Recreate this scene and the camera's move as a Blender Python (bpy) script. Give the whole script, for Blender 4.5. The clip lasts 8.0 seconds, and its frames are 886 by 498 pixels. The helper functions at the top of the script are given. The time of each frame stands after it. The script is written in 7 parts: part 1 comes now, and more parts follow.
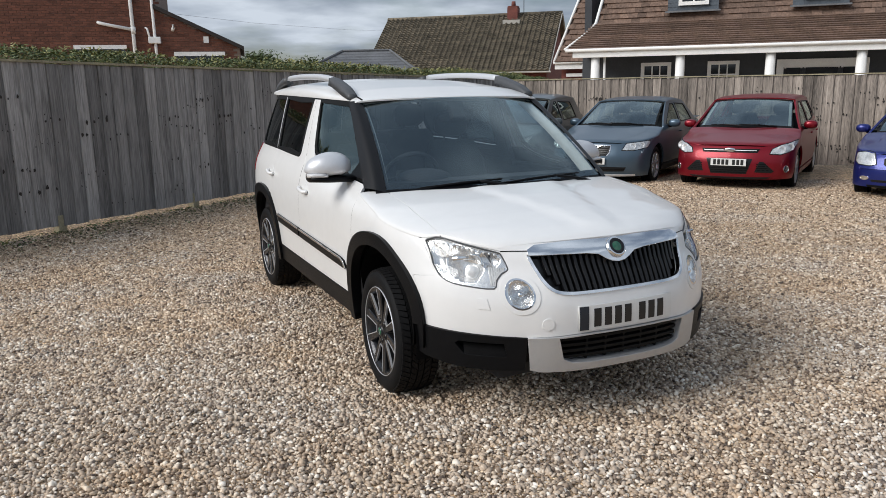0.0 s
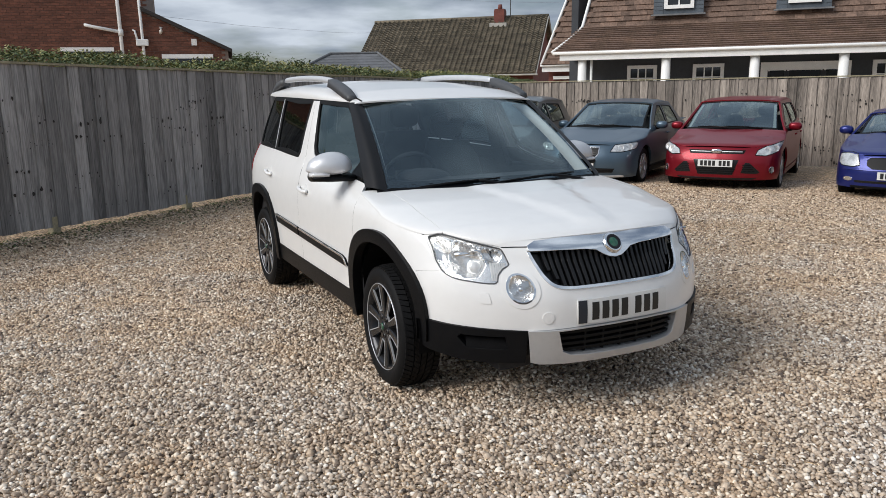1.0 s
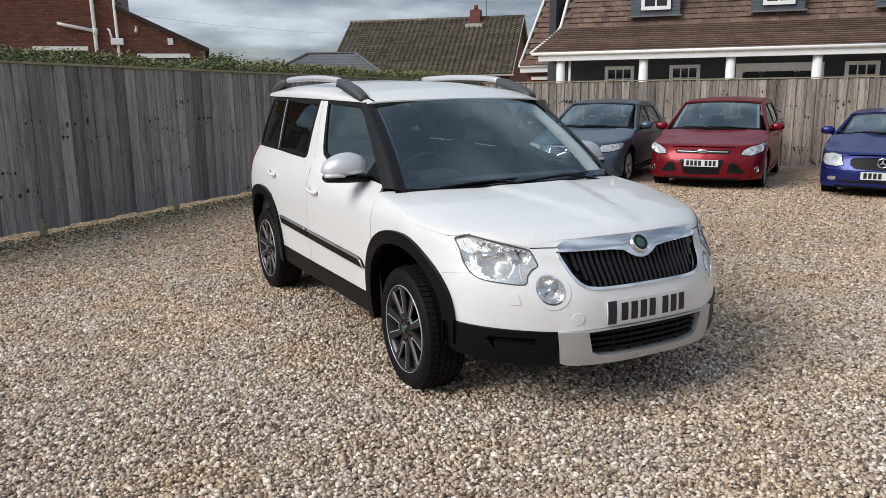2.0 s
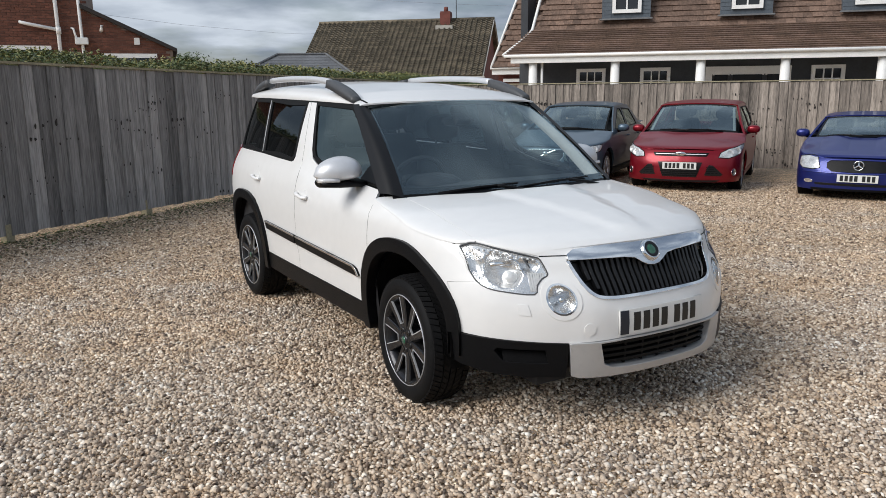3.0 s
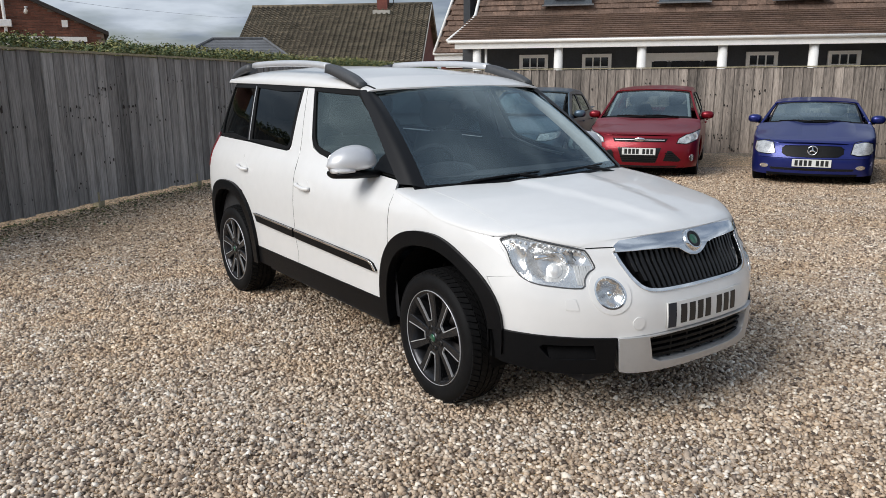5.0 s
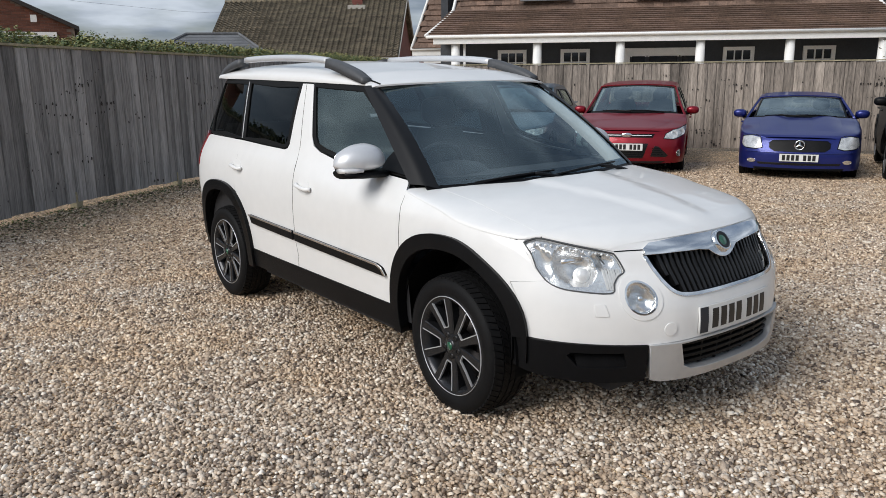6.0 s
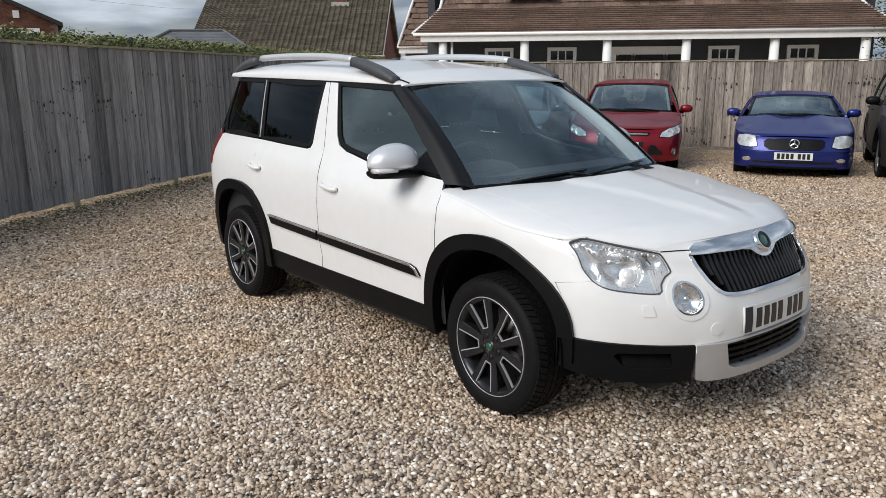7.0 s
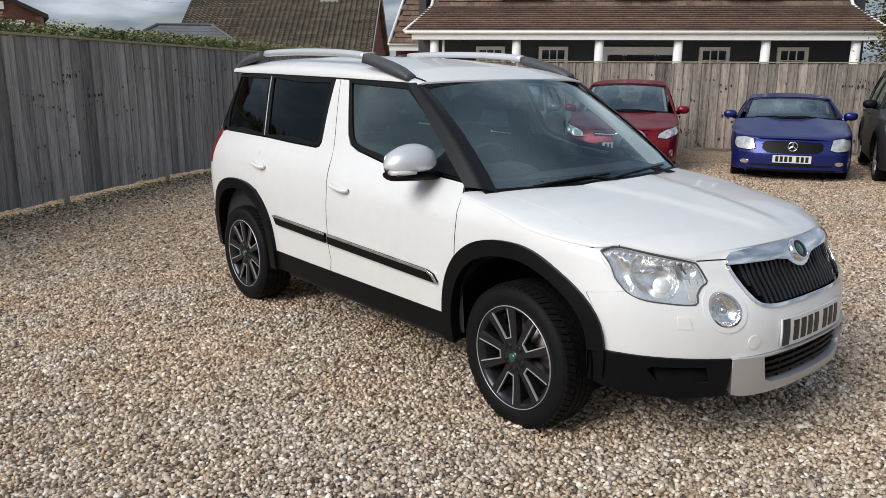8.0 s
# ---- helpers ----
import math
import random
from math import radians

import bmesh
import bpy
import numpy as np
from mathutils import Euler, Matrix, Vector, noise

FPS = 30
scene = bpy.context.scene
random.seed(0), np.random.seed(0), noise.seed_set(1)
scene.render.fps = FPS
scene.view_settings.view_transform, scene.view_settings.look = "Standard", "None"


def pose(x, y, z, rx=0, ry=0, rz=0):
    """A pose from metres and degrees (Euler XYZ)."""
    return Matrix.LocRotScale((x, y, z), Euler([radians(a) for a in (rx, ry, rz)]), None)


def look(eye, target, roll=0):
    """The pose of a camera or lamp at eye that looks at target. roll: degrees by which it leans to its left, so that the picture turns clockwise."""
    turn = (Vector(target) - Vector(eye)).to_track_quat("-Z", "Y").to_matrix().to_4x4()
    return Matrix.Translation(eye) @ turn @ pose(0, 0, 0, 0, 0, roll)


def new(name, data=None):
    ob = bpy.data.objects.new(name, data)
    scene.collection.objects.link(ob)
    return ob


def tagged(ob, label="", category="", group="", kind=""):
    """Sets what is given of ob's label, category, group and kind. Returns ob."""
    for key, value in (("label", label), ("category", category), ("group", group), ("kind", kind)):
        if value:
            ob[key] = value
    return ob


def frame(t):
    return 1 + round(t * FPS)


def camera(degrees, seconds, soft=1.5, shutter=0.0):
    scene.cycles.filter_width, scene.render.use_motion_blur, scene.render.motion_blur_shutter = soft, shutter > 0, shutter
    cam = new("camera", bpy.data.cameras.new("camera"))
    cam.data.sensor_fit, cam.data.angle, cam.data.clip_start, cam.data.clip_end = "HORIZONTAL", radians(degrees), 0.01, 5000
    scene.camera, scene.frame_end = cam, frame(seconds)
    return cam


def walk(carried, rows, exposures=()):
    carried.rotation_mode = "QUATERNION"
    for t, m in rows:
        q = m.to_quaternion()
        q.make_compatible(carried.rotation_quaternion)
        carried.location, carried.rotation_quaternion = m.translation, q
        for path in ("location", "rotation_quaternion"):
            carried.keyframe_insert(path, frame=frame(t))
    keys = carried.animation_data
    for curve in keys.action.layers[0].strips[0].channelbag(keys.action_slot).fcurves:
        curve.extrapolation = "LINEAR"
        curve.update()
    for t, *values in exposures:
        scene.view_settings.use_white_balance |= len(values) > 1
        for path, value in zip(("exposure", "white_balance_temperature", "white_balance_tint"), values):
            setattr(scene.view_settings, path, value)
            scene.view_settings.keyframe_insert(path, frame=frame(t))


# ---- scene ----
cam = camera(60.2, 8.0, soft=0.5)
METRES, EYE, TILT, LEAN, TURN = 1.930, 1.5245, 0.0, 0.0, 0.0
ROWS = [
    (0.0, 0.0, 0.0, 0.0, -0.18, -11.93, 0.86),
    (0.5, -0.0012, -0.0404, -0.0027, -0.59, -11.79, 0.9),
    (1.0, -0.0387, -0.0539, -0.0035, -1.21, -11.75, 0.85),
    (1.5, -0.1129, -0.0524, -0.0031, -2.16, -11.78, 0.82),
    (3.0, -0.2502, 0.0555, -0.003, -5.65, -11.64, 0.56),
    (3.5, -0.308, 0.087, -0.0057, -6.87, -11.83, 0.49),
    (4.0, -0.3912, 0.1074, -0.0005, -8.24, -12.11, 0.48),
    (4.5, -0.4457, 0.1303, -0.0018, -9.56, -12.43, 0.46),
    (6.0, -0.5551, 0.2894, -0.0044, -12.7, -13.02, 0.58),
    (6.5, -0.632, 0.3113, 0.0005, -13.55, -13.14, 0.61),
    (7.0, -0.6864, 0.3333, 0.0007, -14.18, -13.2, 0.41),
    (7.5, -0.7166, 0.3773, -0.0038, -14.65, -13.24, 0.02),
    (8.0, -0.7476, 0.431, 0.0009, -15.17, -13.35, -0.32),
]
walk(cam, [(t, pose(0, 0, EYE, TILT, LEAN, TURN) @ pose(METRES * x, METRES * y, METRES * z, 90 + pitch, roll, yaw)) for t, x, y, z, yaw, pitch, roll in ROWS],
     exposures=[(0.0, -0.01), (4.0, -0.02), (6.0, -0.06), (8.0, -0.06)])

# ---- light ----
world = bpy.data.worlds.new("world")
scene.world = world
world.use_nodes = True
wn, wl = world.node_tree.nodes, world.node_tree.links
wn.clear()
SUN_EL, SUN_AZ = 36.0, 245.0            # degrees; azimuth clockwise from +y, where the light comes from
sky = wn.new("ShaderNodeTexSky")
sky.sky_type, sky.sun_disc = "NISHITA", False
sky.sun_elevation, sky.sun_rotation = radians(SUN_EL), radians(SUN_AZ)
sky.air_density, sky.dust_density = 1.0, 1.5
sky_scale = wn.new("ShaderNodeVectorMath")
sky_scale.operation = "SCALE"
sky_scale.inputs["Scale"].default_value = 0.10
coord = wn.new("ShaderNodeTexCoord")
split = wn.new("ShaderNodeSeparateXYZ")
lift = wn.new("ShaderNodeMath")
lift.operation, lift.inputs[1].default_value = "MAXIMUM", 0.0
lift2 = wn.new("ShaderNodeMath")
lift2.operation, lift2.inputs[1].default_value = "ADD", 0.16
flat = wn.new("ShaderNodeVectorMath")
flat.operation = "DIVIDE"
comb = wn.new("ShaderNodeCombineXYZ")
cloud = wn.new("ShaderNodeTexNoise")
cloud.inputs["Scale"].default_value, cloud.inputs["Detail"].default_value = 0.9, 7.0
cloud.inputs["Roughness"].default_value = 0.55
cover = wn.new("ShaderNodeValToRGB")
cover.color_ramp.elements[0].position, cover.color_ramp.elements[0].color = 0.36, (0.25, 0.25, 0.25, 1)
cover.color_ramp.elements[1].position, cover.color_ramp.elements[1].color = 0.52, (1, 1, 1, 1)
tone = wn.new("ShaderNodeTexNoise")
tone.inputs["Scale"].default_value, tone.inputs["Detail"].default_value = 1.6, 8.0
tone_ramp = wn.new("ShaderNodeValToRGB")
tone_ramp.color_ramp.elements[0].position, tone_ramp.color_ramp.elements[0].color = 0.38, (0.33, 0.40, 0.51, 1)
tone_ramp.color_ramp.elements[1].position, tone_ramp.color_ramp.elements[1].color = 0.66, (0.84, 0.93, 1.05, 1)
mixsky = wn.new("ShaderNodeMix")
mixsky.data_type = "RGBA"
back = wn.new("ShaderNodeBackground")
back.inputs["Strength"].default_value = 0.80
out = wn.new("ShaderNodeOutputWorld")
wl.new(coord.outputs["Generated"], split.inputs[0])
wl.new(split.outputs["Z"], lift.inputs[0])
wl.new(lift.outputs[0], lift2.inputs[0])
for axis in "XYZ":
    wl.new(lift2.outputs[0], comb.inputs[axis])
wl.new(coord.outputs["Generated"], flat.inputs[0])
wl.new(comb.outputs[0], flat.inputs[1])
wl.new(flat.outputs[0], cloud.inputs["Vector"])
wl.new(flat.outputs[0], tone.inputs["Vector"])
wl.new(cloud.outputs["Fac"], cover.inputs[0])
wl.new(tone.outputs["Fac"], tone_ramp.inputs[0])
wl.new(sky.outputs[0], sky_scale.inputs[0])
wl.new(cover.outputs[0], mixsky.inputs["Factor"])
wl.new(sky_scale.outputs[0], mixsky.inputs["A"])
wl.new(tone_ramp.outputs[0], mixsky.inputs["B"])
# an overcast sky is brighter overhead than near the horizon
dome, dome_scale = wn.new("ShaderNodeMapRange"), wn.new("ShaderNodeVectorMath")
dome.inputs["To Min"].default_value, dome.inputs["To Max"].default_value = 0.90, 1.24
dome_scale.operation = "SCALE"
wl.new(lift.outputs[0], dome.inputs["Value"])
wl.new(mixsky.outputs["Result"], dome_scale.inputs[0])
wl.new(dome.outputs[0], dome_scale.inputs["Scale"])
wl.new(dome_scale.outputs[0], back.inputs["Color"])
wl.new(back.outputs[0], out.inputs[0])

sun_data = bpy.data.lights.new("sun", "SUN")
sun_data.energy, sun_data.angle, sun_data.color = 3.0, radians(36.0), (1.0, 0.975, 0.945)
sun = new("sun", sun_data)
az, el = radians(SUN_AZ), radians(SUN_EL)
SUN_FROM = Vector((math.sin(az) * math.cos(el), math.cos(az) * math.cos(el), math.sin(el)))
sun.matrix_world = look(SUN_FROM * 60, (0, 0, 0))


# ---- materials ----
def mat(name, color, rough=0.6, metal=0.0, var=0.0, scale=8.0, bump=0.0, bump_scale=60.0, coat=0.0, stretch=(1, 1, 1), alt=None, spec=0.5, per_object=0.0):
    """A node material: base colour, its variation at two scales, fine relief."""
    m = bpy.data.materials.new(name)
    m.use_nodes = True
    n, l = m.node_tree.nodes, m.node_tree.links
    b = n["Principled BSDF"]
    b.inputs["Base Color"].default_value = (*color, 1)
    b.inputs["Roughness"].default_value, b.inputs["Metallic"].default_value = rough, metal
    b.inputs["Coat Weight"].default_value, b.inputs["Coat Roughness"].default_value = coat, 0.04
    b.inputs["Specular IOR Level"].default_value = spec
    if not (var or bump or per_object):
        return m
    tc, mp = n.new("ShaderNodeTexCoord"), n.new("ShaderNodeMapping")
    mp.inputs["Scale"].default_value = stretch
    l.new(tc.outputs["Object"], mp.inputs["Vector"])
    src = mp.outputs[0]
    if per_object:
        info, add = n.new("ShaderNodeObjectInfo"), n.new("ShaderNodeVectorMath")
        mul = n.new("ShaderNodeMath")
        mul.operation, mul.inputs[1].default_value = "MULTIPLY", 37.0
        l.new(info.outputs["Random"], mul.inputs[0])
        l.new(mp.outputs[0], add.inputs[0])
        l.new(mul.outputs[0], add.inputs[1])
        src = add.outputs[0]
    if var or per_object:
        big, fine, mix = n.new("ShaderNodeTexNoise"), n.new("ShaderNodeTexNoise"), n.new("ShaderNodeMix")
        big.inputs["Scale"].default_value, big.inputs["Detail"].default_value = scale, 4
        fine.inputs["Scale"].default_value, fine.inputs["Detail"].default_value = scale * 9, 5
        mix.data_type = "RGBA"
        dark = alt or tuple(c * (1 - var) for c in color)
        mix.inputs["A"].default_value, mix.inputs["B"].default_value = (*dark, 1), (*(min(1, c * (1 + var * 0.6)) for c in color), 1)
        avg = n.new("ShaderNodeMath")
        avg.operation = "ADD"
        half = n.new("ShaderNodeMapRange")
        half.inputs["From Min"].default_value, half.inputs["From Max"].default_value = 0.72, 1.28
        for tex, slot in ((big, 0), (fine, 1)):
            l.new(src, tex.inputs["Vector"])
            l.new(tex.outputs["Fac"], avg.inputs[slot])
        l.new(avg.outputs[0], half.inputs["Value"])
        l.new(half.outputs[0], mix.inputs["Factor"])
        col = mix.outputs["Result"]
        if per_object:
            hsv, mr = n.new("ShaderNodeHueSaturation"), n.new("ShaderNodeMapRange")
            mr.inputs["To Min"].default_value, mr.inputs["To Max"].default_value = 1 - per_object, 1 + per_object
            l.new(info.outputs["Random"], mr.inputs["Value"])
            l.new(mr.outputs[0], hsv.inputs["Value"])
            l.new(col, hsv.inputs["Color"])
            col = hsv.outputs[0]
        l.new(col, b.inputs["Base Color"])
    if bump:
        tex, bp = n.new("ShaderNodeTexNoise"), n.new("ShaderNodeBump")
        tex.inputs["Scale"].default_value, tex.inputs["Detail"].default_value = bump_scale, 4
        bp.inputs["Strength"].default_value, bp.inputs["Distance"].default_value = bump, 0.004
        l.new(src, tex.inputs["Vector"])
        l.new(tex.outputs["Fac"], bp.inputs["Height"])
        l.new(bp.outputs[0], b.inputs["Normal"])
    return m


STONE_STOPS = [(0.0, (0.070, 0.054, 0.045)), (0.08, (0.178, 0.135, 0.105)), (0.20, (0.335, 0.261, 0.196)), (0.40, (0.452, 0.376, 0.302)),
               (0.60, (0.52, 0.420, 0.318)), (0.78, (0.59, 0.516, 0.435)), (0.90, (0.72, 0.650, 0.555)), (1.0, (0.88, 0.84, 0.77))]


def stone_colors(n):
    node = n.new("ShaderNodeValToRGB")
    r = node.color_ramp
    while len(r.elements) < len(STONE_STOPS):
        r.elements.new(0.5)
    for e, (p, c) in zip(r.elements, STONE_STOPS):
        e.position, e.color = p, (*c, 1)
    return node


def gravel_sheet():
    """Loose pea gravel as cells with rounded relief, and wide damp and sandy patches."""
    m = bpy.data.materials.new("gravel_bed")
    m.use_nodes = True
    n, l = m.node_tree.nodes, m.node_tree.links
    b = n["Principled BSDF"]
    tc = n.new("ShaderNodeTexCoord")
    warp, wadd = n.new("ShaderNodeTexNoise"), n.new("ShaderNodeMix")
    warp.inputs["Scale"].default_value = 40
    wadd.data_type, wadd.blend_type = "RGBA", "LINEAR_LIGHT"
    wadd.inputs["Factor"].default_value = 0.008
    l.new(tc.outputs["Object"], wadd.inputs["A"])
    l.new(tc.outputs["Object"], warp.inputs["Vector"])
    l.new(warp.outputs["Color"], wadd.inputs["B"])
    cell, edge = n.new("ShaderNodeTexVoronoi"), n.new("ShaderNodeTexVoronoi")
    for v in (cell, edge):
        v.inputs["Scale"].default_value = 48
        l.new(wadd.outputs["Result"], v.inputs["Vector"])
    edge.feature = "DISTANCE_TO_EDGE"
    sep, cols = n.new("ShaderNodeSeparateColor"), stone_colors(n)
    l.new(cell.outputs["Color"], sep.inputs[0])
    l.new(sep.outputs[0], cols.inputs[0])
    gap = n.new("ShaderNodeMapRange")
    gap.inputs["From Max"].default_value = 0.10
    l.new(edge.outputs["Distance"], gap.inputs["Value"])
    # darker brown towards the cell edges
    gap_mix = n.new("ShaderNodeMix")
    gap_mix.data_type = "RGBA"
    gap_mix.inputs["A"].default_value = (0.105, 0.080, 0.056, 1)
    l.new(gap.outputs[0], gap_mix.inputs["Factor"])
    l.new(cols.outputs[0], gap_mix.inputs["B"])
    patch, pr = n.new("ShaderNodeTexNoise"), n.new("ShaderNodeValToRGB")
    patch.inputs["Scale"].default_value, patch.inputs["Detail"].default_value = 0.55, 5
    pr.color_ramp.elements[0].position, pr.color_ramp.elements[0].color = 0.35, (1.44, 1.27, 1.08, 1)
    pr.color_ramp.elements[1].position, pr.color_ramp.elements[1].color = 0.65, (2.00, 1.73, 1.35, 1)
    clump, both = n.new("ShaderNodeTexNoise"), n.new("ShaderNodeMath")
    clump.inputs["Scale"].default_value, clump.inputs["Detail"].default_value = 7.0, 6
    both.operation, both.inputs[1].default_value, both.inputs[2].default_value = "MULTIPLY_ADD", 0.9, -0.45
    sum_ = n.new("ShaderNodeMath")
    l.new(tc.outputs["Object"], clump.inputs["Vector"])
    l.new(clump.outputs["Fac"], both.inputs[0])
    l.new(both.outputs[0], sum_.inputs[0])
    l.new(patch.outputs["Fac"], sum_.inputs[1])
    l.new(tc.outputs["Object"], patch.inputs["Vector"])
    l.new(sum_.outputs[0], pr.inputs[0])
    mul = n.new("ShaderNodeMix")
    mul.data_type, mul.blend_type = "RGBA", "MULTIPLY"
    mul.inputs["Factor"].default_value = 1.0
    l.new(gap_mix.outputs["Result"], mul.inputs["A"])
    l.new(pr.outputs[0], mul.inputs["B"])
    l.new(mul.outputs["Result"], b.inputs["Base Color"])
    b.inputs["Roughness"].default_value = 0.75
    up, tilt, add = n.new("ShaderNodeMapRange"), n.new("ShaderNodeMath"), n.new("ShaderNodeMath")
    up.inputs["From Max"].default_value = 0.35
    up.interpolation_type = "SMOOTHERSTEP"
    l.new(edge.outputs["Distance"], up.inputs["Value"])
    tilt.operation, add.operation = "MULTIPLY", "ADD"
    l.new(up.outputs[0], tilt.inputs[0])
    l.new(sep.outputs[1], tilt.inputs[1])
    l.new(up.outputs[0], add.inputs[0])
    l.new(tilt.outputs[0], add.inputs[1])
    bp = n.new("ShaderNodeBump")
    bp.inputs["Strength"].default_value, bp.inputs["Distance"].default_value = 1.0, 0.012
    l.new(add.outputs[0], bp.inputs["Height"])
    l.new(bp.outputs[0], b.inputs["Normal"])
    return m


def pebble_mat():
    """Each stone of its own colour, in drifts of greyer, browner and sandier stone."""
    m = bpy.data.materials.new("pebbles")
    m.use_nodes = True
    n, l = m.node_tree.nodes, m.node_tree.links
    b = n["Principled BSDF"]
    geo, cols = n.new("ShaderNodeNewGeometry"), stone_colors(n)
    l.new(geo.outputs["Random Per Island"], cols.inputs[0])
    tc, tex, mix = n.new("ShaderNodeTexCoord"), n.new("ShaderNodeTexNoise"), n.new("ShaderNodeMix")
    tex.inputs["Scale"].default_value, tex.inputs["Detail"].default_value = 160, 4
    mix.data_type, mix.blend_type = "RGBA", "OVERLAY"
    mix.inputs["Factor"].default_value = 0.55
    l.new(tc.outputs["Object"], tex.inputs["Vector"])
    l.new(cols.outputs[0], mix.inputs["A"])
    l.new(tex.outputs["Fac"], mix.inputs["B"])
    drift, tint, mul = n.new("ShaderNodeTexNoise"), n.new("ShaderNodeValToRGB"), n.new("ShaderNodeMix")
    drift.inputs["Scale"].default_value, drift.inputs["Detail"].default_value = 1.3, 6
    for _ in range(2):
        tint.color_ramp.elements.new(0.5)
    for e, (p, c) in zip(tint.color_ramp.elements, ((0.28, (1.06, 1.07, 1.10)), (0.42, (1.06, 1.04, 1.02)), (0.55, (1.06, 1.0, 0.93)), (0.70, (1.07, 0.94, 0.79)))):
        e.position, e.color = p, (*c, 1)
    # sandier towards the back fence
    sep, far, add = n.new("ShaderNodeSeparateXYZ"), n.new("ShaderNodeMapRange"), n.new("ShaderNodeMath")
    far.inputs["From Min"].default_value, far.inputs["From Max"].default_value, far.inputs["To Max"].default_value = 3.5, 11.0, 0.27
    l.new(tc.outputs["Object"], drift.inputs["Vector"])
    l.new(tc.outputs["Object"], sep.inputs[0])
    l.new(sep.outputs["Y"], far.inputs["Value"])
    l.new(drift.outputs["Fac"], add.inputs[0])
    l.new(far.outputs[0], add.inputs[1])
    l.new(add.outputs[0], tint.inputs[0])
    mul.data_type, mul.blend_type = "RGBA", "MULTIPLY"
    mul.inputs["Factor"].default_value = 1.0
    l.new(mix.outputs["Result"], mul.inputs["A"])
    l.new(tint.outputs[0], mul.inputs["B"])
    l.new(mul.outputs["Result"], b.inputs["Base Color"])
    b.inputs["Roughness"].default_value = 0.55
    return m


def by_island(base, name):
    """A copy of a material whose chance varies from piece to piece of one mesh."""
    m = base.copy()
    m.name = name
    n, l = m.node_tree.nodes, m.node_tree.links
    geo = n.new("ShaderNodeNewGeometry")
    for node in list(n):
        if node.bl_idname == "ShaderNodeObjectInfo":
            for link in list(node.outputs["Random"].links):
                l.new(geo.outputs["Random Per Island"], link.to_socket)
    return m


GRAVEL, PEBBLE = gravel_sheet(), pebble_mat()
BOARD_DARK = mat("weathered_board", (0.285, 0.271, 0.260), 0.85, var=0.55, scale=1.3, bump=0.9, bump_scale=12, stretch=(7, 7, 0.40), per_object=0.30)
BOARD_PALE = mat("bleached_board", (0.295, 0.251, 0.213), 0.85, var=0.72, scale=1.5, bump=0.9, bump_scale=16, stretch=(10, 10, 0.55), per_object=0.34)
POST_WOOD = mat("fence_post_wood", (0.33, 0.29, 0.19), 0.85, var=0.35, scale=5, bump=0.5)
KNOT = mat("knot_wood", (0.030, 0.024, 0.020), 0.8, var=0.4, scale=30)
BRICK = mat("red_brick", (0.155, 0.060, 0.038), 0.85, var=0.35, scale=6, bump=0.5, bump_scale=80, per_object=0.25)
BRICK_FAR = mat("red_brick_far", (0.16, 0.050, 0.038), 0.85, var=0.35, scale=3, bump=0.3)
BRICK_ISLAND = by_island(BRICK, "red_brick_joined")
MORTAR = mat("mortar", (0.21, 0.165, 0.140), 0.9, var=0.2, scale=12)
WHITE_PAINT = mat("white_paint", (0.84, 0.84, 0.82), 0.45, var=0.08, scale=3)
SLATE_WALL = mat("slate_grey_render", (0.045, 0.050, 0.058), 0.7, var=0.2, scale=2, bump=0.3)
TILE_BROWN = mat("brown_roof_tile", (0.172, 0.112, 0.083), 0.85, var=0.5, scale=1.6, bump=0.5, bump_scale=30, per_object=0.2)
SHINGLE = by_island(TILE_BROWN, "brown_shingle")
TILE_GREY = mat("mossy_roof_tile", (0.150, 0.122, 0.085), 0.9, var=0.45, scale=1.4, bump=0.5, bump_scale=30, alt=(0.040, 0.036, 0.024), per_object=0.2)
SLATE_ROOF = mat("slate_roof", (0.165, 0.170, 0.178), 0.8, var=0.3, scale=2, bump=0.3)
CABLE_GREY = mat("cable_grey", (0.40, 0.44, 0.50), 0.7, var=0.2)
DORMER_BOARD = mat("slate_blue_board", (0.080, 0.098, 0.118), 0.7, var=0.3, scale=2, bump=0.3)
PAVING = mat("grey_paving", (0.30, 0.31, 0.33), 0.8, var=0.25, scale=3, bump=0.3)
DARK_TRIM = mat("dark_trim", (0.028, 0.023, 0.021), 0.7, var=0.2, scale=4)
LEAF = mat("hedge_leaf", (0.088, 0.115, 0.032), 0.6, var=0.5, scale=4, alt=(0.03, 0.055, 0.018))
LEAF_YELLOW = mat("yellow_leaf", (0.15, 0.135, 0.035), 0.6, var=0.5, scale=3, alt=(0.05, 0.055, 0.016))
LEAF_PALE = mat("pale_leaf", (0.26, 0.25, 0.085), 0.6, var=0.4, scale=4)
TWIG = mat("twig", (0.08, 0.06, 0.045), 0.9, var=0.3)
PANE_DARK = mat("window_pane", (0.02, 0.023, 0.026), 0.05, spec=0.6)


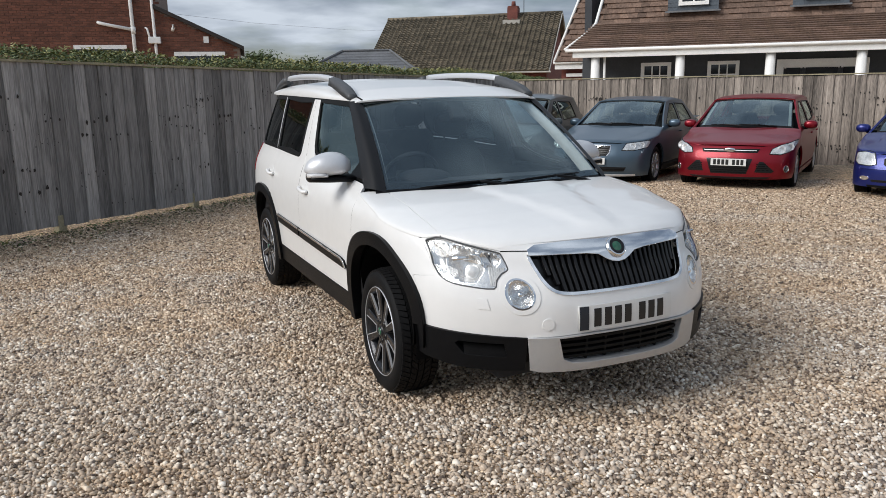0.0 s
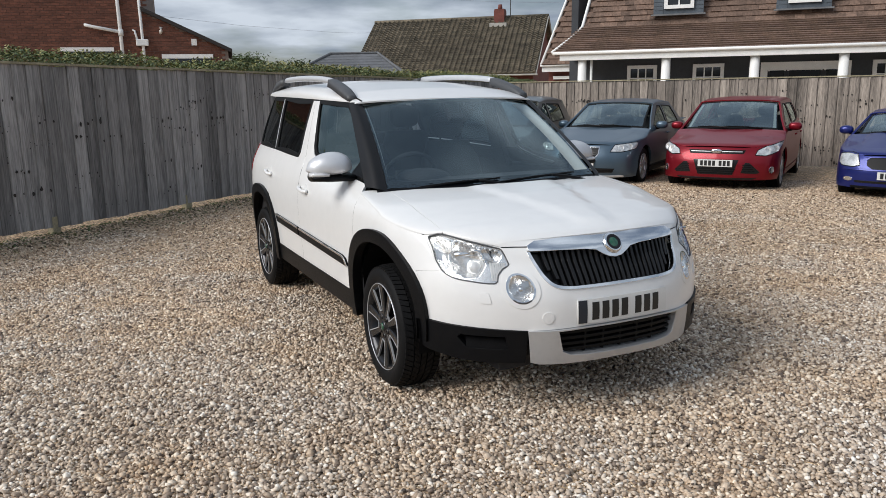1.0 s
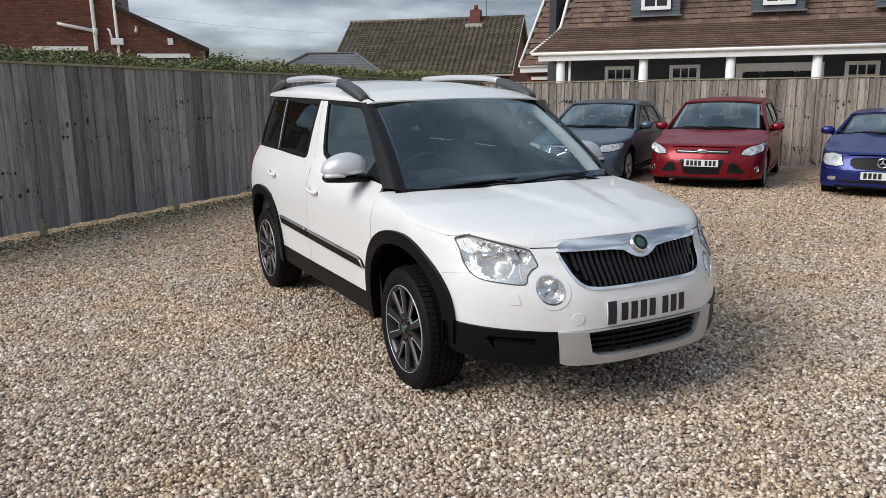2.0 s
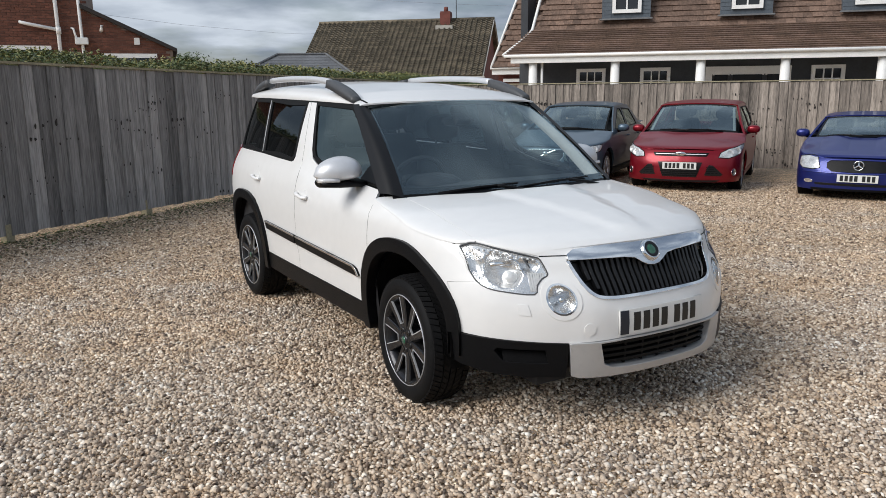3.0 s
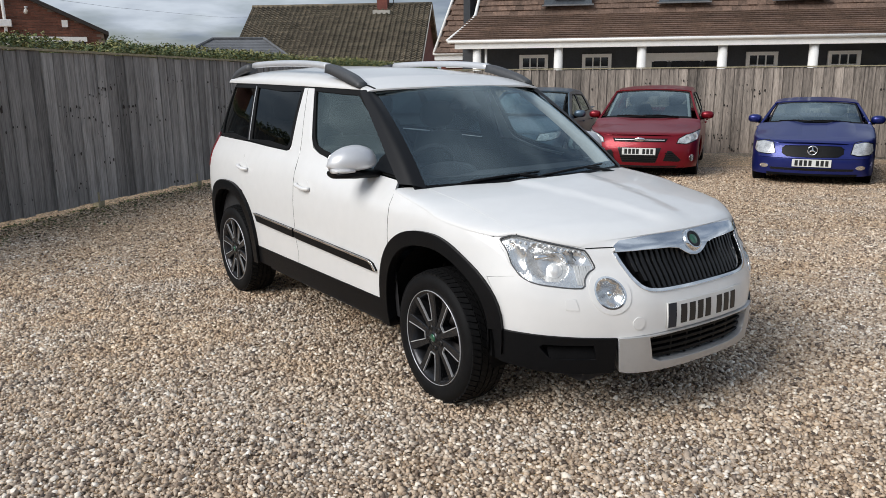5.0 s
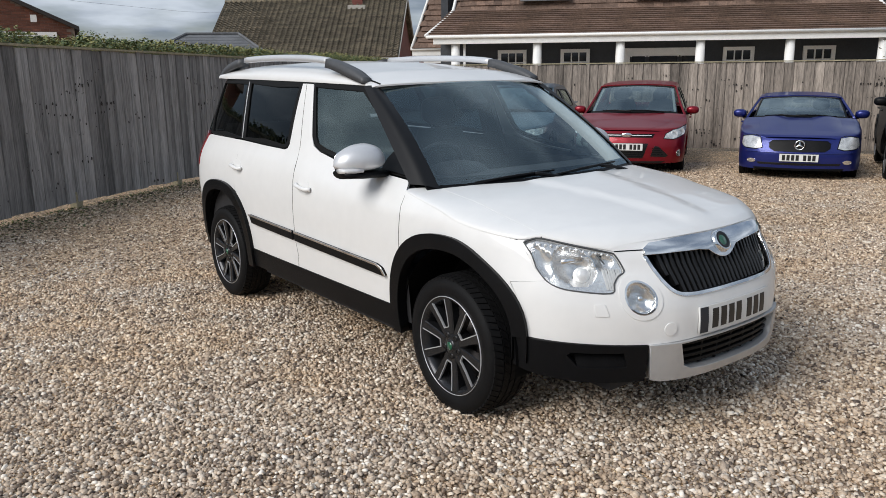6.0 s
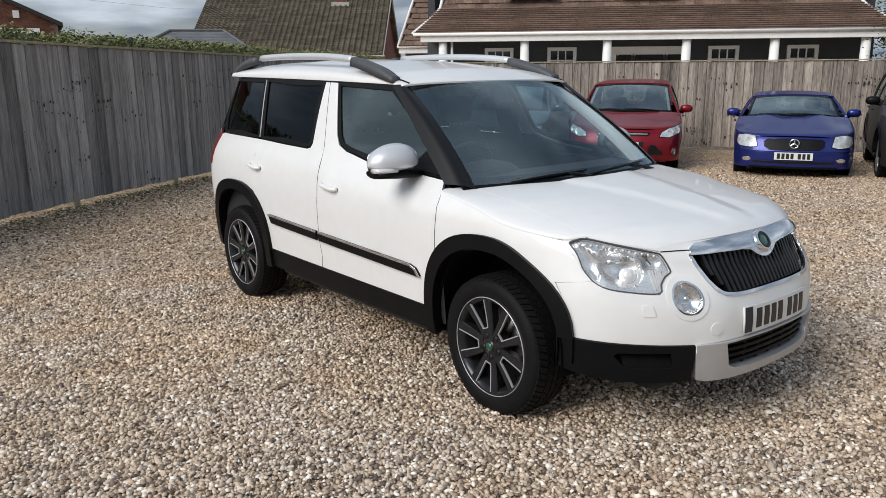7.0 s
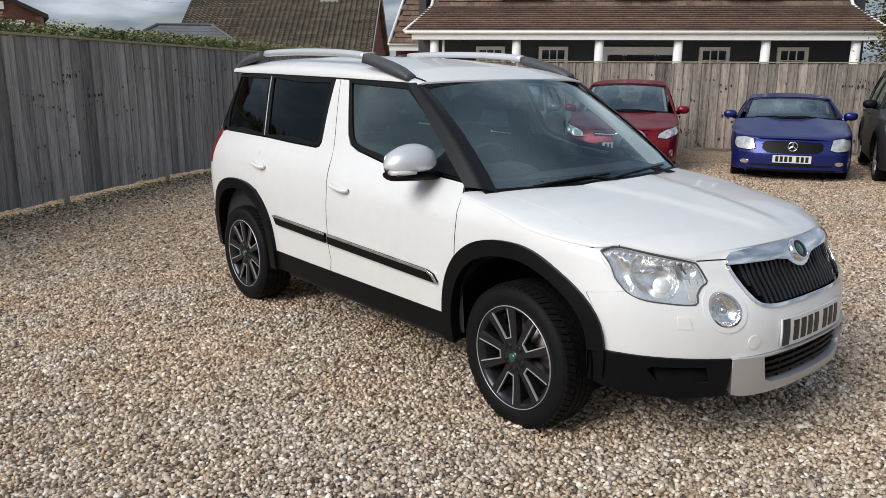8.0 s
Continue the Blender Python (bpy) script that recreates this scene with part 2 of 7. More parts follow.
# ---- geometry helpers ----
class Geo:
    """Plain vertex and face lists; boxes and prisms may carry a pose."""

    def __init__(self):
        self.v, self.f = [], []

    def add(self, verts, faces, m=None):
        k = len(self.v)
        self.v += [tuple(m @ Vector(p)) for p in verts] if m else [tuple(p) for p in verts]
        self.f += [tuple(i + k for i in q) for q in faces]
        return self

    def box(self, x0, y0, z0, x1, y1, z1, m=None):
        return self.add([(x, y, z) for z in (z0, z1) for y in (y0, y1) for x in (x0, x1)],
                        [(0, 2, 3, 1), (4, 5, 7, 6), (0, 1, 5, 4), (1, 3, 7, 5), (3, 2, 6, 7), (2, 0, 4, 6)], m)

    def prism(self, poly, y0, y1, m=None):
        """poly: (x, z) counter-clockwise as seen from -y."""
        n = len(poly)
        return self.add([(x, y0, z) for x, z in poly] + [(x, y1, z) for x, z in poly],
                        [tuple(range(n)), tuple(range(2 * n - 1, n - 1, -1))] + [(i, i + n, (i + 1) % n + n, (i + 1) % n) for i in range(n)], m)

    def tube(self, path, radius, seg=10, cap=True):
        """A round bar along a path; radius a number or one for each point."""
        rings = []
        P = [Vector(p) for p in path]
        for i, p in enumerate(P):
            d = (P[min(i + 1, len(P) - 1)] - P[max(i - 1, 0)]).normalized()
            a = d.cross(Vector((0, 0, 1)) if abs(d.z) < 0.95 else Vector((1, 0, 0))).normalized()
            b = d.cross(a)
            r = radius[i] if isinstance(radius, (list, tuple)) else radius
            rings.append([p + r * (math.cos(2 * math.pi * k / seg) * a + math.sin(2 * math.pi * k / seg) * b) for k in range(seg)])
        verts = [q for ring in rings for q in ring]
        faces = [(i * seg + k, i * seg + (k + 1) % seg, (i + 1) * seg + (k + 1) % seg, (i + 1) * seg + k) for i in range(len(P) - 1) for k in range(seg)]
        if cap:
            faces += [tuple(range(seg - 1, -1, -1)), tuple(range((len(P) - 1) * seg, len(P) * seg))]
        return self.add(verts, faces)

    def mesh(self, name, smooth=False):
        me = bpy.data.meshes.new(name)
        me.from_pydata(self.v, [], self.f)
        if smooth:
            me.polygons.foreach_set("use_smooth", [True] * len(me.polygons))
        me.update()
        return me


def put(name, data, material=None, parent=None, label="", m=None, bevel=0.0, smooth=False):
    """Links a Geo, a bmesh or a mesh as one object, under a parent where one is given."""
    if isinstance(data, Geo):
        data = data.mesh(name, smooth)
    elif isinstance(data, bmesh.types.BMesh):
        bm, data = data, bpy.data.meshes.new(name)
        bm.to_mesh(data)
        bm.free()
        if smooth:
            data.polygons.foreach_set("use_smooth", [True] * len(data.polygons))
    if material and not data.materials:
        data.materials.append(material)
    ob = new(name, data)
    if parent:
        ob.parent = parent
    if m:
        ob.matrix_basis = m
    if bevel:
        mod = ob.modifiers.new("bevel", "BEVEL")
        mod.width, mod.segments, mod.limit_method = bevel, 2, "ANGLE"
    return tagged(ob, label)


def empty(name, m=None, parent=None):
    ob = new(name)
    ob.empty_display_size = 0.2
    if m:
        ob.matrix_basis = m
    if parent:
        ob.parent = parent
    return ob


def smoothstep(t):
    t = max(0.0, min(1.0, t))
    return t * t * (3 - 2 * t)


# ---- ground ----
BACK_N = Vector((0.472, 0.882, 0))


def ease(t):
    t = np.clip(t, 0.0, 1.0)
    return t * t * (3 - 2 * t)


def ground_z(x, y):
    """A shallow dip under the car, then falling gently towards the back fence; for numbers and arrays."""
    d = 0.472 * x + 0.882 * y
    fall = -0.025 * np.maximum(0.0, np.minimum(d, 30.0) - 9.0) * ease((d - 8.0) / 3.0)
    return fall - 0.044 * ease((y - 2.6) / 3.5) * (1 - ease((y - 7.0) / 3.0)) * ease((x + 5.0) / 2.5)


def ground_mesh():
    xs = sorted(set([-400, -150, -60, -30] + [-20 + i * 0.8 for i in range(63)] + [45, 70, 150, 400]))
    ys = sorted(set([-300, -100, -40, -20] + [-10 + i * 0.8 for i in range(63)] + [55, 80, 150, 300, 900]))
    g = Geo()
    g.v = [(x, y, float(ground_z(x, y))) for y in ys for x in xs]
    w = len(xs)
    g.f = [(j * w + i, j * w + i + 1, (j + 1) * w + i + 1, (j + 1) * w + i) for j in range(len(ys) - 1) for i in range(w - 1)]
    return g


tagged(put("ground", ground_mesh(), GRAVEL, smooth=True), "loose tan and grey pea gravel over a yard", "gravel", kind="structure")


def stone_shape(kind):
    """Points and triangles of a rounded stone, open below; fewer for those farther off."""
    if kind == 0:
        v = [(0, 0, 1)] + [(0.894 * math.cos(1.2566 * k), 0.894 * math.sin(1.2566 * k), 0.447) for k in range(5)] + [(0.894 * math.cos(1.2566 * k + 0.628), 0.894 * math.sin(1.2566 * k + 0.628), -0.447) for k in range(5)]
        n = 5
    elif kind == 1:
        v = [(0, 0, 0.95)] + [(0.80 * math.cos(1.5708 * k), 0.80 * math.sin(1.5708 * k), 0.55) for k in range(4)] + [(1.0 * math.cos(1.5708 * k + 0.785), 1.0 * math.sin(1.5708 * k + 0.785), -0.35) for k in range(4)]
        n = 4
    else:
        v = [(0, 0, 0.9)] + [(math.cos(1.2566 * k), math.sin(1.2566 * k), -0.1) for k in range(5)]
        return np.array(v), np.array([(0, 1 + k, 1 + (k + 1) % 5) for k in range(5)])
    f = [(0, 1 + k, 1 + (k + 1) % n) for k in range(n)]
    f += [(1 + k, 1 + n + k, 1 + (k + 1) % n) for k in range(n)] + [(1 + n + k, 1 + n + (k + 1) % n, 1 + (k + 1) % n) for k in range(n)]
    return np.array(v), np.array(f)


def pebble_field():
    """Single stones, side by side, over the stretch of yard round the car."""
    rng = np.random.default_rng(5)
    vs, fs, k = [], [], 0
    # rows: from y, to y, spacing, size, shape
    for y0, y1, gap, size0, kind in ((2.1, 4.4, 0.0165, 0.0100, 0), (4.4, 7.0, 0.0180, 0.0106, 1), (7.0, 10.0, 0.0200, 0.0112, 2), (10.0, 13.2, 0.0250, 0.0130, 2)):
        ys = np.arange(y0, y1, gap * 0.866)
        xs = np.arange(-6.2, 11.6, gap)
        gx, gy = np.meshgrid(xs, ys)
        gx = gx + (np.arange(len(ys)) % 2)[:, None] * gap / 2
        x, y = gx.ravel(), gy.ravel()
        left = np.minimum(-0.6 * y, -1.5 - 0.27 * (y - 0.8)) - 0.25
        right = np.maximum(0.6 * y, y - 2.2) + 0.25
        fence_side = (x + 6.10) * 13.71 - (y - 5.32) * 7.82
        ok = (x > left) & (x < right) & (fence_side > 0.8)
        x, y = x[ok], y[ok]
        count = len(x)
        x, y = x + rng.normal(0, gap * 0.30, count), y + rng.normal(0, gap * 0.30, count)
        z = rng.uniform(-0.005, 0.011, count)
        z += ground_z(x, y)
        base, tri = stone_shape(kind)
        nv = len(base)
        size = rng.lognormal(math.log(size0), 0.22, count)
        sc = size[:, None] * np.stack([rng.uniform(0.95, 1.6, count), rng.uniform(0.7, 1.05, count), rng.uniform(0.5, 0.9, count)], 1)
        p = base[None] * sc[:, None, :] * rng.uniform(0.74, 1.16, (count, nv, 1))
        a, b = rng.uniform(0, 6.283, count), rng.normal(0, 0.45, count)
        ca, sa, cb, sb = np.cos(a)[:, None], np.sin(a)[:, None], np.cos(b)[:, None], np.sin(b)[:, None]
        px, py, pz = p[..., 0], p[..., 1], p[..., 2]
        px, pz = px * cb - pz * sb, px * sb + pz * cb
        px, py = px * ca - py * sa, px * sa + py * ca
        vs.append((np.stack([px, py, pz], -1) + np.stack([x, y, z], 1)[:, None, :]).reshape(-1, 3))
        fs.append((tri[None] + (k + np.arange(count) * nv)[:, None, None]).reshape(-1, 3))
        k += count * nv
    v, f = np.concatenate(vs), np.concatenate(fs)
    me = bpy.data.meshes.new("gravel")
    me.vertices.add(len(v))
    me.vertices.foreach_set("co", v.ravel())
    me.loops.add(f.size)
    me.loops.foreach_set("vertex_index", f.ravel().astype(np.int32))
    me.polygons.add(len(f))
    me.polygons.foreach_set("loop_start", np.arange(0, f.size, 3, dtype=np.int32))
    me.polygons.foreach_set("use_smooth", np.ones(len(f), bool))
    me.update(calc_edges=True)
    return me


tagged(put("gravel", pebble_field(), PEBBLE), "loose mixed tan, grey and white gravel stones", "gravel", kind="stuff")

# ---- houses beyond the fence ----
def slab(corners, thick, normal):
    """A flat plate with four corners and a thickness against its normal."""
    n = Vector(normal).normalized() * thick
    a = [Vector(p) for p in corners]
    v = a + [p - n for p in a]
    return Geo().add(v, [(0, 1, 2, 3), (7, 6, 5, 4)] + [(i, i + 4, (i + 1) % 4 + 4, (i + 1) % 4) for i in range(4)])


def tile_courses(p0, along, up, width, rows, step, lift, mat_, parent, piece=0.0, name="tile_course"):
    """Overlapping roof courses: each a thin wedge, or single tiles of a given width."""
    along, up = Vector(along).normalized(), Vector(up).normalized()
    nrm = along.cross(up).normalized()
    rng = random.Random(len(name) + rows)
    for i in range(rows):
        a = Vector(p0) + up * (i * step)
        w = width(i) if callable(width) else (0.0, width)
        s, e = w
        g = Geo()
        cuts = [s, e] if not piece else [s + k * piece + (piece / 2 if i % 2 else 0) for k in range(int((e - s) / piece) + 1)]
        for x0, x1 in zip(cuts, cuts[1:]):
            h = lift * (rng.uniform(0.7, 1.3) if piece else 1)
            gap = 0.0015 if piece else 0
            c0, c1 = a + along * (x0 + gap), a + along * (x1 - gap)
            t = up * (step * 1.12)
            v = [c0 + nrm * h, c1 + nrm * h, c1 + t + nrm * 0.006, c0 + t + nrm * 0.006, c0, c1, c1 + t - nrm * 0.02, c0 + t - nrm * 0.02]
            g.add(v, [(0, 1, 2, 3), (4, 7, 6, 5), (0, 4, 5, 1), (1, 5, 6, 2), (3, 2, 6, 7), (0, 3, 7, 4)])
        put(name, g, mat_, parent)


def pantile_courses(p0, along, up, s, e, rows, step, mat_, parent, period=0.30):
    """Courses of rolled tiles: each a wavy strip with a lip, overlapping the one below."""
    along, up = Vector(along).normalized(), Vector(up).normalized()
    nrm = along.cross(up).normalized()
    rng = random.Random(rows)
    n = int((e - s) / period * 5)
    for i in range(rows):
        a, g = Vector(p0) + up * (i * step), Geo()
        for k in range(n + 1):
            x = s + (e - s) * k / n
            wave = 0.090 * max(0.0, math.sin(2 * math.pi * x / period)) + rng.uniform(0, 0.006)
            c = a + along * x
            g.v += [tuple(c), tuple(c + nrm * (0.055 + wave)), tuple(c + up * step * 1.1 + nrm * (0.004 + wave * 0.9))]
        for k in range(n):
            q = 3 * k
            g.f += [(q, q + 3, q + 4, q + 1), (q + 1, q + 4, q + 5, q + 2)]
        put("tile_course", g, mat_, parent)


LEAD_PALE = mat("pale_mortar_flashing", (0.42, 0.40, 0.36), 0.8, var=0.25, scale=8)


def window_unit(name, parent, origin, along, w, h, cols, rows, frame_w=0.09, depth=0.08, bars=0.03):
    """A white framed window, x along the wall, with glazing bars and a pane behind them."""
    a = Vector(along).normalized()
    n = Vector((a.y, -a.x, 0))                     # outwards, towards the yard
    m = Matrix(((a.x, -n.x, 0, origin[0]), (a.y, -n.y, 0, origin[1]), (0, 0, 1, origin[2]), (0, 0, 0, 1)))
    win = put(name, Geo().box(0, -depth, 0, frame_w, 0, h).box(w - frame_w, -depth, 0, w, 0, h).box(frame_w, -depth, h - frame_w, w - frame_w, 0, h).box(frame_w, -depth, 0, w - frame_w, 0, frame_w), WHITE_PAINT, parent, "white painted window frame", m)
    iw, ih = w - 2 * frame_w, h - 2 * frame_w
    for i in range(1, cols):
        x = frame_w + iw * i / cols
        put("glazing_bar", Geo().box(x - bars / 2, -depth * 0.7, frame_w, x + bars / 2, -0.02, h - frame_w), WHITE_PAINT, win)
    for j in range(1, rows):
        z = frame_w + ih * j / rows
        put("glazing_bar", Geo().box(frame_w, -depth * 0.66, z - bars / 2, w - frame_w, -0.024, z + bars / 2), WHITE_PAINT, win)
    put("pane", Geo().box(frame_w, -0.020, frame_w, w - frame_w, -0.008, h - frame_w), PANE_DARK, win)
    return win


def veranda_house():
    """Grey house with a shingled mansard roof, dormers and a white colonnade."""
    A, N = Vector((0.932, -0.362, 0)), Vector((-0.362, -0.932, 0))
    P = Vector((4.55, 26.9, 0))                    # left end of the fascia
    L = 15.1
    m = Matrix(((A.x, -N.x, 0, P.x), (A.y, -N.y, 0, P.y), (0, 0, 1, 0), (0, 0, 0, 1)))   # local x along, y back, z up
    house = empty("house", m)
    tagged(house, "dark grey house with brown shingle mansard roof and white columned veranda", "house")
    put("wall", Geo().box(-0.1, 2.2, -0.4, L + 0.3, 2.45, 2.75), SLATE_WALL, house, "dark slate grey rendered wall")
    put("wall", Geo().box(-0.1, 2.45, -0.4, 0.15, 9, 5.2), SLATE_WALL, house)
    put("wall", Geo().box(L + 0.05, 2.45, -0.4, L + 0.3, 9, 5.2), SLATE_WALL, house)
    put("veranda_floor", Geo().box(0, 0.1, -0.4, L, 2.2, 0.1), PAVING, house)
    put("soffit", Geo().box(0.0, 0.05, 2.56, L, 2.2, 2.62), WHITE_PAINT, house)
    put("fascia", Geo().box(-0.02, -0.02, 2.44, L + 0.02, 0.05, 2.66), WHITE_PAINT, house, "white painted fascia board", bevel=0.01)
    put("gutter", Geo().tube([(-0.25, -0.07, 2.685), (L + 0.25, -0.07, 2.685)], 0.055, 10), WHITE_PAINT, house, "white gutter", smooth=True)
    put("end_bracket", Geo().box(0.0, 0.05, 2.50, 0.22, 0.4, 2.62), DARK_TRIM, house)
    for i, x in enumerate((0.72, 3.50, 6.24, 8.80, 11.58, 14.38)):
        g = Geo().tube([(x, 0.22, 0.1), (x, 0.22, 2.44)], [0.165, 0.145], 16)
        col = put("column", g, WHITE_PAINT, house, "round white column", smooth=True)
        put("base", Geo().box(x - 0.2, 0.02, 0.1, x + 0.2, 0.42, 0.22), WHITE_PAINT, col)
    put("downpipe", Geo().tube([(1.02, 0.30, 2.5), (1.02, 0.30, 0.1)], 0.045, 10), WHITE_PAINT, house, smooth=True)
    # windows behind the columns, and the double door
    for x in (2.02, 4.28, 9.9, 12.55):
        window_unit("window", house, m_point(m, x, 2.2, 1.03), A, 1.04, 1.25, 3, 3, 0.12, 0.10, 0.04).matrix_basis = pose(x, 2.2, 1.03)
    door = put("door", Geo().box(6.5, 2.10, 0.1, 6.72, 2.2, 2.28).box(9.05, 2.10, 0.1, 9.27, 2.2, 2.28).box(6.72, 2.10, 2.02, 9.05, 2.2, 2.28), WHITE_PAINT, house, "wide white door surround with glazed lights")
    for x0, x1 in ((6.74, 7.3), (7.34, 8.42), (8.46, 9.03)):
        put("pane", Geo().box(x0 + 0.06, 2.13, 1.45, x1 - 0.06, 2.145, 2.00), PANE_DARK, door)
        put("panel", Geo().box(x0, 2.15, 0.1, x1, 2.165, 1.38), WHITE_PAINT, door)
        put("panel", Geo().box(x0, 2.15, 1.98, x1, 2.165, 2.04), WHITE_PAINT, door)
    # roof: flared lower courses, then steep shingles
    put("roof", slab([(-0.2, 0.0, 2.68), (L + 0.2, 0.0, 2.68), (L - 0.6, 1.55, 3.62), (0.55, 1.55, 3.62)], 0.10, (0, -0.5, 0.86)), TILE_BROWN, house, "brown shingle roof")
    low_up = Vector((0, 1.55, 0.94))
    tile_courses((0, -0.05, 2.70), (1, 0, 0), low_up, lambda i: (-0.25 + 0.052 * i, L + 0.25 - 0.052 * i), 13, 0.138, 0.058, TILE_BROWN, house)
    up = Vector((0, 0.75, 1.75))
    put("roof", slab([(0.5, 1.5, 3.62), (L - 0.5, 1.5, 3.62), (L - 1.2, 3.3, 7.0), (1.2, 3.3, 7.0)], 0.10, (0, -0.9, 0.4)), TILE_BROWN, house)
    tile_courses((0, 1.5, 3.60), (1, 0, 0), up, lambda i: (0.50 + 0.05 * i, L - 0.50 - 0.05 * i), 17, 0.20, 0.050, SHINGLE, house, 0.30, "shingle_course")
    put("verge", Geo().tube([(-0.28, -0.05, 2.72), (0.35, 1.2, 3.42), (0.48, 1.5, 3.66), (0.75, 2.1, 5.1), (1.15, 3.2, 7.0)], 0.055, 8), WHITE_PAINT, house, "pale verge strip", smooth=True)
    put("verge", Geo().tube([(L + 0.28, -0.05, 2.72), (L - 0.35, 1.2, 3.42), (L - 0.48, 1.5, 3.66), (L - 0.75, 2.1, 5.1), (L - 1.15, 3.2, 7.0)], 0.055, 8), WHITE_PAINT, house, smooth=True)
    for x in (3.05, 6.95, 10.68):
        dorm = put("dormer", Geo().box(x - 0.12, 1.47, 3.94, x + 1.50, 3.2, 5.6), DORMER_BOARD, house, "slate blue boarded dormer with white window")
        for k in range(12):
            for x0, x1 in ((x - 0.13, x + 0.20), (x + 1.22, x + 1.51)):
                put("board", Geo().prism([(1.452, 3.95 + k * 0.135), (1.468, 3.95 + k * 0.135), (1.468, 4.08 + k * 0.135), (1.462, 4.08 + k * 0.135)], x0, x1, Matrix(((0, 1, 0, 0), (1, 0, 0, 0), (0, 0, 1, 0), (0, 0, 0, 1)))), DORMER_BOARD, dorm)
        w = window_unit("window", dorm, (0, 0, 0), (1, 0, 0), 0.98, 1.35, 2, 2, 0.12, 0.07, 0.05)
        w.matrix_basis = pose(x + 0.22, 1.45, 4.12)
        put("sill", Geo().box(x - 0.2, 1.35, 3.90, x + 1.58, 1.5, 3.95), SLATE_ROOF, dorm)
    # wing set back at one end
    put("wall", Geo().box(-1.1, 3.2, -0.4, 0.0, 3.45, 2.5), BRICK_FAR, house)
    put("fascia", Geo().box(-1.3, 2.9, 2.14, 0.4, 2.98, 2.36), WHITE_PAINT, house)
    put("gutter", Geo().tube([(-1.35, 2.85, 2.38), (0.4, 2.85, 2.38)], 0.05, 8), WHITE_PAINT, house, smooth=True)
    put("fascia", Geo().box(-0.9, 3.1, 1.86, 0.4, 3.16, 1.98), WHITE_PAINT, house)
    put("roof", slab([(-1.25, 2.85, 2.40), (1.0, 2.85, 2.40), (2.4, 6.0, 7.5), (0.0, 6.0, 7.5)], 0.1, (0, -0.85, 0.5)), TILE_BROWN, house)
    tile_courses((0, 2.80, 2.40), (1, 0, 0), (0, 3.15, 5.1), lambda i: (-1.28 + 0.052 * i, 1.2 + 0.05 * i), 24, 0.24, 0.054, SHINGLE, house, 0.30, "shingle_course")
    put("verge", Geo().tube([(-1.3, 2.8, 2.42), (0.0, 5.95, 7.5)], 0.055, 8), WHITE_PAINT, house, smooth=True)
    return house


def m_point(m, x, y, z):
    return tuple(m @ Vector((x, y, z)))


def bungalow():
    """Tiled bungalow with a chimney, its gable of red brick."""
    R0, R1 = Vector((-2.85, 48.8, 5.55)), Vector((6.96, 45.8, 5.55))
    A = (R1 - R0).normalized()
    N = Vector((A.y, -A.x, 0))
    m = Matrix(((A.x, -N.x, 0, R0.x), (A.y, -N.y, 0, R0.y), (0, 0, 1, 0), (0, 0, 0, 1)))
    L = (R1 - R0).length
    h = empty("bungalow", m @ pose(0, 0, 0.06))
    tagged(h, "bungalow with mossy concrete tile roof and brick chimney", "house")
    put("wall", Geo().box(0.1, -4.0, -0.5, L - 0.1, 4.0, 2.5), BRICK_FAR, h, "red brick wall")
    g = Geo().add([(L - 0.15, -4.0, 2.4), (L - 0.15, 4.0, 2.4), (L - 0.15, 0, 5.4), (L - 0.4, -4, 2.4), (L - 0.4, 4, 2.4), (L - 0.4, 0, 5.4)], [(0, 1, 2), (5, 4, 3), (0, 2, 5, 3), (1, 4, 5, 2), (0, 3, 4, 1)])
    put("gable", g, BRICK_FAR, h, "red brick gable")
    up = Vector((0, 4.45, 3.3))
    put("roof", slab([(-0.3, -4.45, 2.25), (L + 0.1, -4.45, 2.25), (L + 0.1, 0, 5.55), (-0.3, 0, 5.55)], 0.12, (0, -0.6, 0.8)), TILE_GREY, h, "grey brown mossy tile roof")
    put("roof", slab([(L + 0.1, 4.45, 2.25), (-0.3, 4.45, 2.25), (-0.3, 0, 5.55), (L + 0.1, 0, 5.55)], 0.12, (0, 0.6, 0.8)), TILE_GREY, h)
    pantile_courses((0, -4.45, 2.27), (1, 0, 0), up, -0.3, L + 0.1, 26, 0.213, TILE_GREY, h)
    put("ridge", Geo().tube([(-0.32, 0, 5.56), (L + 0.12, 0, 5.56)], 0.13, 10), TILE_GREY, h, smooth=True)
    put("verge", Geo().tube([(L + 0.12, -4.5, 2.22), (L + 0.12, 0, 5.6), (L + 0.12, 4.5, 2.22)], 0.035, 6), LEAD_PALE, h)
    put("gutter", Geo().tube([(-0.3, -4.5, 2.2), (L + 0.2, -4.5, 2.2)], 0.045, 8), LEAD_PALE, h)
    ch = put("chimney", Geo().box(7.25, -0.5, 4.8, 7.85, 0.2, 5.95), BRICK_FAR, h, "red brick chimney stack")
    put("flashing", Geo().box(7.05, -0.85, 4.72, 8.05, 0.4, 5.22), LEAD_PALE, ch)
    put("coping", Geo().box(7.27, -0.48, 5.95, 7.83, 0.18, 6.03), BRICK_FAR, ch)
    put("pot", Geo().tube([(7.55, -0.15, 6.0), (7.55, -0.15, 6.30)], [0.14, 0.11], 10), BRICK_FAR, ch, smooth=True)
    put("aerial", Geo().tube([(8.15, -0.1, 5.3), (8.15, -0.1, 7.15)], 0.022, 6).tube([(7.9, -0.1, 7.08), (8.35, -0.1, 7.16)], 0.03, 6), DARK_TRIM, h)
    return h


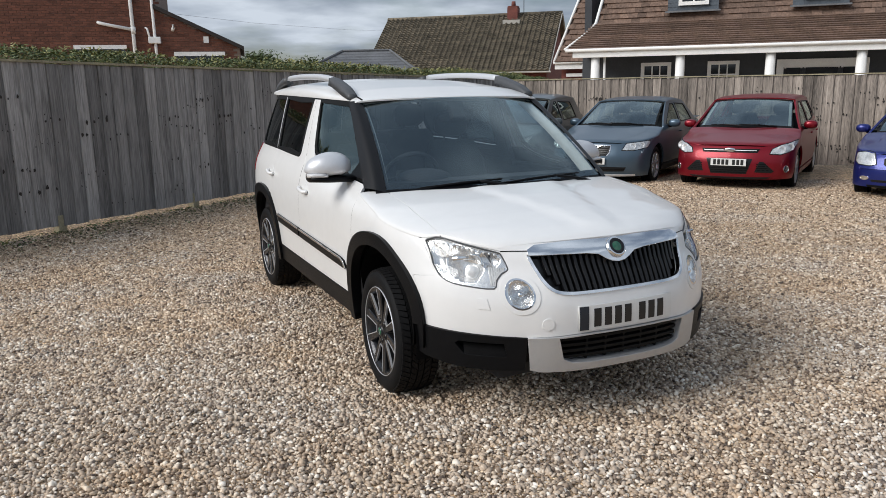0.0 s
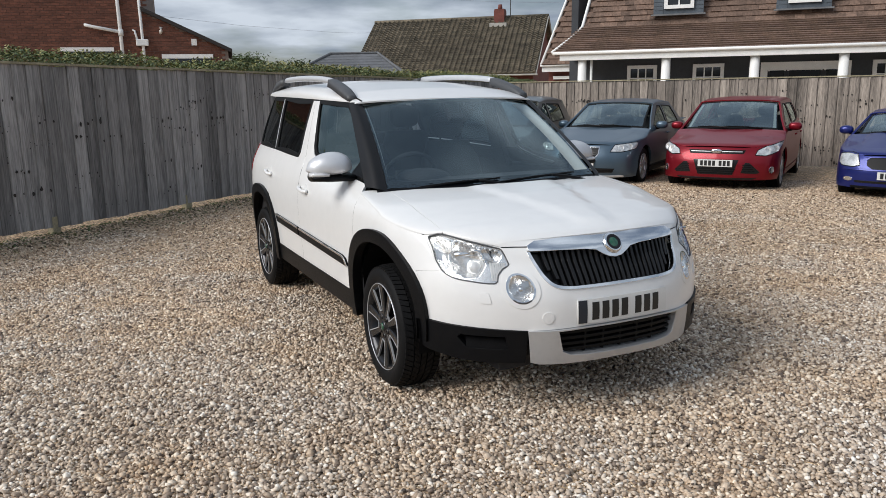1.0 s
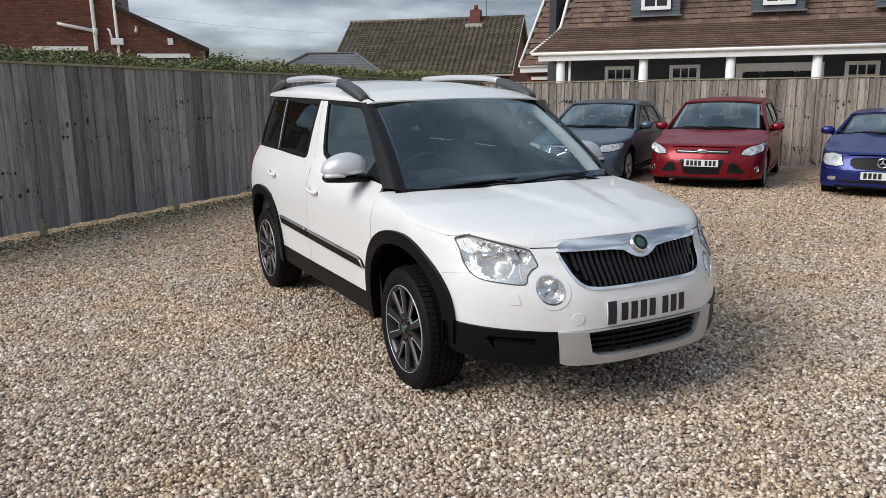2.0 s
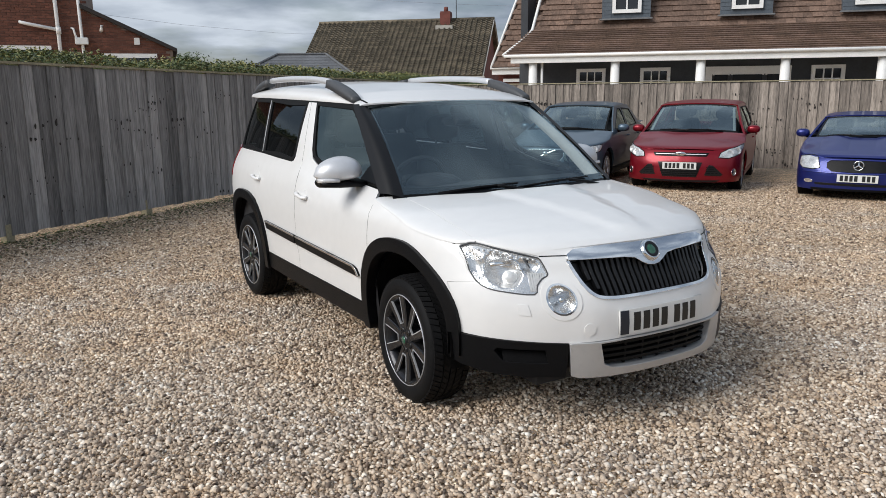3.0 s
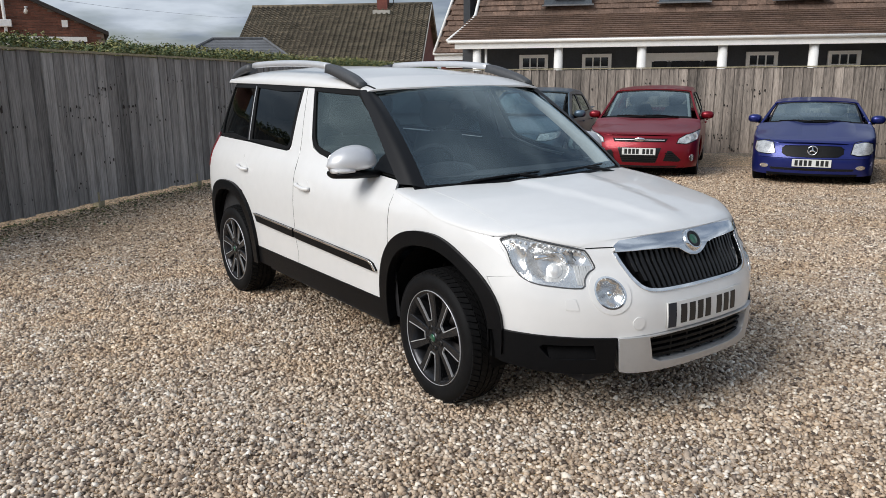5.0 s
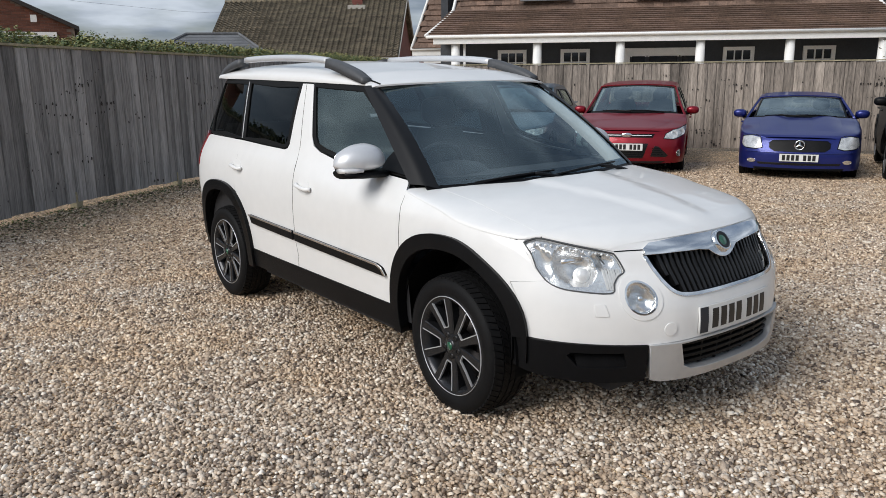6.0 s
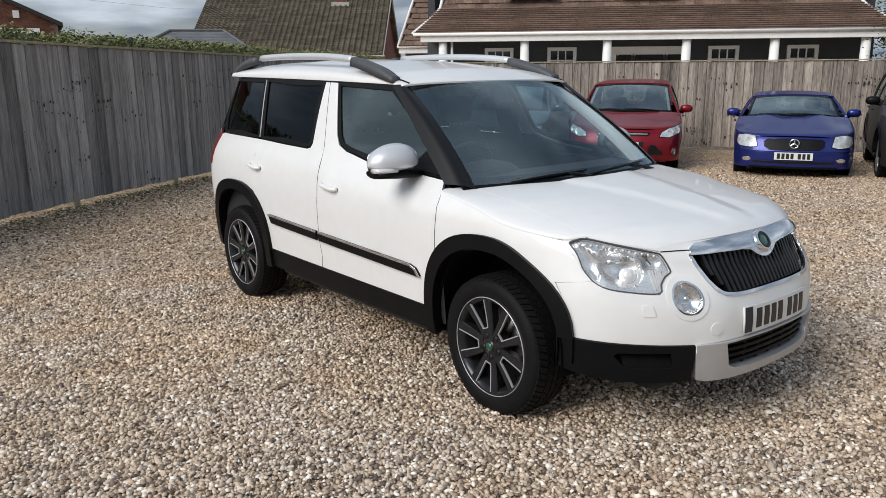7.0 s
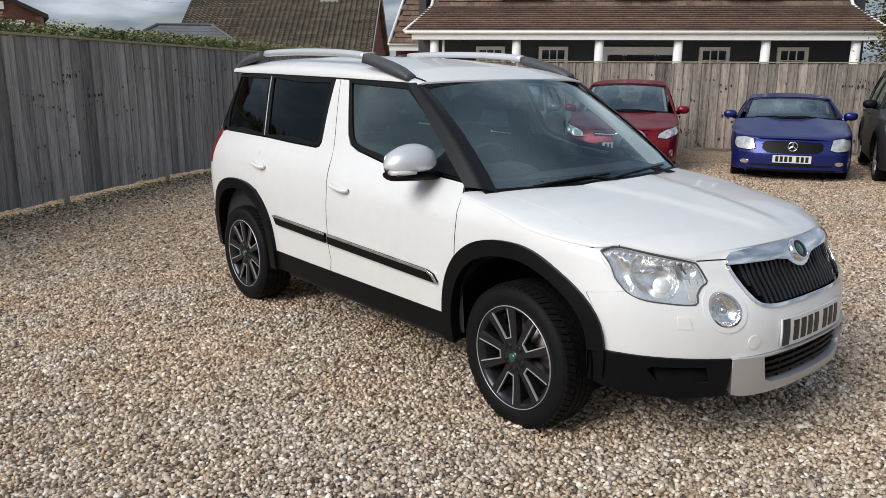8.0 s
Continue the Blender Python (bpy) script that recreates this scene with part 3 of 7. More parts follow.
def outbuilding():
    h = empty("outbuilding", pose(-3.0, 31.5, 0, 0, 0, -4))
    tagged(h, "low outbuilding with a hipped grey slate roof", "outbuilding")
    put("wall", Geo().box(-2.1, -1.8, -0.5, 2.1, 1.8, 2.0), BRICK_FAR, h)
    put("roof", Geo().add([(-2.5, -2.2, 1.95), (2.5, -2.2, 1.95), (2.5, 2.2, 1.95), (-2.5, 2.2, 1.95), (-0.9, 0, 2.98), (1.0, 0, 2.98)], [(0, 1, 5, 4), (1, 2, 5), (2, 3, 4, 5), (3, 0, 4), (3, 2, 1, 0)]), SLATE_ROOF, h, "grey slate hipped roof")
    for i in range(9):
        k = i / 9.0
        put("slate_course", Geo().box(-2.45 + 1.5 * k, -2.2 + 2.15 * k, 1.97 + 1.01 * k, 2.45 - 1.4 * k, -2.19 + 2.15 * k, 1.984 + 1.01 * k), SLATE_ROOF, h)
    put("hip", Geo().tube([(2.5, -2.2, 1.98), (1.0, 0, 3.02), (-0.9, 0, 3.02), (-2.5, -2.2, 1.98)], 0.05, 6), SLATE_ROOF, h)


def brick_house():
    """House of single bricks with a sloping verge and white waste pipes."""
    A = Vector((0.97, 0.24, 0)).normalized()
    N = Vector((A.y, -A.x, 0))
    P = Vector((-6.35, 25.4, 0))
    m = Matrix(((A.x, -N.x, 0, P.x), (A.y, -N.y, 0, P.y), (0, 0, 1, 0), (0, 0, 0, 1)))     # x = 0 at the low end, negative along the wall
    h = empty("brick_house", m)
    tagged(h, "red brick house with white waste pipes and sloping dark verge", "house")
    S = 0.47                                                                                # rise of the verge
    put("wall", Geo().prism([(-2.6, -0.4), (-0.08, -0.4), (-0.08, 2.86), (-2.6, 2.86 + S * 2.52)], 0, 5.0), MORTAR, h, "red brick wall with lean-to slope")
    put("wall", Geo().box(-9.5, 0.004, -0.4, -2.6, 5.0, 6.2), MORTAR, h, "tall red brick wall")
    put("verge", Geo().prism([(-2.6, 4.05), (0.05, 2.79), (0.05, 2.91), (-2.6, 4.18)], -0.16, 5.1), DARK_TRIM, h, "dark brown sloping verge", bevel=0.01)
    bm_ = Geo().box(0, -0.012, 0, 0.215, 0.02, 0.065).mesh("brick")
    bm_.materials.append(BRICK)
    near, n = [], 0
    for j in range(0, 62):
        z = 1.72 + j * 0.075
        for i in range(0, 43):
            x = -9.5 + i * 0.225 + (0.1125 if j % 2 else 0)
            top = 6.1 if x < -2.6 else 2.86 + S * (-x - 0.12)
            if x + 0.21 > -0.1 or z + 0.07 > top:
                continue
            near.append((x, z))
    rng = random.Random(4)
    # the stretch beside the verge as single bricks, the rest joined
    rest = Geo()
    for x, z in near:
        if x > -3.6 and z < 4.2 and n < 290 and z > 2.05:
            b = put("brick", bm_, None, h, "", pose(x, rng.uniform(-0.003, 0.003), z))
            n += 1
        else:
            d = rng.uniform(-0.003, 0.003)
            rest.box(x, -0.012 + d, z, x + 0.215, 0.003, z + 0.065)
    tagged(put("brickwork", rest, BRICK_ISLAND, h), kind="stuff")
    put("soil_pipe", Geo().tube([(-3.22, -0.08, 0.0), (-3.25, -0.08, 4.0), (-3.30, -0.08, 6.4)], 0.055, 10), WHITE_PAINT, h, "white plastic soil pipe", smooth=True)
    put("pipe_collar", Geo().tube([(-3.235, -0.08, 3.30), (-3.235, -0.08, 3.50)], 0.075, 10), WHITE_PAINT, h, smooth=True)
    put("waste_pipe", Geo().tube([(-4.24, 0.02, 3.64), (-4.22, -0.10, 3.62), (-4.07, -0.12, 3.58), (-3.24, -0.08, 3.42)], 0.05, 10), WHITE_PAINT, h, "white plastic waste pipe", smooth=True)
    put("downpipe", Geo().tube([(-2.58, -0.09, 0.0), (-2.66, -0.09, 6.4)], 0.045, 10), WHITE_PAINT, h, "white downpipe", smooth=True)
    put("hopper", Geo().box(-2.81, -0.2, 3.0, -2.45, -0.02, 3.2), WHITE_PAINT, h, bevel=0.02)
    put("waste_pipe", Geo().tube([(-2.89, 0.0, 3.48), (-2.83, -0.1, 3.46), (-2.77, -0.12, 3.15)], 0.03, 8), WHITE_PAINT, h, smooth=True)
    put("vent", Geo().box(-1.18, -0.05, 3.02, -1.02, 0.0, 3.22), WHITE_PAINT, h, "white vent cover")
    put("outside_light", Geo().tube([(-2.08, -0.03, 3.40), (-2.06, -0.14, 3.46), (-2.04, -0.16, 3.56)], 0.05, 8), WHITE_PAINT, h, smooth=True)
    put("window_lintel", Geo().box(-5.0, -0.06, 2.84, -3.48, 0.0, 2.96), WHITE_PAINT, h, "white window head")
    put("window_lintel", Geo().box(-2.1, -0.06, 2.62, -0.55, 0.0, 2.75), WHITE_PAINT, h, "white window head")
    put("window_pane", Geo().box(-4.95, -0.03, 1.6, -3.53, -0.014, 2.84), PANE_DARK, h)
    put("window_pane", Geo().box(-2.05, -0.03, 1.6, -0.6, -0.014, 2.62), PANE_DARK, h)
    put("roof", slab([(-9.6, -0.5, 6.1), (-2.8, -0.5, 6.1), (-2.8, 3, 8.5), (-9.6, 3, 8.5)], 0.15, (0, -0.5, 0.8)), TILE_BROWN, h)
    return h


veranda_house()
bungalow()
outbuilding()
brick_house()


# ---- leaves ----
def leaf_cloud(points, size, rng, flat=0.5):
    """Many small pointed leaves, two triangles each, round the given points."""
    g = Geo()
    for p in points:
        a, b = rng.uniform(0, 6.283), rng.uniform(-1.0, 1.0)
        d = Vector((math.cos(a) * math.cos(b), math.sin(a) * math.cos(b), math.sin(b) * flat + 0.1)).normalized()
        s = d.cross(Vector((rng.uniform(-1, 1), rng.uniform(-1, 1), 1))).normalized()
        k = size * rng.uniform(0.6, 1.35)
        q = Vector(p)
        n = d.cross(s) * k * 0.18
        g.add([q, q + d * k * 0.5 + s * k * 0.32 + n, q + d * k, q + d * k * 0.5 - s * k * 0.32 + n], [(0, 1, 2), (0, 2, 3)])
    return g


LEFT_A, LEFT_B = Vector((-6.10, 5.32, 0)), Vector((1.72, 19.03, 0))
LEFT_D = (LEFT_B - LEFT_A).normalized()
LEFT_N = Vector((LEFT_D.y, -LEFT_D.x, 0))


def hedge():
    rng = random.Random(11)
    hd = empty("hedge")
    tagged(hd, "leafy green hedge behind the grey board fence", "hedge")
    length = (LEFT_B - LEFT_A).length
    for mat_, count, top in ((LEAF, 24000, 0.0), (LEAF_PALE, 9000, 0.05)):
        pts = []
        for _ in range(count):
            s = rng.uniform(0, length + 1.5)
            crest = 2.08 - 0.012 * s + 0.10 * noise.noise((s * 0.9, 3, 0)) + 0.05 * noise.noise((s * 3.1, 7, 0))
            depth = rng.uniform(0.12, 1.3)
            z = crest - abs(rng.gauss(0, 0.10)) - 0.15 * abs(depth - 0.6) + top * rng.random()
            p = LEFT_A + LEFT_D * s - LEFT_N * depth
            pts.append((p.x, p.y, max(z, 1.5)))
        tagged(put("leaves", leaf_cloud(pts, 0.048, rng), mat_, hd), kind="stuff")
    core = Geo()
    for i in range(20):
        s = i * length / 20
        a, b = LEFT_A + LEFT_D * s - LEFT_N * 0.25, LEFT_A + LEFT_D * (s + length / 20) - LEFT_N * 1.15
        core.tube([a - LEFT_N * 0.4 + Vector((0, 0, 0.0)), a - LEFT_N * 0.45 + Vector((0, 0, 1.75))], [0.03, 0.012], 5)
    put("stems", core, TWIG, hd)
    # strip along the back corner
    pts = []
    for _ in range(2600):
        s = rng.uniform(-1.0, 0.4)
        p = LEFT_B + Vector((0.882, -0.472, 0)) * s + BACK_N * rng.uniform(0.2, 1.6)
        pts.append((p.x, p.y, 1.75 + 0.12 * noise.noise((s * 2, 1, 5)) - abs(rng.gauss(0, 0.08))))
    tagged(put("leaves", leaf_cloud(pts, 0.048, rng), LEAF, hd), kind="stuff")


hedge()


def tree(base, height, spread, count, seed, leaf=0.16, mat_=None):
    rng = random.Random(seed)
    t = empty("tree", pose(*base))
    tagged(t, "distant green tree beyond the houses", "tree")
    g = Geo().tube([(0, 0, 0), (0.05, 0, height * 0.45), (0, 0.06, height * 0.8)], [0.16, 0.11, 0.04], 8)
    pts = []
    for k in range(14):
        a, r, z = rng.uniform(0, 6.28), spread * rng.uniform(0.3, 1.0), height * rng.uniform(0.45, 0.98)
        r *= 1.15 - (z / height) * 0.6
        end = (r * math.cos(a), r * math.sin(a), z)
        g.tube([(0, 0, height * rng.uniform(0.3, 0.6)), (end[0] * 0.5, end[1] * 0.5, z * 0.85), end], [0.06, 0.035, 0.01], 5)
        for _ in range(count // 14):
            pts.append((end[0] + rng.gauss(0, spread * 0.24), end[1] + rng.gauss(0, spread * 0.24), end[2] + rng.gauss(0, height * 0.07)))
    put("trunk", g, TWIG, t)
    put("crown", leaf_cloud(pts, leaf, rng), mat_ or LEAF, t)


tree((-12.4, 55.0, -1), 4.6, 1.9, 10000, 3, 0.20)
tree((-10.0, 58.0, -1), 4.2, 2.6, 8000, 4, 0.20)
tree((-15.5, 60.0, -1), 4.0, 2.2, 2200, 9, 0.28)
tree((21.5, 19.5, -0.4), 4.2, 1.9, 14000, 6, 0.12, LEAF_YELLOW)
tree((23.0, 24.0, -0.4), 5.6, 2.6, 16000, 7, 0.14, LEAF_YELLOW)
tree((19.0, 19.6, -0.4), 3.4, 1.7, 10000, 8, 0.11, LEAF_YELLOW)


def overhead_cable(pts):
    tagged(put("overhead_cable", Geo().tube(pts, 0.0055, 6), CABLE_GREY), "thin grey overhead cable against the cloudy sky", "cable", group="overhead cables")


overhead_cable([(-11.5, 29.3, 4.60), (-10.4, 30.0, 4.44), (-8.4, 36, 4.51), (-5.3, 46, 4.88), (-4.0, 49, 5.04), (-2.9, 49.2, 5.12)])
overhead_cable([(-11.4, 29.2, 5.60), (-5.6, 29.6, 5.18), (0.1, 30.0, 4.88), (2.7, 30.6, 4.82), (5.35, 31.15, 4.80)])


# ---- fences ----
def board_mesh(name, w, h, seed, flip=False):
    """An upright board, its edges a little worn and the foot uneven."""
    rng = random.Random(seed)
    n = 5
    g = Geo()
    for k in range(n + 1):
        z, e = h * k / n, rng.uniform(-0.003, 0.003)
        b = rng.uniform(-0.003, 0.003)
        g.v += [(-w / 2 + e, b, z), (-w / 2 + e + 0.004, b - 0.004, z), (w / 2 + e - 0.008, b - 0.022, z), (w / 2 + e - 0.001, b - 0.015, z), (w / 2 + e, b + 0.008, z), (-w / 2 + e, b + 0.010, z)]
    for k in range(n):
        for i in range(6):
            g.f.append((k * 6 + i, k * 6 + (i + 1) % 6, (k + 1) * 6 + (i + 1) % 6, (k + 1) * 6 + i))
    g.f += [(5, 4, 3, 2, 1, 0), tuple(n * 6 + i for i in range(6))]
    if flip:                                        # lies the other way
        g.v, g.f = [(-x, y * 0.9 if y < 0 else y, z) for x, y, z in g.v], [tuple(reversed(q)) for q in g.f]
    return g.mesh(name)


def fence(name, a, b, top_a, top_b, mat_, label, seed, pitch=0.19, flip=False):
    d = (b - a).normalized()
    nrm = Vector((d.y, -d.x, 0))
    ang = math.degrees(math.atan2(d.y, d.x))
    length = (b - a).length
    f = empty(name, pose(a.x, a.y, 0, 0, 0, ang))
    tagged(f, label, "fence", kind="structure")
    rng = random.Random(seed)
    kinds = []
    for k in range(6):
        me = board_mesh("board", pitch + 0.010, 1.74, seed + k, flip)
        me.materials.append(mat_)
        kinds.append(me)
    knot = Geo()
    n = int(length / pitch)
    for i in range(n):
        s = (i + 0.5) * pitch
        p = a + d * s
        top = top_a + (top_b - top_a) * s / length
        gz = ground_z(p.x, p.y)
        h = top - gz - 0.09
        bd = put("board", kinds[rng.randrange(6)], None, f, "", Matrix.LocRotScale((s, rng.uniform(-0.004, 0.004), gz + 0.07 + rng.uniform(-0.01, 0.01)), Euler((0, rng.uniform(-0.004, 0.004), rng.uniform(-0.02, 0.02))), (1, 1, h / 1.74)))
    # knots lie in short rows, where boards cut from one log hang side by side
    marks = []
    for _ in range(int(length * (8 if flip else 10))):
        s0, z0, slope = rng.uniform(0.1, length - 0.6), rng.uniform(0.12, 1.62), rng.uniform(-0.08, 0.08)
        big = rng.choice((0.35, 0.5, 0.7, 0.95) if flip else (0.5, 0.7, 0.95, 1.3))
        for k in range(rng.choice((1, 2, 3, 4, 4, 5, 6))):
            s0 += rng.uniform(0.045, 0.115)
            marks.append((s0, z0 + slope * k * 0.08 + rng.gauss(0, 0.014), big * rng.uniform(0.5, 1.0)))
            if rng.random() < 0.2:
                marks.append((s0 + rng.gauss(0, 0.01), z0 + rng.uniform(0.04, 0.07), big * 0.5))
    for kx, z0, big in marks:
        p = a + d * kx
        kz = ground_z(p.x, p.y) + z0
        if kz > top_a + (top_b - top_a) * kx / length - 0.06 or kx > length:
            continue
        r1, r2 = 0.021 * big, 0.034 * big * rng.uniform(0.7, 1.25)
        knot.add([(kx + r1 * rng.uniform(0.55, 1.2) * math.cos(q), -0.0265 if not flip else -0.0245, kz + r2 * rng.uniform(0.55, 1.2) * math.sin(q)) for q in np.linspace(0, 6.283, 8, endpoint=False)] + [(kx, -0.0275 if not flip else -0.0255, kz)], [(8, q, (q + 1) % 8) for q in range(8)])
    tagged(put("knots", knot, KNOT, f), kind="stuff")
    # top capping and back rails
    put("capping", Geo().add([(0, -0.035, top_a - 0.012), (length, -0.035, top_b - 0.012), (length, 0.045, top_b - 0.012), (0, 0.045, top_a - 0.012), (0, -0.035, top_a + 0.012), (length, -0.035, top_b + 0.012), (length, 0.045, top_b + 0.012), (0, 0.045, top_a + 0.012)],
                             [(3, 2, 1, 0), (4, 5, 6, 7), (0, 1, 5, 4), (1, 2, 6, 5), (2, 3, 7, 6), (3, 0, 4, 7)]), POST_WOOD, f, "weathered timber capping strip")
    for q in (0.35, 0.95, 1.5):
        put("rail", Geo().add([(0, 0.012, q), (length, 0.012, q + top_b - top_a), (length, 0.06, q + top_b - top_a), (0, 0.06, q), (0, 0.012, q + 0.08), (length, 0.012, q + 0.08 + top_b - top_a), (length, 0.06, q + 0.08 + top_b - top_a), (0, 0.06, q + 0.08)],
                              [(3, 2, 1, 0), (4, 5, 6, 7), (0, 1, 5, 4), (1, 2, 6, 5), (2, 3, 7, 6), (3, 0, 4, 7)]), POST_WOOD, f)
    return f


fl = fence("fence_left", LEFT_A, LEFT_B, 1.915, 1.69, BOARD_DARK, "weathered dark grey close-boarded timber fence", 21, 0.160, True)
fb = fence("fence_back", LEFT_B, LEFT_B + Vector((0.882, -0.472, 0)) * 24.0, 1.675, 1.665, BOARD_PALE, "sun-bleached grey brown close-boarded timber fence", 40)
for s in (1.73, 3.66, 5.62, 7.55, 9.5):
    p = LEFT_A + LEFT_D * s
    put("post", Geo().box(-0.05, -0.012, -0.2, 0.05, 0.09, 0.19), POST_WOOD, fl, "", pose(s, 0.0, ground_z(p.x, p.y)), bevel=0.006)


def weeds():
    """Dead leaves and small green tufts along the foot of the fence."""
    rng = random.Random(77)
    for mat_, count in ((LEAF, 2600), (LEAF_YELLOW, 2600), (TWIG, 900)):
        pts = []
        for _ in range(count):
            s = rng.uniform(0, 15.5)
            p = LEFT_A + LEFT_D * s + LEFT_N * (abs(rng.gauss(0, 0.36)) - 0.05 + 0.05 * noise.noise((s * 1.5, 0, 2)))
            pts.append((p.x, p.y, ground_z(p.x, p.y) + rng.uniform(0.003, 0.02)))
        tagged(put("leaf_litter", leaf_cloud(pts, 0.035, rng, 0.3), mat_), "dead leaves and weeds along the fence foot", "leaf litter", kind="stuff")


weeds()


# ---- unseen wall added behind the camera, closes the place and darkens window reflections ----
tagged(put("wall_south", Geo().box(-22, -16.3, -0.5, 26, -16, 3.0), BOARD_DARK), "unseen dark wall added for window reflections", "wall", kind="structure")

# ---- car materials ----
def paint(name, color, rough=0.32, metal=0.0, flake=0.0, coat=0.9):
    m = mat(name, color, rough, metal, coat=coat, var=0.03, scale=1.5)
    if flake:
        b = m.node_tree.nodes["Principled BSDF"]
        b.inputs["Metallic"].default_value = flake
    return m


def glass(name, tint, rough=0.0, gloss=(1, 1, 1), face=0.08):
    """Thin pane: tinted see-through, with reflection growing at grazing angles."""
    m = bpy.data.materials.new(name)
    m.use_nodes = True
    n, l = m.node_tree.nodes, m.node_tree.links
    n.clear()
    o, mix, tr, gl, fr = n.new("ShaderNodeOutputMaterial"), n.new("ShaderNodeMixShader"), n.new("ShaderNodeBsdfTransparent"), n.new("ShaderNodeBsdfGlossy"), n.new("ShaderNodeLayerWeight")
    tr.inputs["Color"].default_value = (*tint, 1)
    gl.inputs["Roughness"].default_value = rough
    gl.inputs["Color"].default_value = (*gloss, 1)
    fr.inputs["Blend"].default_value = 0.5
    pw, sc = n.new("ShaderNodeMath"), n.new("ShaderNodeMath")
    pw.operation, pw.inputs[1].default_value = "POWER", 5.0
    sc.operation, sc.inputs[1].default_value, sc.inputs[2].default_value = "MULTIPLY_ADD", 1 - face, face
    l.new(fr.outputs["Facing"], pw.inputs[0])
    l.new(pw.outputs[0], sc.inputs[0])
    l.new(sc.outputs[0], mix.inputs[0])
    l.new(tr.outputs[0], mix.inputs[1])
    l.new(gl.outputs[0], mix.inputs[2])
    l.new(mix.outputs[0], o.inputs[0])
    return m


WHITE = paint("white_car_paint", (0.755, 0.755, 0.745), 0.38, coat=0.55)
BLACK_PLASTIC = mat("black_plastic", (0.0042, 0.0044, 0.0052), 0.42, var=0.25, scale=6, bump=0.15, bump_scale=400, spec=0.15)
PILLAR_BLACK = mat("pillar_black", (0.006, 0.0063, 0.0075), 0.40, var=0.15, scale=6, spec=0.25)
GREY_PLASTIC = mat("grey_plastic", (0.062, 0.065, 0.070), 0.5, var=0.15, scale=6)
SLAT_BLACK = mat("slat_black", (0.011, 0.011, 0.012), 0.36, var=0.15, spec=0.3)
GLOSS_BLACK = mat("gloss_black", (0.007, 0.007, 0.008), 0.30, coat=0.12, spec=0.3, var=0.1)
RUBBER = mat("tyre_rubber", (0.0058, 0.0058, 0.0063), 0.66, var=0.35, scale=9, bump=0.2, bump_scale=120, spec=0.17)
RUBBER_SEAL = mat("rubber_seal", (0.006, 0.006, 0.006), 0.5, var=0.1, spec=0.15)
CHROME = mat("chrome", (0.78, 0.79, 0.80), 0.08, 1.0, var=0.03)
SILVER = mat("silver_satin", (0.64, 0.65, 0.67), 0.40, 0.40, var=0.05, scale=4)
SILVER_PAINT = mat("silver_skid_paint", (0.50, 0.505, 0.51), 0.38, 0.55, var=0.06, scale=4)
ALLOY_DARK = mat("dark_alloy", (0.034, 0.035, 0.038), 0.26, 0.6, var=0.15, scale=8)
ALLOY_CUT = mat("machined_alloy", (0.62, 0.63, 0.65), 0.36, 0.55, var=0.05)
STEEL = mat("brake_steel", (0.22, 0.20, 0.19), 0.4, 0.9, var=0.3, scale=15)
CABIN = mat("cabin_black", (0.018, 0.018, 0.020), 0.75, var=0.3, scale=5, bump=0.2, bump_scale=200)
LINER = mat("arch_liner_black", (0.004, 0.004, 0.0045), 0.85, var=0.3, scale=12, bump=0.3, bump_scale=90, spec=0.1)
SEAT_CLOTH = mat("seat_cloth", (0.045, 0.046, 0.050), 0.85, var=0.3, scale=10, bump=0.3, bump_scale=250)
HEADLINING = mat("headlining", (0.46, 0.45, 0.43), 0.9, var=0.1)
PLATE_WHITE = mat("plate_white", (0.70, 0.70, 0.68), 0.35, var=0.04)
PLATE_BAR = mat("plate_bar", (0.012, 0.012, 0.012), 0.4, var=0.05)
BLUE_BAND = mat("plate_band", (0.015, 0.02, 0.03), 0.4, var=0.05)
REFLECTOR = mat("lamp_reflector", (0.90, 0.90, 0.90), 0.20, 1.0, var=0.1, scale=20, bump=0.35, bump_scale=38)
LENS_WHITE = mat("pale_lens", (0.60, 0.60, 0.60), 0.15, coat=0.8, var=0.1)
LAMP_BOWL = mat("lamp_bowl", (0.80, 0.80, 0.80), 0.22, 0.75, var=0.15, scale=12, bump=0.5, bump_scale=24)
LAMP_TRIM = mat("lamp_silver_trim", (0.86, 0.86, 0.86), 0.28, 0.15, var=0.1, scale=10)
AMBER = mat("amber_lens", (0.55, 0.16, 0.02), 0.2, var=0.1)
RED_LENS = mat("red_lens", (0.22, 0.006, 0.012), 0.12, coat=0.8, var=0.1)
BADGE_GREEN = mat("badge_green", (0.01, 0.09, 0.045), 0.2, coat=0.8, var=0.1)
SHIELD = glass("windscreen_glass", (0.76, 0.88, 0.91), face=0.14, gloss=(0.78, 0.94, 1.0))
PARKED_SHIELD = glass("tinted_windscreen", (0.50, 0.58, 0.58), face=0.20, gloss=(0.75, 0.92, 1.0))
SIDE_GLASS = glass("side_glass", (0.66, 0.76, 0.74), face=0.16, gloss=(0.84, 1.0, 0.98))
PRIVACY = glass("privacy_glass", (0.10, 0.12, 0.12), face=0.030, gloss=(0.75, 0.80, 0.82))
LENS = glass("clear_lens", (0.96, 0.97, 0.97), face=0.045)


# ---- car surfaces ----
from mathutils.geometry import delaunay_2d_cdt


def table(tab, v):
    if v <= tab[0][0]:
        return tab[0][1]
    for (a, fa), (b, fb) in zip(tab, tab[1:]):
        if v <= b:
            return fa + (fb - fa) * (v - a) / (b - a)
    return tab[-1][1]


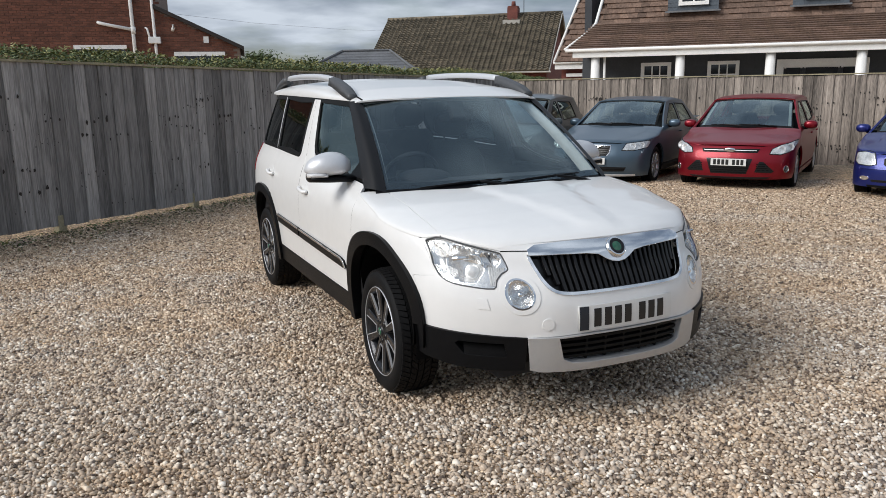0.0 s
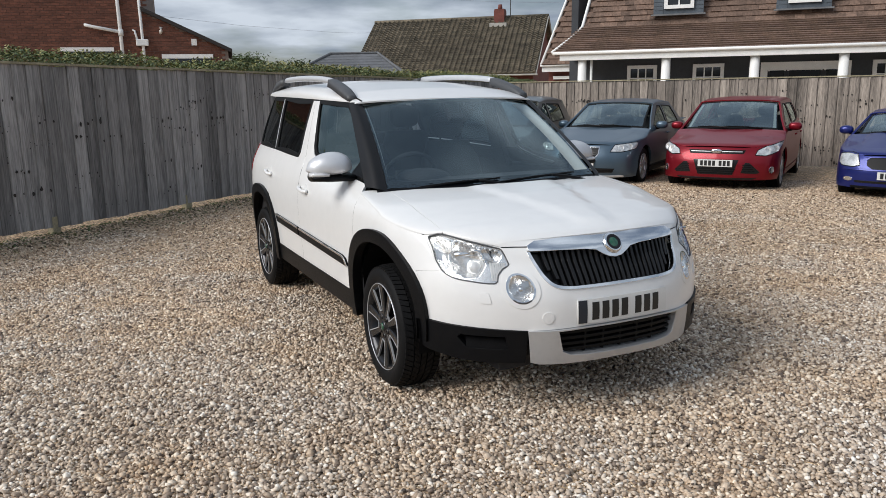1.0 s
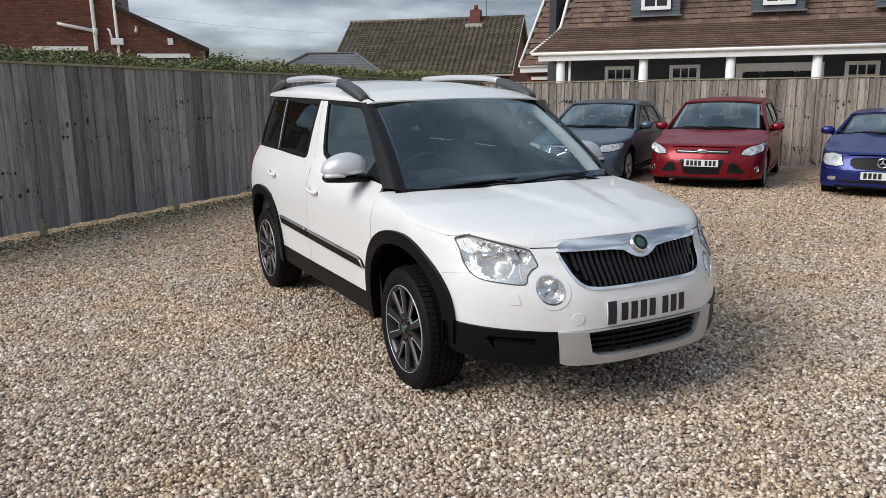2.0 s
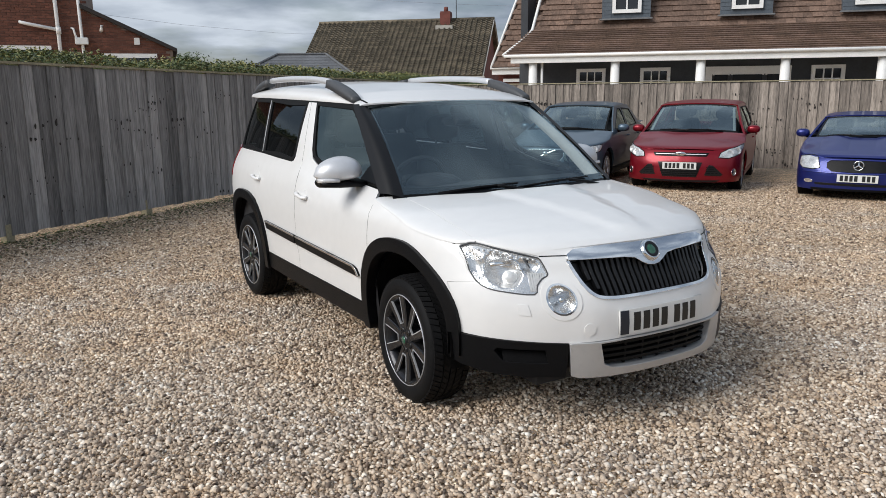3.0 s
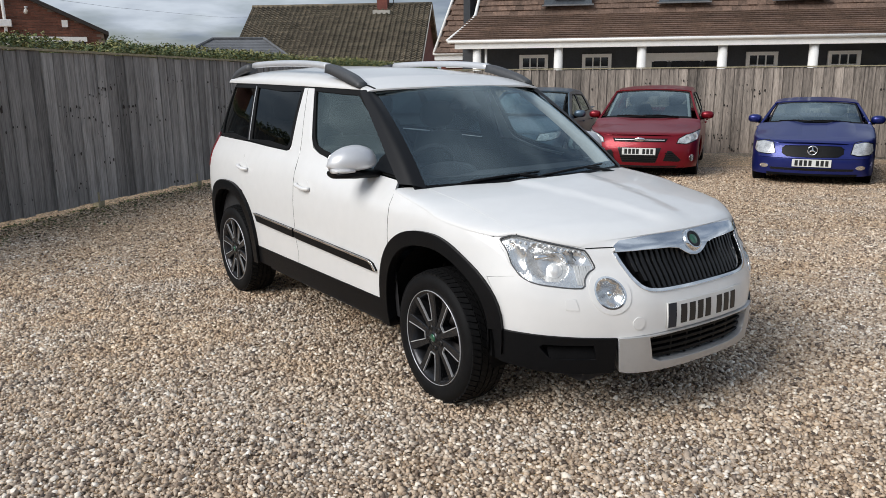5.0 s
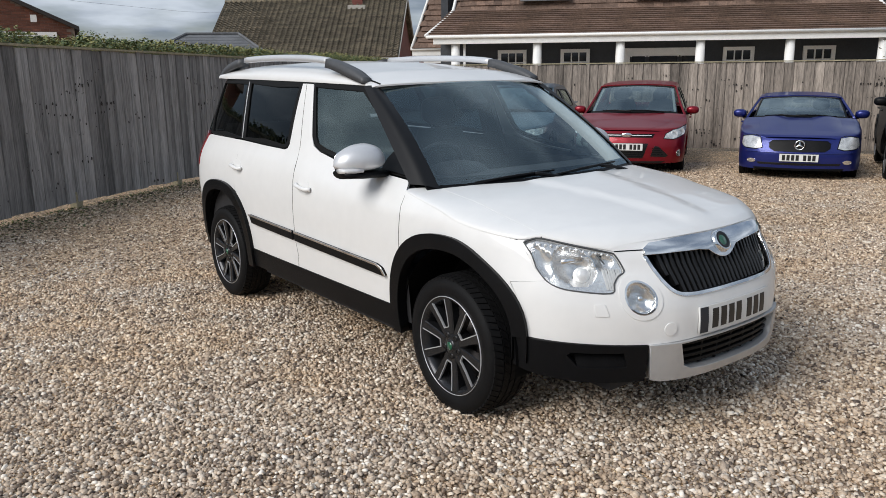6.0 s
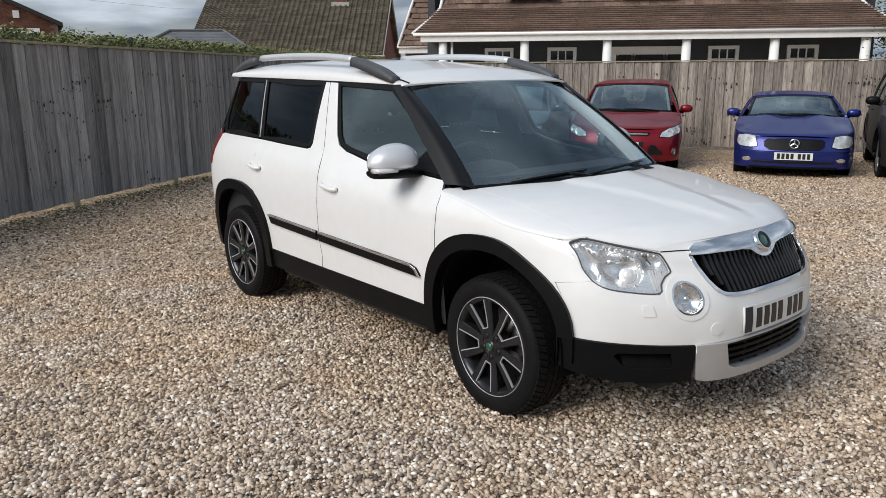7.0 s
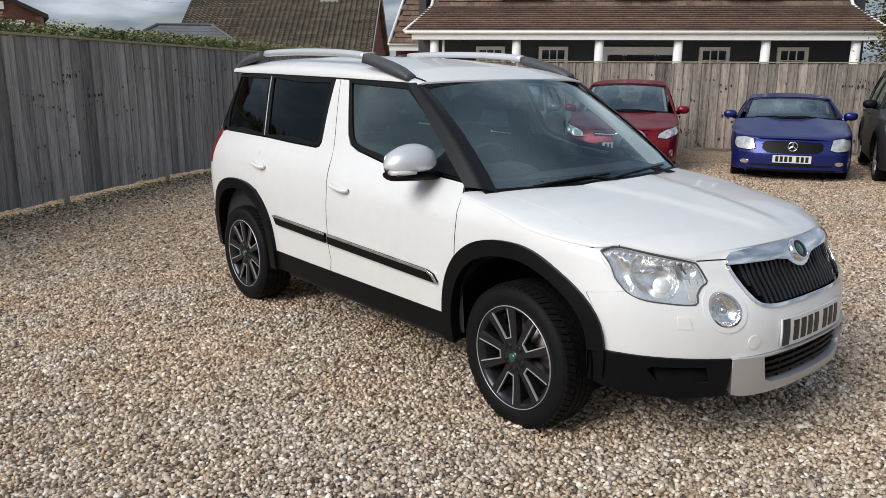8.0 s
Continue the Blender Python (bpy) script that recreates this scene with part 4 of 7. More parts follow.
def catmull(pts, n):
    """A smooth curve through points of any dimension."""
    dim = range(len(pts[0]))
    ext = [tuple(2 * a - b for a, b in zip(pts[0], pts[1]))] + list(pts) + [tuple(2 * a - b for a, b in zip(pts[-1], pts[-2]))]
    res = []
    for i in range(1, len(ext) - 2):
        for k in range(n):
            t = k / n
            res.append(tuple(0.5 * (2 * ext[i][j] + (ext[i + 1][j] - ext[i - 1][j]) * t + (2 * ext[i - 1][j] - 5 * ext[i][j] + 4 * ext[i + 1][j] - ext[i + 2][j]) * t * t
                                    + (3 * ext[i][j] - ext[i - 1][j] - 3 * ext[i + 1][j] + ext[i + 2][j]) * t ** 3) for j in dim))
    res.append(tuple(pts[-1]))
    return res


def smooth_table(tab):
    return catmull(tab, 6)


class CarShape:
    """A car's skin: walls by girth u from the nose's middle and height z; a bonnet dome; a roof; a windscreen. Nose to -y."""

    def __init__(self, plan, lean, side, rear_lean, taper, nose_y, tail_y, bonnet, roof, screen):
        self.curve = catmull(plan, 8)
        self.us = [0.0]
        for a, b in zip(self.curve, self.curve[1:]):
            self.us.append(self.us[-1] + math.dist(a, b))
        self.lean, self.side, self.rear_lean = smooth_table(lean), smooth_table(side), smooth_table(rear_lean)
        self.wide = max(p[0] for p in plan)
        self.taper, self.nose_y, self.tail_y = taper, nose_y, tail_y
        self.b, self.r, self.s = bonnet, roof, screen

    def plan(self, u):
        sg, u = (1 if u >= 0 else -1), min(abs(u), self.us[-1] - 1e-6)
        lo, hi = 0, len(self.us) - 1
        while hi - lo > 1:
            mid = (lo + hi) // 2
            lo, hi = (mid, hi) if self.us[mid] <= u else (lo, mid)
        k = (u - self.us[lo]) / (self.us[hi] - self.us[lo])
        a, b = self.curve[lo], self.curve[hi]
        return sg * (a[0] + (b[0] - a[0]) * k), a[1] + (b[1] - a[1]) * k

    def u_at_y(self, y):
        lo, hi = 0.0, self.us[-1]
        for _ in range(40):
            mid = (lo + hi) / 2
            lo, hi = (mid, hi) if self.plan(mid)[1] < y else (lo, mid)
        return lo

    def wall(self, u, z):
        x, y = self.plan(u)
        nose = smoothstep((self.nose_y - y) / 0.5)
        k = table(self.side, z) / self.wide
        k += (1 - k) * nose
        k *= 1 - self.taper * smoothstep((0.3 - y) / 1.2) * smoothstep((z - self.b["z0"] - 0.05) / 0.3) * (1 - nose)
        return Vector((x * k, y + table(self.lean, z) * smoothstep((self.nose_y + 0.05 - y) / 0.5) - table(self.rear_lean, z) * smoothstep((y - self.tail_y) / 0.9), z))

    def dome(self, th, s):
        """Bonnet and wing tops: th -1..1 across, s 0..1 from the nose to the scuttle."""
        b = self.b
        u = b["u0"] + s * (b["u1"] - b["u0"])
        e = self.wall(u, table(b["edge"], u))
        q = math.sin(max(-1, min(1, th)) * math.pi / 2)
        yc = b["y0"] + (b["y1"] - b["y0"]) * s
        zc = table(b["crown"], yc)
        c = max(0.0, 1 - q * q) ** (0.5 * b.get("pow", 0.8))
        fold = 0.0
        if "fold" in b:                              # the raised middle of the bonnet, between two soft creases
            x0, x1, h = b["fold"]
            fold = h * smoothstep((x0 + (x1 - x0) * s - abs(e.x * q)) / 0.10 + 0.5) * smoothstep((s - 0.02) / 0.12)
        return Vector((e.x * q, yc + (e.y - yc) * q * q, e.z + (zc - e.z) * c + fold))

    def dome_th(self, x, s):
        b = self.b
        u = b["u0"] + s * (b["u1"] - b["u0"])
        e = self.wall(u, table(b["edge"], u))
        return math.asin(max(-1, min(1, x / e.x))) / (math.pi / 2)

    def roof(self, th, y):
        r = self.r
        zr = table(r["edge"], y)
        w = abs(self.wall(self.u_at_y(y), zr).x)
        q = math.sin(max(-1, min(1, th)) * math.pi / 2)
        yy = y - r["bow"] * (1 - q * q) * smoothstep((0.6 - y) / 1.0)
        c = max(0.0, 1 - q * q) ** 0.30
        return Vector((w * q, yy, zr + (table(r["crown"], y) - zr) * c))

    def screen(self, v, t):
        """Windscreen: v -1..1 across, t 0..1 upwards."""
        (x0, y0, z0), (x1, y1, z1), bow0, bow1, up0, up1 = self.s
        k = 1 - v * v
        bulge = 0.02 * 4 * t * (1 - t)
        return Vector((v * (x0 + (x1 - x0) * t), y0 + (y1 - y0) * t - (bow0 + (bow1 - bow0) * t) * k - bulge, z0 + (z1 - z0) * t + (up0 + (up1 - up0) * t) * k + bulge * 0.8))


def numeric_normal(fn, a, b, center):
    e = 0.004
    du, dv = fn(a + e, b) - fn(a - e, b), fn(a, b + e) - fn(a, b - e)
    n = du.cross(dv)
    p = fn(a, b)
    if n.length < 1e-12:
        n = p - center(p)
    n.normalize()
    return n if n.dot(p - center(p)) >= 0 else -n


def car_axis(p):
    return Vector((0, max(-1.15, min(1.3, p.y)), 0.55))


def offset(fn, d, center=car_axis):
    return lambda a, b: fn(a, b) + numeric_normal(fn, a, b, center) * d


def inside(p, poly):
    c, j = False, len(poly) - 1
    for i in range(len(poly)):
        (x1, y1), (x2, y2) = poly[i], poly[j]
        if (y1 > p[1]) != (y2 > p[1]) and p[0] < (x2 - x1) * (p[1] - y1) / (y2 - y1) + x1:
            c = not c
        j = i
    return c


def resample(poly, step, closed=True):
    res = []
    n = len(poly)
    for i in range(n if closed else n - 1):
        a, b = poly[i], poly[(i + 1) % n]
        k = max(1, int(math.dist(a, b) / step + 0.5))
        res += [(a[0] + (b[0] - a[0]) * j / k, a[1] + (b[1] - a[1]) * j / k) for j in range(k)]
    if not closed:
        res.append(poly[-1])
    return res


def panel(fn, outline, holes=(), step=0.05, depth=0.015, center=car_axis, aspect=1.0, name="panel"):
    """A skin cut to an outline in (a, b), laid on the surface fn, its edges turned in by depth. aspect: metres of a to those of b."""
    pre = lambda P: [(a * aspect, b) for a, b in P]
    loops = [resample(pre(outline), step)] + [resample(pre(h), step * 0.7) for h in holes]
    pts, edges = [], []
    for lp in loops:
        k = len(pts)
        pts += lp
        edges += [(k + i, k + (i + 1) % len(lp)) for i in range(len(lp))]
    xs, ys = [p[0] for p in loops[0]], [p[1] for p in loops[0]]
    near = {}
    for p in pts:
        near.setdefault((int(p[0] // step), int(p[1] // step)), []).append(p)
    for i in range(int((max(xs) - min(xs)) / step) + 1):
        for j in range(int((max(ys) - min(ys)) / step) + 1):
            p = (min(xs) + (i + 0.5) * step, min(ys) + (j + 0.5) * step)
            ci, cj = int(p[0] // step), int(p[1] // step)
            if any(math.dist(p, q) < step * 0.45 for di in (-1, 0, 1) for dj in (-1, 0, 1) for q in near.get((ci + di, cj + dj), ())):
                continue
            if inside(p, loops[0]) and not any(inside(p, h) for h in loops[1:]):
                pts.append(p)
    v2, _, tris, *_ = delaunay_2d_cdt([Vector(p) for p in pts], edges, [], 0, 1e-6)
    keep = []
    for t in tris:
        c = (sum(v2[i].x for i in t) / 3, sum(v2[i].y for i in t) / 3)
        if inside(c, loops[0]) and not any(inside(c, h) for h in loops[1:]):
            keep.append(tuple(t))
    pos = [fn(p.x / aspect, p.y) for p in v2]
    nrm = [numeric_normal(fn, p.x / aspect, p.y, center) for p in v2]
    verts, norms, faces, count = list(pos), list(nrm), [], {}
    for t in keep:
        a, b, c = (pos[i] for i in t)
        if (b - a).cross(c - a).dot(nrm[t[0]] + nrm[t[1]] + nrm[t[2]]) < 0:
            t = t[::-1]
        faces.append(t)
        for i in range(3):
            e = (t[i], t[(i + 1) % 3])
            count[e] = count.get(e, 0) + 1
    rim = [e for e in count if (e[1], e[0]) not in count]
    if depth:
        sides = {}
        for a, b in rim:
            side = (pos[b] - pos[a]).cross(nrm[a])
            if side.length > 1e-9:
                side.normalize()
                for i in (a, b):
                    sides[i] = sides.get(i, Vector()) + side
        r, ring = min(0.004, depth * 0.4), {}
        for i, sd in sides.items():
            sd = sd.normalized() if sd.length > 1e-6 else nrm[i]
            ring[i] = len(verts)
            verts += [pos[i] - nrm[i] * r + sd * r * 0.4, pos[i] - nrm[i] * depth]
            norms += [sd, sd]
        for a, b in rim:
            if a in ring and b in ring:
                faces += [(b, a, ring[a], ring[b]), (ring[b], ring[a], ring[a] + 1, ring[b] + 1)]
    me = bpy.data.meshes.new(name)
    me.from_pydata([tuple(v) for v in verts], [], faces)
    me.polygons.foreach_set("use_smooth", [True] * len(me.polygons))
    me.update()
    me.normals_split_custom_set_from_vertices([tuple(n) for n in norms])
    return me


def ring_band(outer, inner):
    """A band between two open lines, as one outline."""
    return list(outer) + list(reversed(inner))


def arc(cu, cz, a, b, n, t0, t1, k=28):
    """Part of a squarish arch, from t0 to t1 degrees (0 to the rear, 90 up)."""
    res = []
    for i in range(k + 1):
        t = radians(t0 + (t1 - t0) * i / k)
        c, s = math.cos(t), math.sin(t)
        res.append((cu + a * math.copysign(abs(c) ** (2 / n), c), cz + b * math.copysign(abs(s) ** (2 / n), s)))
    return res


def circle(cu, cz, r, k=28, ry=None):
    return [(cu + r * math.cos(2 * math.pi * i / k), cz + (ry or r) * math.sin(2 * math.pi * i / k)) for i in range(k)]


def lathe(profile, seg=48, axis="x"):
    """Turns (offset along the axle, radius) round the x axis."""
    g = Geo()
    n = len(profile)
    for i in range(seg):
        a = 2 * math.pi * i / seg
        g.v += [(p, r * math.cos(a), r * math.sin(a)) for p, r in profile]
    for i in range(seg):
        j = (i + 1) % seg
        for k in range(n - 1):
            g.f.append((i * n + k, i * n + k + 1, j * n + k + 1, j * n + k))
    return g


def wheel(parent, m, radius, width, rim_r, style, face=ALLOY_DARK, cut=ALLOY_CUT, spokes=5):
    """A wheel at its hub's outer face; x points outwards."""
    w = empty("wheel", m, parent)
    tw, R = width, radius
    prof = [(-tw, rim_r), (-tw, R - 0.045), (-tw + 0.012, R - 0.018), (-tw + 0.035, R - 0.003)]
    for k in range(5 if style != "twin" else 0):
        p = -tw + 0.05 + (tw - 0.085) * k / 4
        prof += [(p - 0.006, R), (p - 0.004, R - 0.009), (p + 0.004, R - 0.009), (p + 0.006, R)]
    if style == "twin":
        prof[-1:] = [(-tw + 0.035, R - 0.011)]
        prof += [(-0.036, R - 0.011), (-0.022, R - 0.014), (-0.012, R - 0.019),]
    else:
        prof += [(-0.032, R - 0.002), (-0.012, R - 0.014)]
    prof += [ (0.0, R - 0.032), (0.004, R - 0.058), (0.0, rim_r + 0.02), (-0.008, rim_r + 0.002), (-0.02, rim_r - 0.006)]
    tyre = put("tyre", lathe(prof, 72), RUBBER, w, "black rubber tyre", smooth=True)
    blocks = Geo()
    if style == "twin":
        # ribs cut by slanted slits, the shoulders rounded off: ends along the axle, their heights, slant, slit, count
        for x0, r0, x1, r1, slant, slit, count in ((-0.052, R, -0.012, R - 0.010, 0.008, 0.20, 64), (-0.090, R + 0.0005, -0.058, R + 0.0002, 0.014, 0.12, 56), (-0.122, R + 0.0005, -0.096, R + 0.0005, -0.010, 0.08, 48),
                                                   (-0.160, R + 0.0002, -0.128, R + 0.0005, -0.014, 0.12, 56), (-tw + 0.012, R - 0.010, -0.166, R, 0.008, 0.20, 64)):
            for i in range(count):
                vs = []
                for q in (0.0, 1.0 - slit):
                    for x, r, sh in ((x0, r0, -slant), (x1, r1, slant)):
                        a = 2 * math.pi * (i + q) / count + sh / R
                        vs += [(x, (r - 0.016) * math.cos(a), (r - 0.016) * math.sin(a)), (x, r * math.cos(a), r * math.sin(a))]
                blocks.add(vs, [(1, 3, 7, 5), (0, 1, 5, 4), (2, 6, 7, 3), (0, 2, 3, 1), (4, 5, 7, 6)])
    else:
        for i in range(60):
            mm = Matrix.Rotation(2 * math.pi * i / 60, 4, "X")
            for x0, x1 in ((-0.046, -0.016), (-tw + 0.016, -tw + 0.046)):
                blocks.box(x0, -0.0105, R - 0.012, x1, 0.0105, R + 0.0005, mm)
    tagged(put("tread", blocks, RUBBER, tyre), kind="stuff")
    rim = put("rim", lathe([(-tw + 0.02, rim_r - 0.004), (-0.12, rim_r - 0.04), (-0.03, rim_r - 0.03), (-0.012, rim_r - 0.016), (-0.004, rim_r - 0.004), (-0.008, rim_r + 0.006)], 64), face, w, "dark alloy rim", smooth=True)
    put("rim_lip", lathe([(-0.008, rim_r - 0.0032), (-0.003, rim_r - 0.003), (-0.001, rim_r - 0.0015), (-0.003, rim_r), (-0.008, rim_r + 0.001)], 64), cut, rim, "thin bright rim edge", smooth=True)
    put("brake_disc", lathe([(-0.10, 0.05), (-0.10, rim_r - 0.065), (-0.125, rim_r - 0.065), (-0.125, 0.05)], 40), STEEL, w, smooth=True)
    put("hub", lathe([(-0.012, 0.0), (-0.012, 0.030), (-0.018, 0.055), (-0.03, 0.074), (-0.075, 0.082)], 32), face, w, smooth=True)
    cap = put("hub_cap", lathe([(-0.004, 0.0), (-0.005, 0.020), (-0.010, 0.029), (-0.014, 0.031)], 24), face, w, "small round hub cap", smooth=True)
    if style == "twin":
        put("hub_badge", lathe([(-0.0022, 0.0), (-0.0026, 0.019), (-0.006, 0.020)], 20), BADGE_GREEN, cap, smooth=True)
    for k in range(5):
        a = 2 * math.pi * (k + 0.5) / 5
        put("bolt", lathe([(-0.010, 0.0), (-0.010, 0.009), (-0.03, 0.010)], 8), cut if style != "twin" else ALLOY_DARK, w, "", Matrix.Rotation(a, 4, "X") @ pose(-0.004, 0, 0.053))
        if style == "twin":
            # raised black ring in place of the shade in a sunk bolt pocket
            put("bolt_shade_ring", lathe([(-0.0135, 0.0095), (-0.0125, 0.0145), (-0.03, 0.0150)], 14), GLOSS_BLACK, w, "", Matrix.Rotation(a, 4, "X") @ pose(0.001, 0, 0.052), smooth=True)
    outer = rim_r - 0.008
    for k in range(spokes):
        rot = Matrix.Rotation(2 * math.pi * k / spokes + 0.435, 4, "X")
        for sg in ((-1, 1) if style == "twin" else (0,)):
            if style == "twin":
                cl = lambda t: (sg * (0.022 + 0.052 * t), 0.050 + (outer * 0.945 - 0.050) * t, 0.015 + 0.008 * t)
            else:
                cl = lambda t: (0.0, 0.050 + (outer - 0.050) * t, 0.020 - 0.004 * t)
            dish = lambda t: -0.016 - 0.003 * math.sin(t * math.pi) + 0.008 * t
            rows = []
            for t in (0, 0.25, 0.55, 0.85, 1.0):
                y, z, hw = cl(t)
                x = dish(t)
                rows.append([(x - 0.006, y - hw, z), (x, y - hw + 0.004, z), (x, y + hw - 0.004, z), (x - 0.006, y + hw, z), (x - 0.045, y + hw * 0.8, z), (x - 0.045, y - hw * 0.8, z)])
            vs = [p for row in rows for p in row]
            fs = [(i * 6 + j, i * 6 + (j + 1) % 6, (i + 1) * 6 + (j + 1) % 6, (i + 1) * 6 + j) for i in range(4) for j in range(6)] + [(5, 4, 3, 2, 1, 0), tuple(24 + j for j in range(6))]
            sp = put("spoke", Geo().add(vs, fs, rot), face, w)
            if style == "twin":
                edge = []
                for t in (0.22, 0.5, 0.8, 1.0):
                    y, z, hw = cl(t)
                    x = dish(t) + 0.002
                    s1, s2 = y - sg * (hw + 0.001), y - sg * (hw - 0.0034)
                    edge.append([(x, s1, z), (x, s2, z), (x - 0.008, s2, z), (x - 0.010, s1, z)])
                vs = [p for row in edge for p in row]
                fs = [(i * 4 + j, i * 4 + (j + 1) % 4, (i + 1) * 4 + (j + 1) % 4, (i + 1) * 4 + j) for i in range(3) for j in range(4)] + [(3, 2, 1, 0), (12, 13, 14, 15)]
                put("spoke_edge", Geo().add(vs, fs, rot), cut, sp, "machined silver spoke edge")
        if style == "twin":
            y, z, hw = 0.022 + 0.052 * 0.22, 0.050 + (outer * 0.945 - 0.050) * 0.22, 0.0168
            x = -0.016 - 0.003 * math.sin(0.22 * math.pi) + 0.0038
            put("spoke_edge", Geo().box(x - 0.010, -(y - hw) - 0.002, z - 0.002, x, (y - hw) + 0.002, z + 0.002, rot), cut, w)
            put("spoke_web", Geo().box(x - 0.05, -(y - hw) - 0.004, 0.05, x - 0.004, (y - hw) + 0.004, z - 0.003, rot), face, w)
    return w


def plate(parent, m, w, h, bars, band=True, mat_=PLATE_WHITE):
    """Number plate; its characters as plain bars."""
    p = put("number_plate", Geo().box(-w / 2, -0.008, -h / 2, w / 2, 0.006, h / 2), mat_, parent, "white number plate", m, bevel=0.002)
    if band:
        put("plate_band", Geo().box(-w / 2 + 0.003, -0.0105, -h / 2 + 0.003, -w / 2 + 0.048, -0.006, h / 2 - 0.003), BLUE_BAND, p, "dark band")
    x0, x1 = -w / 2 + (0.065 if band else 0.03), w / 2 - 0.025
    n = bars + 0.6
    step = (x1 - x0) / n
    for i in range(bars):
        x = x0 + step * (i + (0.6 if i >= 4 else 0))
        put("character_bar", Geo().box(x + step * 0.12, -0.0108, -h * 0.37, x + step * 0.80, -0.006, h * 0.37), PLATE_BAR, p)
    return p


def ellipsoid_patch(cx, cy, cz, rx, ry, rz, seg=20, rings=12, power=2.0):
    g = Geo()
    f = lambda c: math.copysign(abs(c) ** (2 / power), c)
    for j in range(rings + 1):
        b = -math.pi / 2 + math.pi * j / rings
        for i in range(seg):
            a = 2 * math.pi * i / seg
            g.v.append((cx + rx * f(math.cos(b)) * f(math.cos(a)), cy + ry * f(math.cos(b)) * f(math.sin(a)), cz + rz * f(math.sin(b))))
    for j in range(rings):
        for i in range(seg):
            g.f.append((j * seg + i, j * seg + (i + 1) % seg, (j + 1) * seg + (i + 1) % seg, (j + 1) * seg + i))
    return g


def loft(rows, closed=True, cap=True):
    g = Geo()
    n = len(rows[0])
    g.v = [tuple(p) for r in rows for p in r]
    for i in range(len(rows) - 1):
        for j in range(n if closed else n - 1):
            g.f.append((i * n + j, i * n + (j + 1) % n, (i + 1) * n + (j + 1) % n, (i + 1) * n + j))
    if cap and closed:
        g.f += [tuple(range(n - 1, -1, -1)), tuple(range((len(rows) - 1) * n, len(rows) * n))]
    return g


def seat(parent, x, y, z, front=True):
    """A cloth seat: cushion, backrest, headrest on two stalks."""
    s = put("seat", Geo().box(x - 0.25, y - 0.28, z, x + 0.25, y + 0.22, z + 0.16), SEAT_CLOTH, parent, "dark cloth seat", bevel=0.05)
    rows = []
    for t, w, d in ((0, 0.24, 0.09), (0.3, 0.255, 0.10), (0.75, 0.235, 0.085), (1.0, 0.17, 0.06)):
        zz, yy = z + 0.12 + 0.56 * t, y + 0.20 + 0.17 * t
        rows.append([(x + w * math.copysign(abs(math.cos(q)) ** 0.6, math.cos(q)), yy + d * math.copysign(abs(math.sin(q)) ** 0.6, math.sin(q)), zz) for q in np.linspace(0, 6.283, 16, endpoint=False)])
    put("backrest", loft(rows), SEAT_CLOTH, s, smooth=True)
    put("headrest", ellipsoid_patch(x, y + 0.385, z + 0.80, 0.135, 0.055, 0.095, 18, 10, 2.8), SEAT_CLOTH, s, smooth=True)
    for q in (-0.06, 0.06):
        put("stalk", Geo().tube([(x + q, y + 0.37, z + 0.64), (x + q, y + 0.385, z + 0.76)], 0.007, 6), GREY_PLASTIC, s)
    return s

# ---- the white car ----
YETI = CarShape(
    plan=[(0, -2.165), (.12, -2.163), (.235, -2.152), (.36, -2.124), (.47, -2.07), (.60, -1.985), (.72, -1.87), (.80, -1.745), (.845, -1.60), (.872, -1.40), (.885, -1.15), (.89, -.8), (.893, -.2), (.895, .4), (.893, .9), (.885, 1.3), (.865, 1.65), (.82, 1.87), (.72, 1.985), (.55, 2.03), (.3, 2.055), (0, 2.06)],
    lean=[(.2, .03), (.3, .008), (.42, 0), (.55, 0), (.65, .03), (.74, .085), (.80, .115), (.845, .17), (.9, .24), (1.0, .36)],
    side=[(.18, .83), (.25, .858), (.4, .872), (.6, .887), (.75, .895), (.85, .890), (.93, .878), (1.0, .855), (1.05, .833), (1.09, .815), (1.26, .762), (1.44, .700), (1.52, .665), (1.6, .62)],
    rear_lean=[(.2, .02), (.5, 0), (.9, .0), (1.1, .06), (1.5, .20), (1.6, .26)],
    taper=0.15, nose_y=-1.2, tail_y=1.0,
    bonnet=dict(fold=(0.06, 0.26, 0.010), u0=0.555, u1=1.86, y0=-2.035, y1=-1.19, z0=0.80, pow=0.8,
                edge=[(0.5, 0.806), (0.555, 0.805), (0.69, 0.830), (0.80, 0.853), (0.855, 0.846), (0.90, 0.838), (1.0, 0.848), (1.2, 0.875), (1.5, 0.910), (1.86, 0.965)],
                crown=[(-2.05, 0.835), (-2.0, 0.865), (-1.9, 0.895), (-1.7, 0.930), (-1.45, 0.963), (-1.19, 0.990)]),
    roof=dict(edge=[(-0.36, 1.430), (-0.27, 1.450), (0.2, 1.463), (1.2, 1.480), (1.75, 1.485), (2.0, 1.46)], crown=[(-0.4, 1.462), (-0.335, 1.470), (-0.1, 1.533), (0.4, 1.585), (0.9, 1.600), (1.4, 1.590), (1.9, 1.550)], bow=0.125),
    screen=((0.704, -0.985, 0.988), (0.592, -0.335, 1.432), 0.165, 0.125, 0.012, 0.036))


